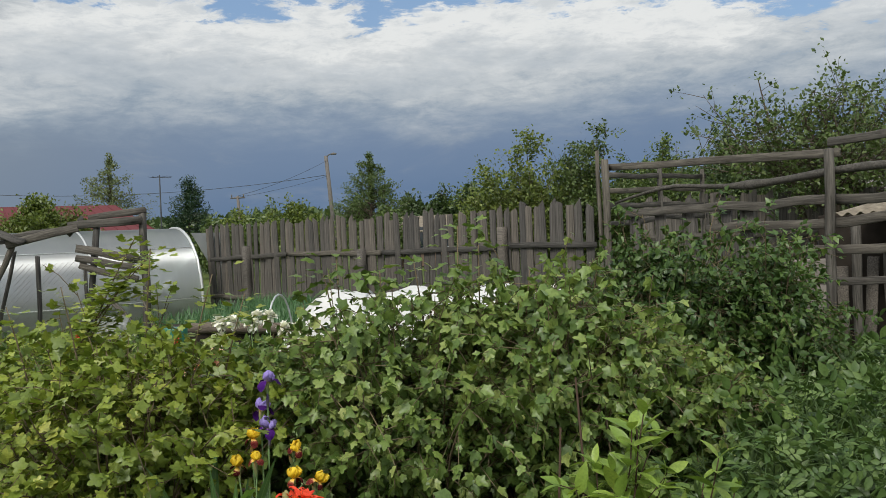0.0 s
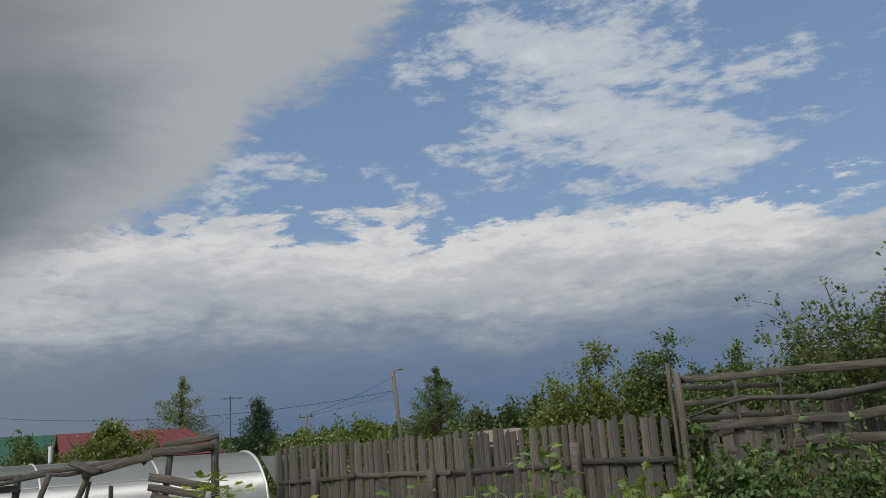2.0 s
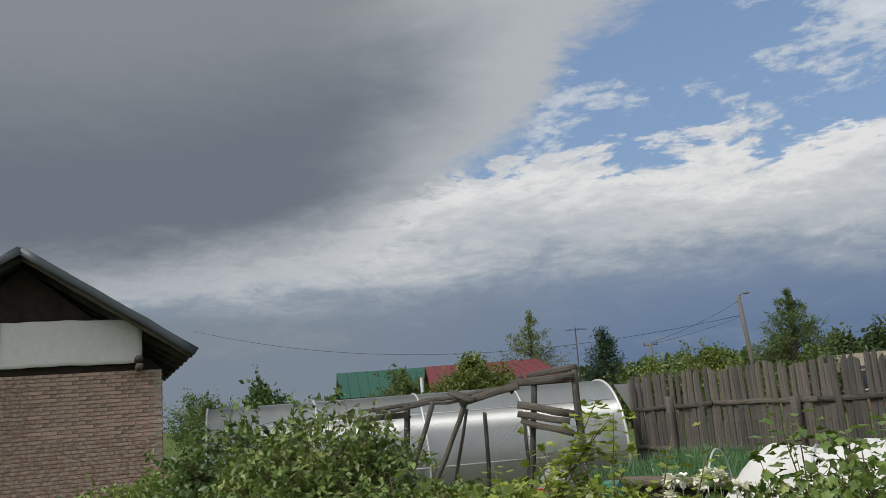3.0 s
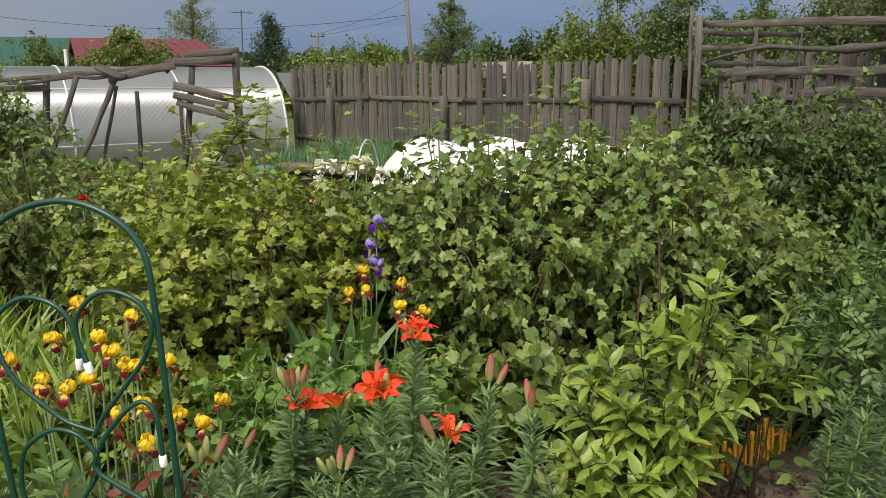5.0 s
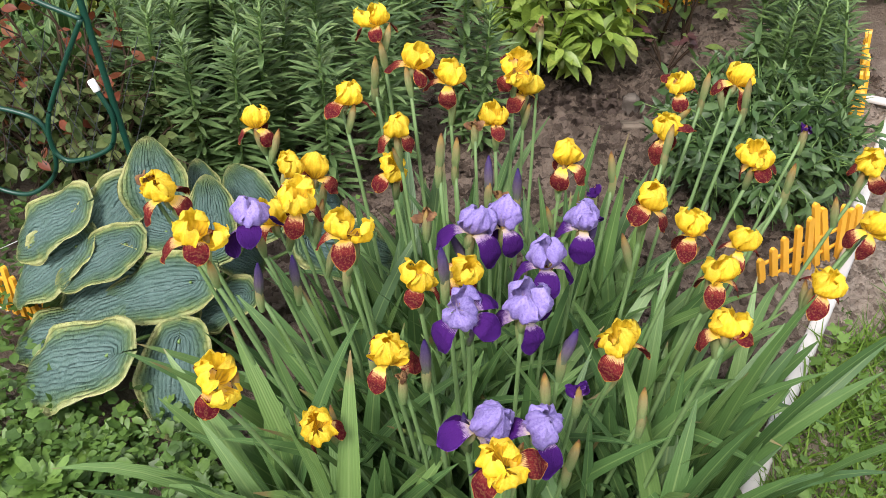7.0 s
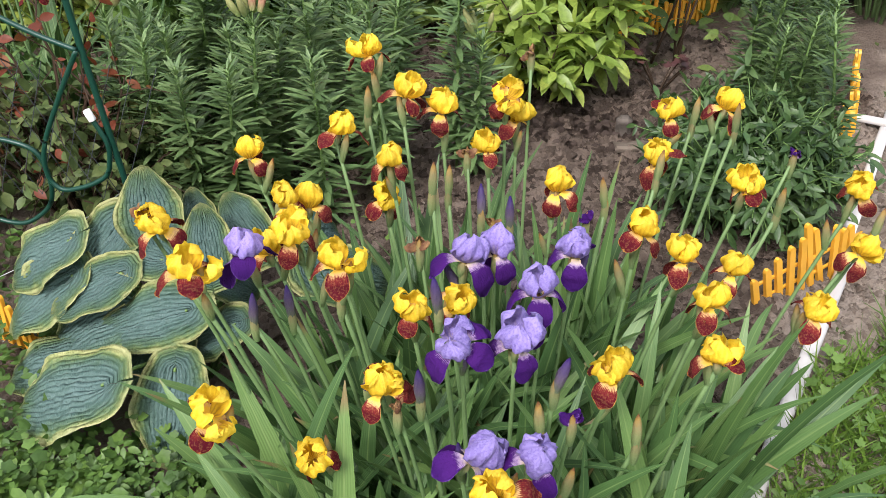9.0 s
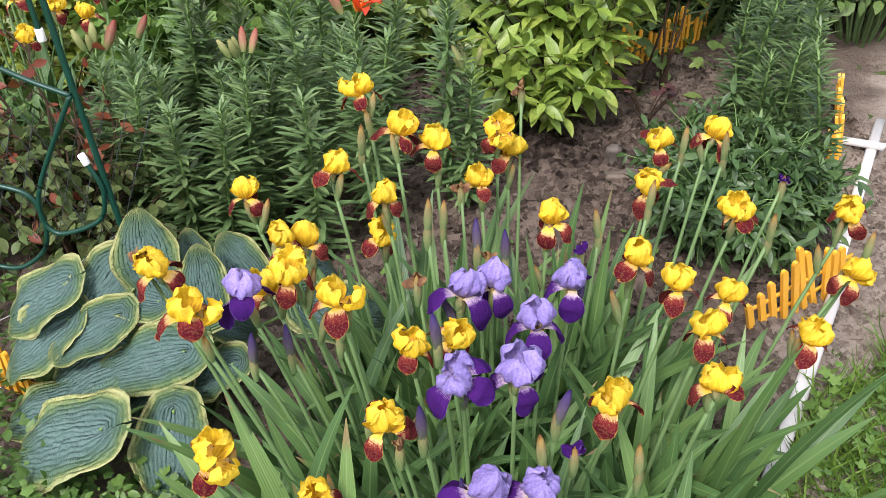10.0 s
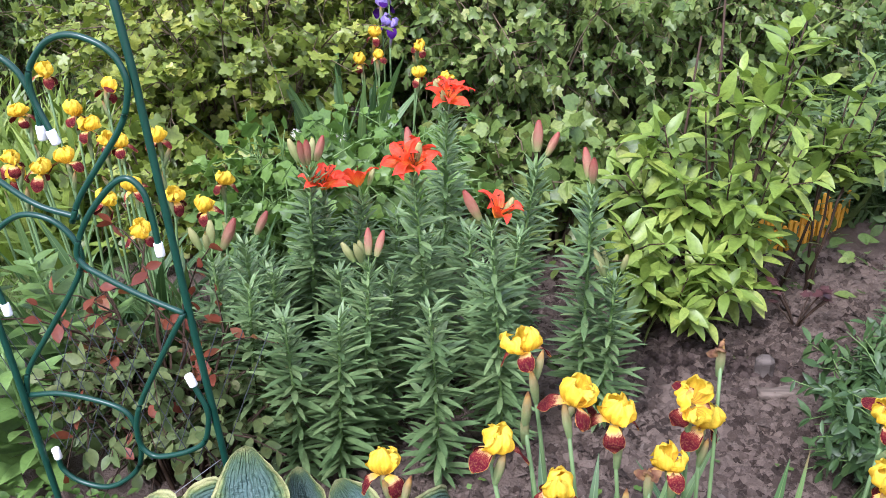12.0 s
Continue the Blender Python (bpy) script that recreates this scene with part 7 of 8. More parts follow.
FLOWERING = [((-0.414, 2.35, 0.876), 2, 0, 3), ((-0.443, 2.05, 0.79), 3, 1, 1), ((-0.628, 2.19, 0.66), 1, 0, 1), ((-0.717, 2.03, 0.785), 0, 3, 2), ((-0.70, 2.08, 0.70), 2, 0, 0), ((-0.514, 1.85, 0.61), 0, 2, 3), ((-0.218, 1.91, 0.715), 1, 2, 1),
             ((-0.153, 2.3, 0.74), 0, 2, 1), ((0.009, 2.1, 0.748), 0, 2, 0), ((-0.901, 1.8, 0.63), 0, 1, 4), ((-0.859, 1.9, 0.63), 0, 1, 1), ((0.081, 2.1, 0.50), 0, 0, 4)]
for k, (q, nf, nr, ng) in enumerate(FLOWERING):
    lily(q, 740 + k, nf, nr, ng, "leafy lily stem with open orange-red flowers" if nf else "leafy lily stem carrying closed buds")
LEAFY = [(-0.786, 1.75, 0.55), (-0.48, 1.95, 0.52), (-0.753, 2.1, 0.56), (-0.794, 1.9, 0.51), (-0.317, 2.15, 0.55), (-0.183, 2.2, 0.52), (-0.444, 2.2, 0.5), (-0.563, 1.75, 0.48), (-0.685, 1.7, 0.50), (-0.35, 1.8, 0.50), (-0.62, 1.92, 0.52), (-0.26, 2.02, 0.5),
         (-0.86, 2.0, 0.5), (-0.56, 2.3, 0.52)]
for k, q in enumerate(LEAFY):
    lily(q, 770 + k, 0, 0, 0, "leafy lily stem without flowers")
RIGHT = [(0.93, 2.5, 0.58), (1.0, 2.4, 0.66), (1.04, 2.1, 0.56), (0.9, 2.0, 0.38), (1.04, 2.25, 0.52), (1.05, 2.55, 0.66), (1.12, 2.45, 0.66), (0.95, 2.2, 0.5), (1.16, 2.75, 0.72), (1.1, 2.3, 0.55), (1.24, 2.85, 0.70), (1.04, 2.75, 0.6)]
for k, q in enumerate(RIGHT):
    lily(q, 800 + k, 0, 0, 0, "fresh green leafy lily stem beside the path", "lilies by the path", "lilyleaf2", size=0.085)

# ---- hosta ----


def hosta_leaf(seed):
    """A broad heart-shaped leaf, deeply ribbed and puckered, with a waved margin and a drooping tip."""
    r = np.random.RandomState(seed)
    ph = r.rand(4) * 6.28
    bend, cup, side = r.uniform(0.10, 0.65), r.uniform(-0.010, 0.022), r.uniform(-0.022, 0.022)

    def fn(s, u):
        w = 0.100 * (1.75 * max(0.0, s) ** 0.36 * max(0.0, 1 - s) ** 0.62 if s < 1 else 0.0) + 0.0015
        x = u * w
        y = 0.225 * s - 0.052 * abs(u) ** 1.5 * max(0.0, 1 - s / 0.34)
        vein = u * 8.5 * math.pi
        arch = math.sin(math.pi * min(1, s * 0.92 + 0.06))
        rib = 0.0058 * abs(math.sin(vein)) ** 0.8 * arch * (1 - 0.45 * abs(u))
        pucker = 0.0075 * noise.noise(Vector((x * 120 + 4 * s, y * 85, seed))) * (1 - 0.5 * abs(u)) + 0.010 * noise.noise(Vector((x * 22, y * 22, seed + 5)))
        wave = 0.020 * math.sin(s * 9 + ph[0] + (2.4 if u > 0 else 0)) * abs(u) ** 2.4 * arch
        z = cup * abs(u) ** 1.4 * arch - bend * 0.20 * max(0.0, s - 0.25) ** 1.8 + rib + pucker + wave - 0.010 * math.exp(-(u / 0.07) ** 2) * (1 - s)
        e = max(abs(u), (s - 0.40) / 0.60 if s > 0.40 else 0)
        return (x + side * s * s, y, z), e
    return surface(fn, 34, 61)


HOSTA = [with_attr("leaf", hosta_leaf(k), "hosta") for k in range(7)]
# each leaf: where its stalk joins, its tip, its width
HOSTA_UPRIGHT = [((-0.557, 1.20, 0.31), (-0.595, 1.245, 0.475), 0.150), ((-0.399, 1.10, 0.335), (-0.424, 1.17, 0.452), 0.105), ((-0.325, 1.20, 0.33), (-0.422, 1.265, 0.418), 0.118), ((-0.475, 1.27, 0.31), (-0.513, 1.30, 0.396), 0.085)]
HOSTA_SPREAD = [((-0.757, 1.202, 0.31), (-0.966, 1.165, 0.19), 0.145), ((-0.741, 1.157, 0.25), (-0.934, 1.075, 0.12), 0.15), ((-0.658, 1.261, 0.33), (-0.737, 1.141, 0.235), 0.125), ((-0.525, 1.156, 0.30), (-0.692, 1.22, 0.265), 0.10),
                ((-0.612, 1.138, 0.28), (-0.785, 1.069, 0.20), 0.105), ((-0.425, 1.058, 0.255), (-0.690, 1.050, 0.17), 0.125), ((-0.595, 1.09, 0.20), (-0.835, 1.044, 0.10), 0.16), ((-0.545, 0.880, 0.195), (-0.815, 0.862, 0.10), 0.172),
                ((-0.456, 0.974, 0.175), (-0.428, 0.798, 0.055), 0.128), ((-0.350, 1.089, 0.20), (-0.480, 1.035, 0.14), 0.095)]
HOSTA_RIGHT = [((-0.483, 1.067, 0.16), (-0.610, 0.975, 0.09), 0.12), ((-0.247, 1.238, 0.25), (-0.045, 1.325, 0.13), 0.13), ((-0.415, 1.164, 0.26), (-0.33, 1.193, 0.19), 0.09), ((-0.264, 1.34, 0.27), (-0.19, 1.47, 0.20), 0.095),
               ((-0.70, 1.03, 0.12), (-0.90, 0.98, 0.06), 0.13)]


def hosta():
    c = np.array([-0.52, 1.15, 0.0])
    h = root("hosta", "large blue-green hosta with cream-edged ribbed leaves", "hosta", at=tuple(c))
    r = np.random.RandomState(9)
    for k, (a, b, wide) in enumerate(HOSTA_UPRIGHT + HOSTA_SPREAD + HOSTA_RIGHT):
        a, b = np.array(a) - c, np.array(b) - c
        if k >= len(HOSTA_UPRIGHT):
            a, b = a + (b - a) * 0.13, a + (b - a) * 1.02
        ln = float(np.linalg.norm(b - a))
        D = (b - a) / ln
        N = np.array([0.0, -1.0, 0.45]) if k < len(HOSTA_UPRIGHT) else np.array([D[0] * 0.2 + r.normal(0, 0.15), -0.42 + r.normal(0, 0.12), 1.0])
        X = unit(np.cross(D, N))
        Z = np.cross(X, D)
        o = a - D * 0.02
        m = Matrix(((X[0], D[0], Z[0], o[0]), (X[1], D[1], Z[1], o[1]), (X[2], D[2], Z[2], o[2]), (0, 0, 0, 1))) @ Matrix.Diagonal((wide * (1.05 if k < 4 else 1.25) / 0.184, (ln + 0.02) / 0.225, (wide / 0.184 + ln / 0.225) / 2, 1))
        put("leaf", HOSTA[k % 7], h, m)
        b0 = np.array([r.normal(0, 0.03), r.normal(0, 0.03), -0.01])
        mid = b0 * 0.3 + o * 0.7 + np.array([0, 0, 0.05])
        fast("petiole", *tube(curve3(b0[None], mid[None], (o + D * 0.012)[None], 6)[0], (0.006, 0.0055, 0.005, 0.0045, 0.004, 0.003), 6), "greenstem", h)


hosta()

# ---- trellis of green tube ----


def smooth(pts, n=12):
    """A Catmull-Rom curve through pts."""
    p = np.array(pts, float)
    p = np.concatenate([2 * p[:1] - p[1:2], p, 2 * p[-1:] - p[-2:-1]])
    out = []
    for i in range(1, len(p) - 2):
        for t in np.linspace(0, 1, n, endpoint=False):
            out.append(0.5 * ((2 * p[i]) + (-p[i - 1] + p[i + 1]) * t + (2 * p[i - 1] - 5 * p[i] + 4 * p[i + 1] - p[i + 2]) * t ** 2 + (-p[i - 1] + 3 * p[i] - 3 * p[i + 1] + p[i + 2]) * t ** 3))
    out.append(p[-2])
    return np.array(out)


def trellis():
    t = root("garden_trellis", "arched trellis of dark green plastic tube with white end caps", "trellis", at=(0, 1.42, 0))
    lay = lambda pts, y=0.0: [(x, y, z) for x, z in pts]
    arch = [(-1.175, -0.05), (-1.195, 0.30), (-1.215, 0.6), (-1.245, 0.9), (-1.268, 1.14), (-1.24, 1.296), (-1.145, 1.385), (-1.011, 1.42), (-0.89, 1.39), (-0.812, 1.316), (-0.79, 1.19), (-0.777, 1.0), (-0.757, 0.667), (-0.733, 0.33), (-0.71, -0.05)]
    fast("arch", *tube(smooth(lay(arch)), 0.0078, 10), "tubegreen", t)
    scrolls = [
        [(-0.968, 1.03), (-0.990, 1.10), (-0.985, 1.15), (-0.94, 1.20), (-0.883, 1.214), (-0.82, 1.19), (-0.795, 1.146), (-0.80, 1.10), (-0.83, 1.041), (-0.934, 0.912), (-0.968, 0.851)],
        [(-1.008, 1.03), (-1.008, 1.08), (-1.03, 1.14), (-1.08, 1.175), (-1.15, 1.18), (-1.215, 1.14), (-1.235, 1.07), (-1.20, 0.98), (-1.12, 0.913), (-1.054, 0.872), (-0.968, 0.851)],
        [(-0.79, 0.812), (-0.794, 0.88), (-0.803, 0.926), (-0.83, 0.95), (-0.871, 0.93), (-0.935, 0.86), (-0.972, 0.79), (-0.965, 0.76), (-0.935, 0.741), (-0.85, 0.70), (-0.762, 0.667)],
        [(-1.195, 0.628), (-1.205, 0.70), (-1.19, 0.78), (-1.144, 0.826), (-1.09, 0.85), (-1.03, 0.84), (-0.99, 0.80), (-0.985, 0.75), (-1.025, 0.682), (-1.10, 0.58), (-1.18, 0.47), (-1.203, 0.40)],
        [(-0.77, 0.50), (-0.748, 0.44), (-0.749, 0.40), (-0.765, 0.35), (-0.799, 0.322), (-0.85, 0.30), (-0.899, 0.293), (-0.925, 0.33), (-0.91, 0.413), (-0.84, 0.54), (-0.762, 0.667)],
        [(-1.203, 0.40), (-1.10, 0.415), (-0.969, 0.391), (-0.941, 0.326), (-0.95, 0.25), (-0.985, 0.20), (-1.05, 0.16), (-1.12, 0.165), (-1.16, 0.195), (-1.165, 0.235)],
    ]
    for k, s in enumerate(scrolls):
        o = fast("scroll", *tube(smooth(lay(s, 0.012 if k % 2 else -0.012)), 0.0062, 8), "tubegreen", t)
        a, b = (s[0], s[1]) if k < 5 else (s[-1], s[-2])
        d = unit(np.array([a[0] - b[0], 0, a[1] - b[1]]))
        p = np.array([a[0], 0.012 if k % 2 else -0.012, a[1]])
        fast("end_cap", *tube([p - d * 0.008, p - d * 0.006, p + d * 0.018, p + d * 0.021], (0.0085, 0.0095, 0.0095, 0.0075), 10), "cap", o, "white plastic cap")
    # thin net tied across the lower half
    segs = []
    for i in range(9):
        for s in (1, -1):
            x = -1.2 + i * 0.055
            segs.append([(x, 0.02, 0.25), (x + s * 0.16, 0.02, 0.62)])
    v, f = tubes(np.array(segs), np.full(len(segs), 0.0011), np.full(len(segs), 0.0011), 3)
    fast("net", v, f, "blackwire", t)
    fast("string", *tube([(-0.735, 0.0, 0.30), (-0.95, -0.2, 0.18), (-1.2, -0.35, 0.10)], 0.0012, 4), "wire", t, "thin wire")


trellis()

# ---- small plastic fences ----


def plastic_fence(a, b, n, heights, label, lean=0.0, tilt=0.0):
    a, b = np.array(a, float), np.array(b, float)
    d = unit(b - a)
    fc = root("edging_fence", label, "edging fence", "yellow edging fences", at=(a[0], a[1], 0), rz=math.degrees(math.atan2(d[1], d[0])))
    fc.matrix_basis = fc.matrix_basis @ Matrix.Rotation(radians(tilt), 4, "X")
    ln = float(np.linalg.norm(b - a))
    w = ln / n * 0.50
    rr = np.random.RandomState(n)
    for k in range(n):
        h = heights[k % len(heights)]
        x = ln * (k + 0.5) / n
        prof = [(-w / 2, -0.03), (w / 2, -0.03), (w / 2, h - w * 0.5), (w * 0.30, h - w * 0.12), (0, h), (-w * 0.30, h - w * 0.12), (-w / 2, h - w * 0.5)]
        v = [(px + lean * pz, s * 0.005, pz) for s in (-1, 1) for px, pz in prof]
        f = [tuple(range(6, -1, -1)), tuple(range(7, 14))] + [(i, (i + 1) % 7, 7 + (i + 1) % 7, 7 + i) for i in range(7)]
        o = fast("picket", v, f, "yellowplastic", fc, smooth=False)
        o.matrix_basis = pose(x, rr.normal(0, 0.002), 0, rr.normal(0, 2), rr.normal(0, 1.5), 0)
    for z in (0.035, 0.095):
        o = fast("rail", *board(ln, 0.006, 0.011, 6, 0.001, 3), "yellowplastic", fc, smooth=False)
        o.matrix_basis = pose(0, 0.007, z)
    return fc


plastic_fence((0.845, 1.505), (1.165, 1.775), 10, (0.13, 0.15, 0.165, 0.185, 0.205, 0.225, 0.20, 0.185, 0.165, 0.15), "low yellow plastic picket edging stuck in the soil", -0.38)
plastic_fence((1.205, 2.10), (1.30, 2.40), 8, (0.20, 0.23, 0.25, 0.25, 0.23, 0.20), "yellow plastic picket edging leaning along the white board", tilt=-12)
plastic_fence((1.32, 2.45), (1.45, 2.95), 11, (0.15, 0.17, 0.2, 0.17, 0.15), "yellow plastic picket edging farther along the path", tilt=-9)
plastic_fence((0.53, 3.23), (0.77, 3.36), 9, (0.12, 0.14, 0.16, 0.18, 0.2, 0.18, 0.16), "orange-yellow plastic picket edging under the daylilies")
plastic_fence((0.77, 3.38), (1.05, 3.68), 10, (0.12, 0.14, 0.16, 0.18, 0.2, 0.18, 0.16), "orange-yellow plastic picket edging beside the path")
plastic_fence((-1.05, 1.18), (-0.86, 1.12), 7, (0.10, 0.12, 0.14, 0.12), "yellow plastic picket edging half hidden by hosta leaves")
o = beam("white_board", (0.69, 0.77, 0.012), (1.155, 1.795, 0.014), 0.036, 0.03, None, "whiteboard", rough=0.002)
tagged(o, "narrow white painted board lying along the bed", "board")
o = beam("white_board", (1.16, 1.86, 0.012), (1.56, 2.80, 0.014), 0.036, 0.03, None, "whiteboard", rough=0.002)
tagged(o, "narrow white painted board continuing along the bed", "board")
o = beam("white_stick", (1.33, 2.62, 0.03), (1.50, 2.55, 0.035), 0.03, 0.02, None, "whiteboard", rough=0.002)
tagged(o, "short white painted stick across the board", "stick")

# ---- plants round the path ----


def weigela(label, at, tips, seed, size=0.095, twigs=5, low=0.35):
    """Dark stems to the given tips, side twigs, and pairs of pointed leaves with a rosette at each end."""
    r = np.random.RandomState(seed)
    b = root("weigela_shrub", label, "shrub", at=(at[0], at[1], 0))
    wood, P, D, N, S = [], [], [], [], []

    def leaves(p0, p1, n, k):
        ax = unit(p1 - p0)
        side = unit(np.cross(ax, rnd_dirs(r, 1)[0]))
        for q in range(n):
            f = 0.25 + 0.75 * q / max(1, n - 1)
            c = math.cos(q * 1.57), math.sin(q * 1.57)
            w = unit(side * c[0] + np.cross(ax, side) * c[1])
            for sg in (-1, 1):
                d = unit(w * sg + ax * (0.25 + 0.9 * f * f) + r.normal(0, 0.15, 3))
                P.append(p0 + (p1 - p0) * f)
                D.append(d)
                N.append(np.array([0, 0, 1.0]) + r.normal(0, 0.25, 3))
                S.append(size * k * r.uniform(0.75, 1.1) * (1.0 - 0.3 * f * f))
    for x, y, z in tips:
        top = np.array([x - at[0], y - at[1], z])
        base = np.array([r.normal(0, 0.03), r.normal(0, 0.03), -0.01])
        mid = base * 0.6 + top * 0.4 + np.array([r.normal(0, 0.02), r.normal(0, 0.02), z * 0.12])
        line = curve3(base[None], mid[None], top[None], 9)[0] + r.normal(0, 0.004, (9, 3))
        wood.append(tube(line, np.linspace(0.0065, 0.0022, 9), 5))
        leaves(line[-3], line[-1], 4, 1.0)
        for q in range(twigs):
            f = r.uniform(low, 0.9)
            k = int(f * 8)
            p0 = line[k]
            d = unit(r.normal(0, 1, 3) * (1, 1, 0.25) + np.array([0, 0, 0.55]))
            p1 = p0 + d * r.uniform(0.08, 0.20) * (0.5 + 0.7 * z)
            wood.append(tube([p0, (p0 + p1) / 2 + (0, 0, 0.012), p1], (0.003, 0.0025, 0.0018), 4))
            leaves(p0, p1, 4, 0.95)
    fast("branch", *join(wood), "redtwig", b)
    fast("foliage", *scatter(POINTED, P, D, N, S), "shrub", b)
    return b


weigela("fresh yellow-green shrub with pointed oval leaves", (0.42, 2.84), [(0.56, 2.85, 0.95), (0.45, 2.9, 0.80), (0.33, 2.8, 0.72), (0.20, 2.85, 0.66), (0.62, 2.75, 0.62), (0.42, 2.7, 0.55), (0.28, 2.72, 0.50), (0.10, 2.8, 0.5), (0.68, 2.95, 0.78), (0.5, 2.68, 0.42), (0.16, 2.95, 0.58), (0.60, 2.88, 1.0), (0.05, 2.9, 0.46)], 820, 0.135, 4)
weigela("small yellow-green shrub shoot with pointed leaves", (0.78, 3.05), [(0.86, 3.0, 0.82), (0.93, 3.1, 0.66), (0.74, 3.0, 0.62), (0.83, 3.15, 0.7)], 821, 0.125, 4, 0.55)
weigela("low yellow-green shrub over pine cones", (0.24, 2.66), [(0.24, 2.55, 0.36), (0.10, 2.6, 0.40), (0.36, 2.56, 0.34), (0.44, 2.5, 0.26), (0.16, 2.46, 0.28), (0.3, 2.42, 0.22), (0.02, 2.7, 0.34)], 822, 0.118, 4, 0.4)
bush("peony_bush", "low dense dark green peony mound by the path", "bush", (0.88, 1.98), 0.25, 0.27, 0.34, 64, PEONY, 0.056, "peonyleaf", 823, 10, 9, wood="greenstem", low=0.2, droop=0.25)
bush("rose_bush", "small rose bush with grey-green leaves behind the trellis", "rose bush", (-1.0, 1.66), 0.30, 0.18, 0.44, 38, OVAL, 0.043, "rose", 824, 8, 6, wood="redtwig", low=0.2)
bush("rose_bush", "young dark red rose shoots behind the trellis", "rose bush", (-1.0, 1.68), 0.26, 0.13, 0.66, 11, OVAL, 0.042, "rosered", 825, 4, 3, wood="redtwig", low=0.55, droop=0.1)
for k, (x, y, h) in enumerate(((-1.62, 1.75, 0.52), (-1.5, 1.6, 0.46), (-1.42, 1.8, 0.55), (-1.75, 1.95, 0.6), (-1.35, 1.55, 0.42), (-1.88, 1.7, 0.55), (-1.2, 1.78, 0.45), (-1.68, 1.5, 0.42), (-1.95, 2.1, 0.65))):
    lily((x, y, h), 840 + k, 0, 0, 0, "broad-leaved phlox stem behind the trellis", "phlox stems", "phlox", dense=60, size=0.14, shape=POINTED)
bush("mallow_plant", "fresh green plant with scalloped lobed leaves", "plant", (-0.96, 2.55), 0.34, 0.26, 0.72, 50, MALLOWS, 0.052, "mallow", 860, 7, 5, wood="greenstem", low=0.35, droop=0.1)
bush("mallow_plant", "fresh green lobed plant behind the lilies", "plant", (-0.70, 2.72), 0.30, 0.22, 0.70, 40, MALLOWS, 0.050, "mallow", 861, 7, 5, wood="greenstem", low=0.35, droop=0.1)
bush("undergrowth", "dark leafy undergrowth below the currants", "plant", (-0.2, 3.3), 0.55, 0.3, 0.55, 36, CURRANT, 0.075, "currant", 862, 8, 6, low=0.1)
bush("undergrowth", "dark leafy undergrowth below the gooseberries", "plant", (-1.6, 2.95), 0.45, 0.25, 0.6, 34, GOOSE, 0.06, "goose", 863, 8, 6, low=0.1)
bush("undergrowth", "dark leafy undergrowth beside the path", "plant", (0.45, 3.75), 0.4, 0.25, 0.55, 30, CURRANT, 0.07, "currant", 864, 8, 6, low=0.1)
pts = np.stack([1.0 + np.random.RandomState(1).normal(0, 0.18, 700), 3.92 + np.random.RandomState(2).normal(0, 0.12, 700), np.zeros(700)], -1)
blades("daylily_clump", "dense arching daylily leaves inside the yellow edging", "daylilies", pts, 0.22, 0.40, 0.8, "lilyleaf2", 870, STRAP2)
pts = np.stack([0.62 + np.random.RandomState(3).normal(0, 0.14, 300), 3.68 + np.random.RandomState(4).normal(0, 0.09, 300), np.zeros(300)], -1)
blades("daylily_clump", "dense daylily leaves by the shrub", "daylilies", pts, 0.25, 0.42, 0.9, "lilyleaf2", 871, STRAP2)
for k, (a, b) in enumerate((((0.43, 3.3, -0.02), (0.40, 3.3, 1.05)), ((0.26, 3.3, -0.02), (0.335, 3.3, 0.86)))):
    st = fast("plant_stake", *tube([a, tuple((np.array(a) + b) / 2 + (0.01, 0, 0)), b], (0.006, 0.0055, 0.004), 7), "redtwig")
    tagged(st, "thin brown wooden stake in the shrub", "stake")


def dark_plant():
    p = root("heuchera", "small dark purple plant with bare stems", "plant", at=(0.69, 2.72, 0))
    r = np.random.RandomState(4)
    for k in range(11):
        a = r.uniform(0, 6.28)
        q = np.array([math.cos(a) * 0.09, math.sin(a) * 0.07, r.uniform(0.10, 0.19)])
        fast("stem", *tube(curve3(np.zeros((1, 3)), (q * (0.4, 0.4, 0.6))[None], q[None], 5)[0], 0.0025, 4), "redtwig", p)
        fast("leaf", *scatter(GOOSE, [q] * 2, r.normal(size=(2, 3)) * (1, 1, 0.2), [(0, -0.3, 1)] * 2, [0.035, 0.03]), "heuchera", p)


dark_plant()


def lumps(name, label, cat, n, cx, cy, rx, ry, lo, hi, mat, seed, flat=0.7, group=""):
    r = np.random.RandomState(seed)
    kinds = []
    for k in range(4):
        bm = bmesh.new()
        bmesh.ops.create_icosphere(bm, subdivisions=2, radius=1.0)
        for q in bm.verts:
            q.co *= 1 + 0.35 * noise.noise(q.co * 1.7 + Vector((seed + k * 9, 0, 0))) + 0.25 * noise.noise(q.co * 5.5 + Vector((0, seed, k)))
            q.co.z *= flat
        me = bpy.data.meshes.new(name)
        bm.to_mesh(me)
        bm.free()
        me.materials.append(M[mat])
        kinds.append(me)
    for k in range(n):
        s = r.uniform(lo, hi)
        o = new(name, kinds[r.randint(4)])
        x, y = cx + r.normal(0, rx), cy + r.normal(0, ry)
        o.matrix_basis = pose(x, y, soil_z(x, y) + s * flat * 0.45, r.normal(0, 15), r.normal(0, 15), r.uniform(0, 360)) @ Matrix.Diagonal((s, s * r.uniform(0.7, 1.0), s, 1))
        tagged(o, label, cat, group)




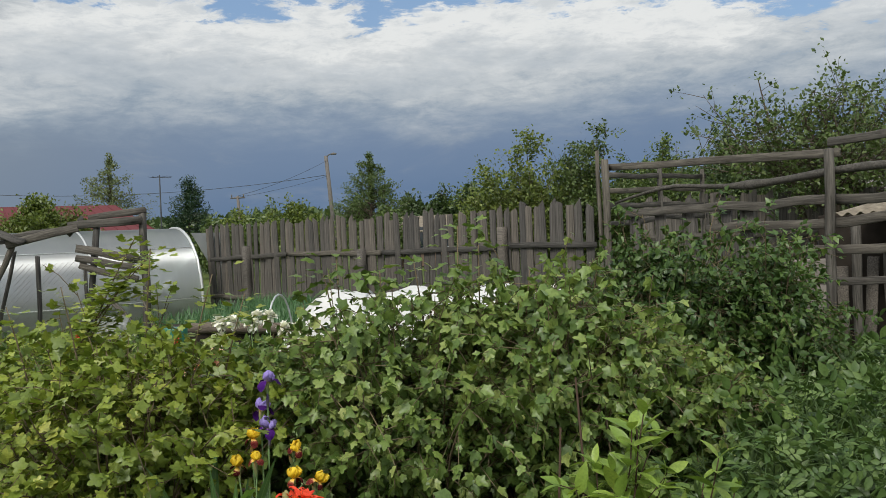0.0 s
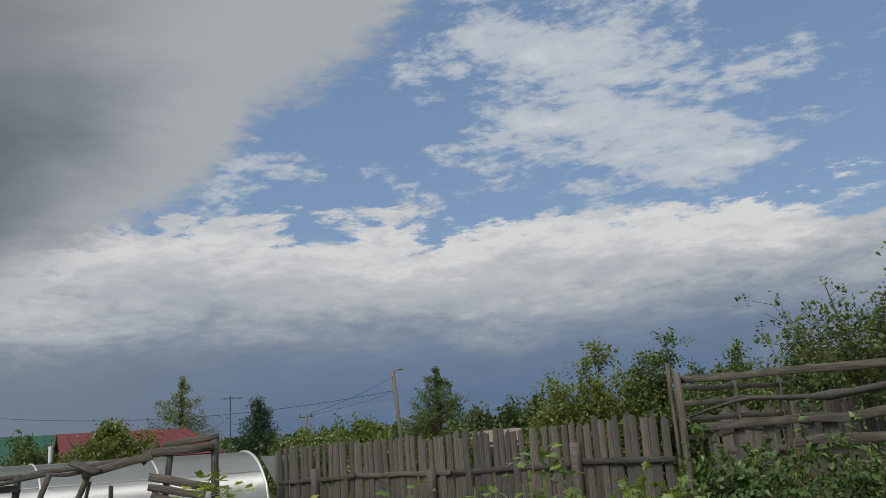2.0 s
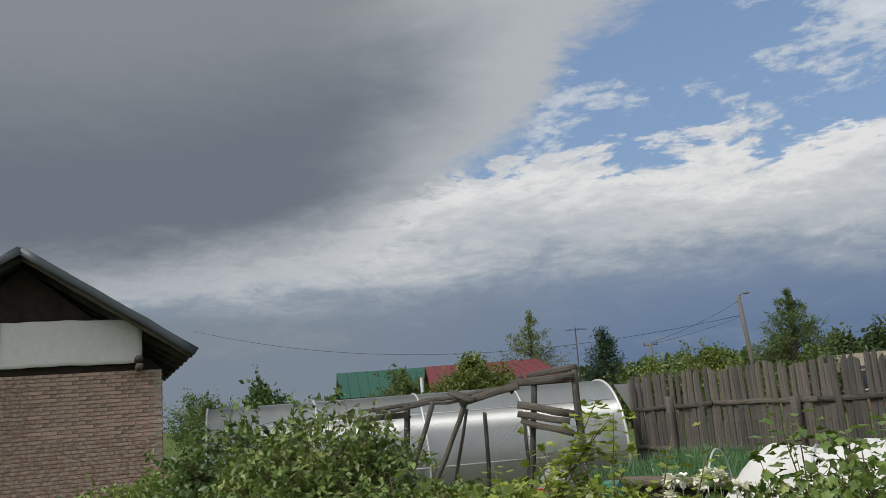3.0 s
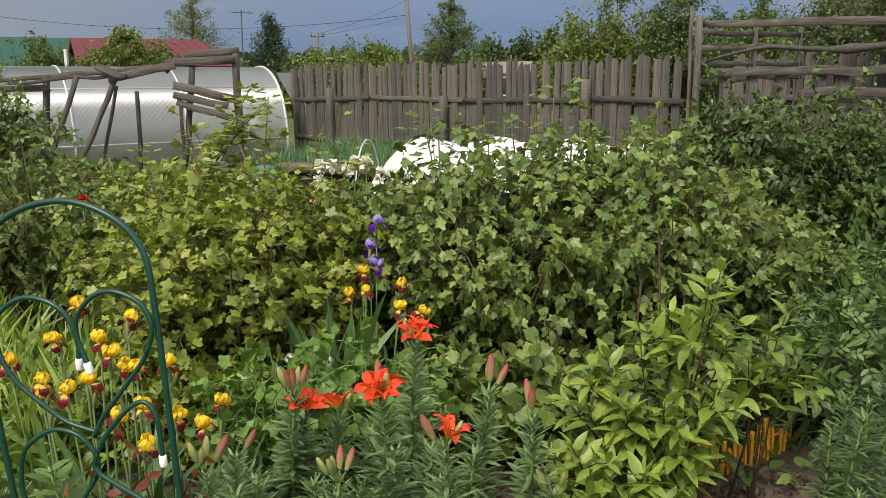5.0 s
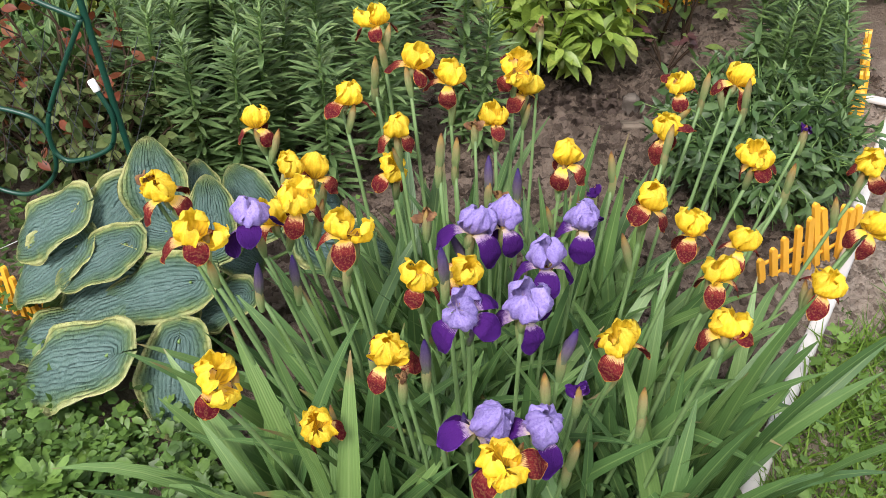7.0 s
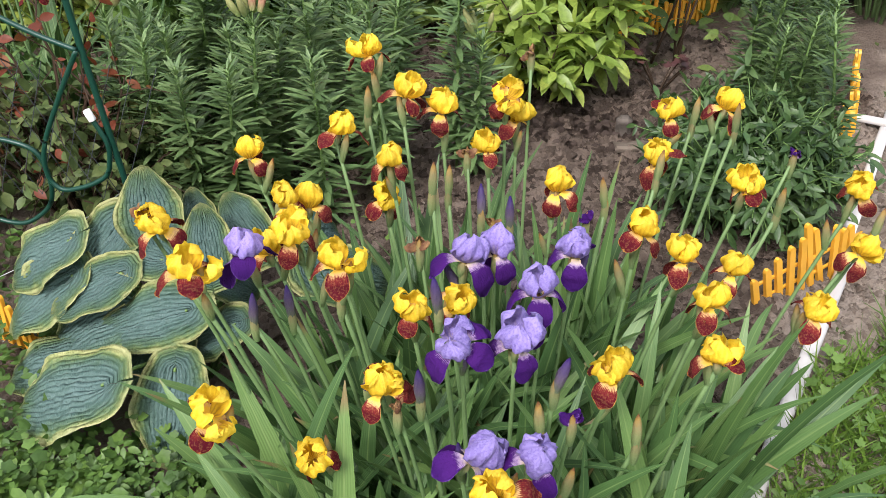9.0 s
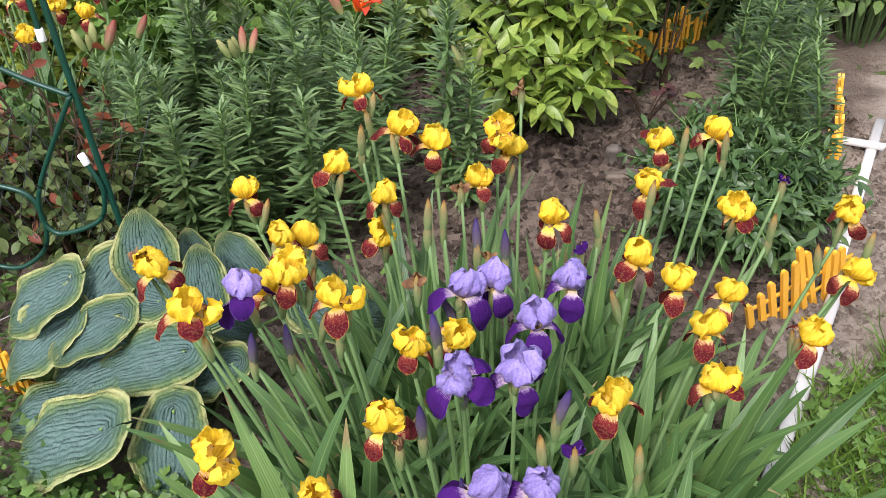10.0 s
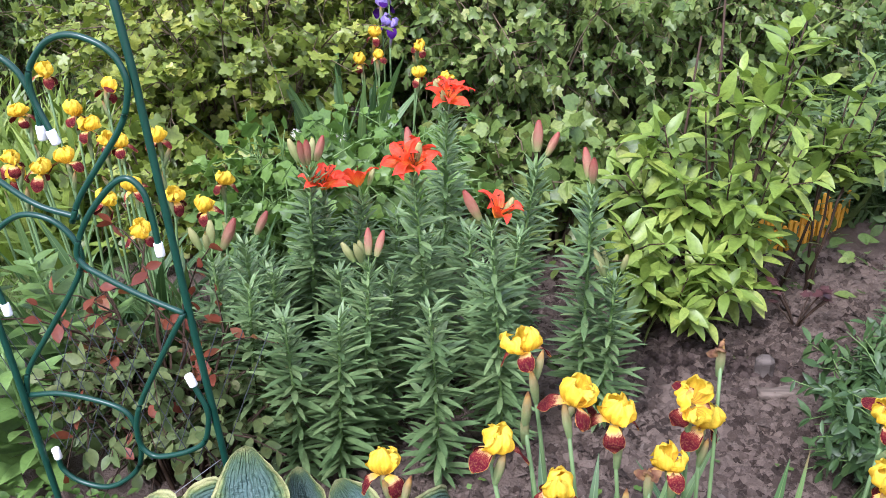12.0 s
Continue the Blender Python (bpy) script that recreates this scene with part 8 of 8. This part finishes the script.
def pine_cones(n, cx, cy, rx, ry, seed):
    """Open cones: a spiral of stiff woody scales round a core."""
    r = np.random.RandomState(seed)
    scale = (np.array([(0, 0, 0), (0.5, 0.7, 0.05), (0.25, 1.0, 0.22), (-0.25, 1.0, 0.22), (-0.5, 0.7, 0.05)]), np.array([(0, 1, 2), (0, 2, 3), (0, 3, 4)]))
    kinds = []
    for q in range(3):
        k = np.arange(46)
        f = k / 45.0
        a = k * 2.399
        rad = np.sin(np.pi * (0.12 + 0.80 * f)) ** 0.8
        P = np.stack([np.cos(a) * rad * 0.35, np.sin(a) * rad * 0.35, f * 2.2 - 1.1], -1)
        D = np.stack([np.cos(a), np.sin(a), 0.15 + 1.1 * f + r.normal(0, 0.1, 46)], -1)
        N = np.array([0, 0, 1.0]) - D * 0.3
        o = fast("pine_cone", *scatter(scale, P, D, N, 0.75 * rad + 0.12), "cone", smooth=False)
        kinds.append(o.data)
        bpy.data.objects.remove(o)
    for k in range(n):
        sc = r.uniform(0.011, 0.017)
        o = new("pine_cone", kinds[r.randint(3)])
        x, y = cx + r.normal(0, rx), cy + r.normal(0, ry)
        o.matrix_basis = pose(x, y, soil_z(x, y) + sc * 0.75, 90 + r.normal(0, 25), r.normal(0, 20), r.uniform(0, 360)) @ Matrix.Scale(sc, 4)
        tagged(o, "dark brown pine cone lying on the soil", "pine cone", "pine cones under the shrub")


pine_cones(170, 0.36, 2.47, 0.15, 0.08, 5)
lumps("soil_clod", "lump of dry grey-brown soil", "clod", 60, 0.45, 1.75, 0.35, 0.35, 0.006, 0.018, "soil", 6, 0.7, "clods on the bed")
lumps("soil_clod", "lump of dry soil beside the board", "clod", 40, 1.2, 1.3, 0.25, 0.4, 0.006, 0.015, "soil", 7, 0.7, "clods on the bed")
block("stump_block", (0.525, 2.40, -0.02), (0.58, 2.45, 0.07), "log", tagged(new("wooden_block"), "small grey weathered block in the soil", "block"), bevel=0.016)
ch = beam("wood_chip", (0.52, 2.30, 0.016), (0.645, 2.315, 0.02), 0.045, 0.022, None, "log", rough=0.004)
tagged(ch, "flat piece of brown bark on the soil", "bark")


def ground_weeds(name, label, n, x0, x1, y0, y1, seed, shape, size, mat, zmax, inside=None):
    r = np.random.RandomState(seed)
    p = field(r, n, x0, x1, y0, y1, 0.0, inside)
    p[:, 2] = r.uniform(0.005, zmax, len(p))
    D = rnd_dirs(r, len(p)) * np.array([1, 1, 0.35])
    N = np.array([0, 0, 1.0]) + rnd_dirs(r, len(p)) * 0.45
    tagged(fast(name, *scatter(shape, p, D, N, size * r.uniform(0.5, 1.3, len(p))), mat), label, "weeds", kind="stuff")


ground_weeds("ground_weeds", "low leafy weeds and clover in front of the flowers", 4200, -1.4, 0.2, 0.1, 0.85, 880, OVAL, 0.017, "weed", 0.09)
ground_weeds("strawberry_weeds", "small scalloped leaves among the weeds", 2600, -1.4, 0.2, 0.1, 0.9, 889, MALLOWS, 0.024, "weed", 0.12)
ground_weeds("lobed_weeds", "lobed fresh green weeds in front of the flowers", 700, -1.4, 0.2, 0.1, 0.82, 886, MUGWORT, 0.040, "weed", 0.10)
ground_weeds("feathery_weeds", "fine feathery green weeds in front of the flowers", 900, -1.4, 0.2, 0.1, 0.85, 890, POTATO, 0.052, "weed", 0.10)
ground_weeds("white_weeds", "tiny white flowers of weeds beside the hosta", 110, -1.15, -0.84, 0.72, 1.0, 887, FLAKE, 0.007, "paleflower", 0.22)
ground_weeds("ground_weeds", "low weeds beside the white board", 3000, 0.75, 2.2, 0.2, 2.0, 881, GOOSE, 0.028, "mallow", 0.08, lambda x, y: x > GRASS_X(y) + 0.02)
ground_weeds("ground_weeds", "low green weeds around the hosta", 1500, -1.5, -0.75, 0.8, 1.5, 882, OVAL, 0.028, "weed", 0.10)


def weed_rosette(at, h, n, size, seed):
    """A young weed: lobed leaves standing out all round a short stem, the lower ones larger."""
    r = np.random.RandomState(seed)
    p = root("mugwort_plant", "young lobed green weed among the grass", "weed", "lobed weeds", at=(at[0], at[1], 0))
    fast("stem", *tube([(0, 0, -0.01), (0.004, 0, h * 0.6), (0, 0.005, h)], (0.004, 0.003, 0.002), 5), "greenstem", p)
    k = np.arange(n)
    f = k / (n - 1.0)
    a = k * 2.4 + r.normal(0, 0.2, n)
    P = np.stack([np.zeros(n), np.zeros(n), h * (0.35 + 0.65 * f)], -1)
    D = np.stack([np.cos(a), np.sin(a), 0.25 + 1.0 * f ** 2], -1)
    fast("foliage", *scatter(MUGWORT, P, D, np.array([0, 0, 1.0]) - 0.4 * D, size * (1.15 - 0.75 * f) * r.uniform(0.85, 1.15, n)), "mallow", p)


for k, (x, y, h, size) in enumerate([(-0.60, 0.63, 0.10, 0.085), (-0.44, 0.56, 0.08, 0.07), (-0.72, 0.70, 0.09, 0.065), (-0.56, 0.76, 0.07, 0.07), (-0.82, 0.60, 0.07, 0.06), (-0.33, 0.70, 0.08, 0.06), (-0.68, 0.50, 0.08, 0.07)]):
    weed_rosette((x, y), h, 16, size, 640 + k)
ground_weeds("seedlings", "scattered seedlings on the soil between the irises", 70, -0.3, 0.7, 1.3, 2.0, 883, GOOSE, 0.022, "weed", 0.05)
ground_weeds("leaf_floor", "shaded leaf litter and weeds under the bushes", 3000, -3.2, 1.0, 2.9, 6.5, 884, OVAL, 0.07, "currant", 0.22)



def crumbs(name, label, n, x0, x1, y0, y1, lo, hi, seed, inside=None):
    """Loose crumbs of soil: small rough pyramids pressed into the ground."""
    r = np.random.RandomState(seed)
    p = field(r, n, x0, x1, y0, y1, 0.0, inside)
    o = np.array([(1, 0, -0.2), (0.2, 0.9, -0.2), (-0.9, 0.3, -0.2), (-0.3, -1, -0.2), (0.1, 0.1, 0.85)])
    f = np.array([(0, 1, 4), (1, 2, 4), (2, 3, 4), (3, 0, 4)])
    p[:, 2] = [soil_z(a, b) + 0.002 for a, b in p[:, :2]]
    tagged(fast(name, *scatter((o, f), p, rnd_dirs(r, len(p)) * np.array([1, 1, 0.4]), np.array([0, 0, 1.0]) + rnd_dirs(r, len(p)) * 0.6, lo + (hi - lo) * r.rand(len(p)) ** 2.6), "soil", smooth=False), label, "soil", kind="stuff")


crumbs("soil_crumbs", "loose crumbs and small clods on the soil", 26000, -0.9, 1.5, 1.0, 3.4, 0.004, 0.026, 885)
crumbs("soil_crumbs", "coarse dark clods on the dug bed", 5000, 0.0, 0.95, 1.5, 2.75, 0.008, 0.036, 891)
crumbs("soil_crumbs", "small dry crumbs on the path", 20000, 0.4, 1.6, 0.9, 2.7, 0.005, 0.019, 888)

# ---- flowers among the bushes ----


def puff(name, pos, rad, mat, label, cat, group, seed):
    """A double flower: many curved petals round a centre, on a stem."""
    r = np.random.RandomState(seed)
    p = root(name, label, cat, group, at=(pos[0], pos[1], 0))
    n = 46
    D = rnd_dirs(r, n) + np.array([0, 0, 0.5])
    P = np.array([0, 0, pos[2]]) + unit(D) * rad * 0.25
    fast("flower", *scatter(blade(5, lambda s: 0.42 * math.sin(math.pi * min(1, 0.08 + s * 0.86)) ** 0.8, 0.3, 0.35), P, D, -unit(D) + np.array([0, 0, 1.2]) + rnd_dirs(r, n) * 0.3, rad * r.uniform(0.7, 1.0, n)), mat, p)
    fast("stem", *tube([(0.0, 0.05, 0), (0, 0.02, pos[2] * 0.6), (0, 0, pos[2])], 0.004, 5), "greenstem", p)


WHITE = [(-2.10, 6.0, 0.94), (-2.0, 6.0, 1.057), (-1.86, 6.0, 1.038), (-1.72, 6.0, 1.085), (-1.53, 6.0, 0.978), (-1.61, 6.0, 1.0), (-2.10, 6.0, 1.056), (-1.85, 6.1, 1.08)]
for k, q in enumerate(WHITE):
    puff("peony", q, 0.058, "paleflower", "double white peony flower above the bush", "peony", "white peonies", 900 + k)
for k, q in enumerate(((-1.98, 5.6, 0.86), (-2.05, 5.4, 0.8))):
    puff("peony", q, 0.06, "pinkflower", "faded pink peony flower", "peony", "white peonies", 920 + k)
for k, q in enumerate(((-3.08, 4.4, 0.98), (-3.19, 6.0, 0.99), (-3.82, 9.0, 0.6))):
    puff("poppy", q, 0.036, "poppyred", "small red poppy among the greens", "poppy", "poppies", 930 + k)


def dandelion(pos):
    r = np.random.RandomState(77)
    p = root("dandelion", "white dandelion seed head on a bare stem", "dandelion", at=(pos[0], pos[1], 0))
    fast("stem", *tube([(0, 0, -0.01), (0.01, 0, pos[2] * 0.5), (0, 0, pos[2])], 0.002, 5), "greenstem", p)
    n = 220
    D = rnd_dirs(r, n)
    fast("seed_head", *scatter(NEEDLE, np.array([0, 0, pos[2]]) + D * 0.003, D, rnd_dirs(r, n), np.full(n, 0.024)), "paleflower", p)


dandelion((-1.14, 3.0, 0.52))
dandelion((-0.98, 3.05, 0.50))
WITHERED = [(0.101, 0.559, 0.55), (0.05, 0.60, 0.56), (-0.03, 0.80, 0.60), (0.29, 0.70, 0.64), (0.34, 0.56, 0.56), (0.14, 1.08, 0.66), (0.24, 1.23, 0.79), (0.72, 1.15, 0.66), (-0.30, 0.72, 0.73), (0.10, 0.78, 0.67), (0.36, 1.02, 0.58), (0.20, 0.95, 0.60)]
for k, q in enumerate(WITHERED):
    r = np.random.RandomState(990 + k)
    b = np.array([q[0] * 0.7 + HEART[0] * 0.3, q[1] * 0.7 + HEART[1] * 0.3, 0.0])
    p = root("withered_iris", "shrivelled brown iris flower on its stem", "iris", "irises in the front clump", at=tuple(b))
    top = np.array(q) - b
    stem_to((0, 0, -0.02), top, 0.0042, p, "irisstem")
    put("sheath", SHEATH, p, pose(*(top - (0, 0, 0.04)), 0, 0, r.uniform(0, 360)))
    me = WILT[k % 3]
    for j in range(3):
        put("petal", me, p, pose(*top, r.normal(40, 30), r.normal(0, 25), 120 * j + r.normal(0, 20)) @ Matrix.Diagonal((0.36, 0.30, 0.48, 1)))
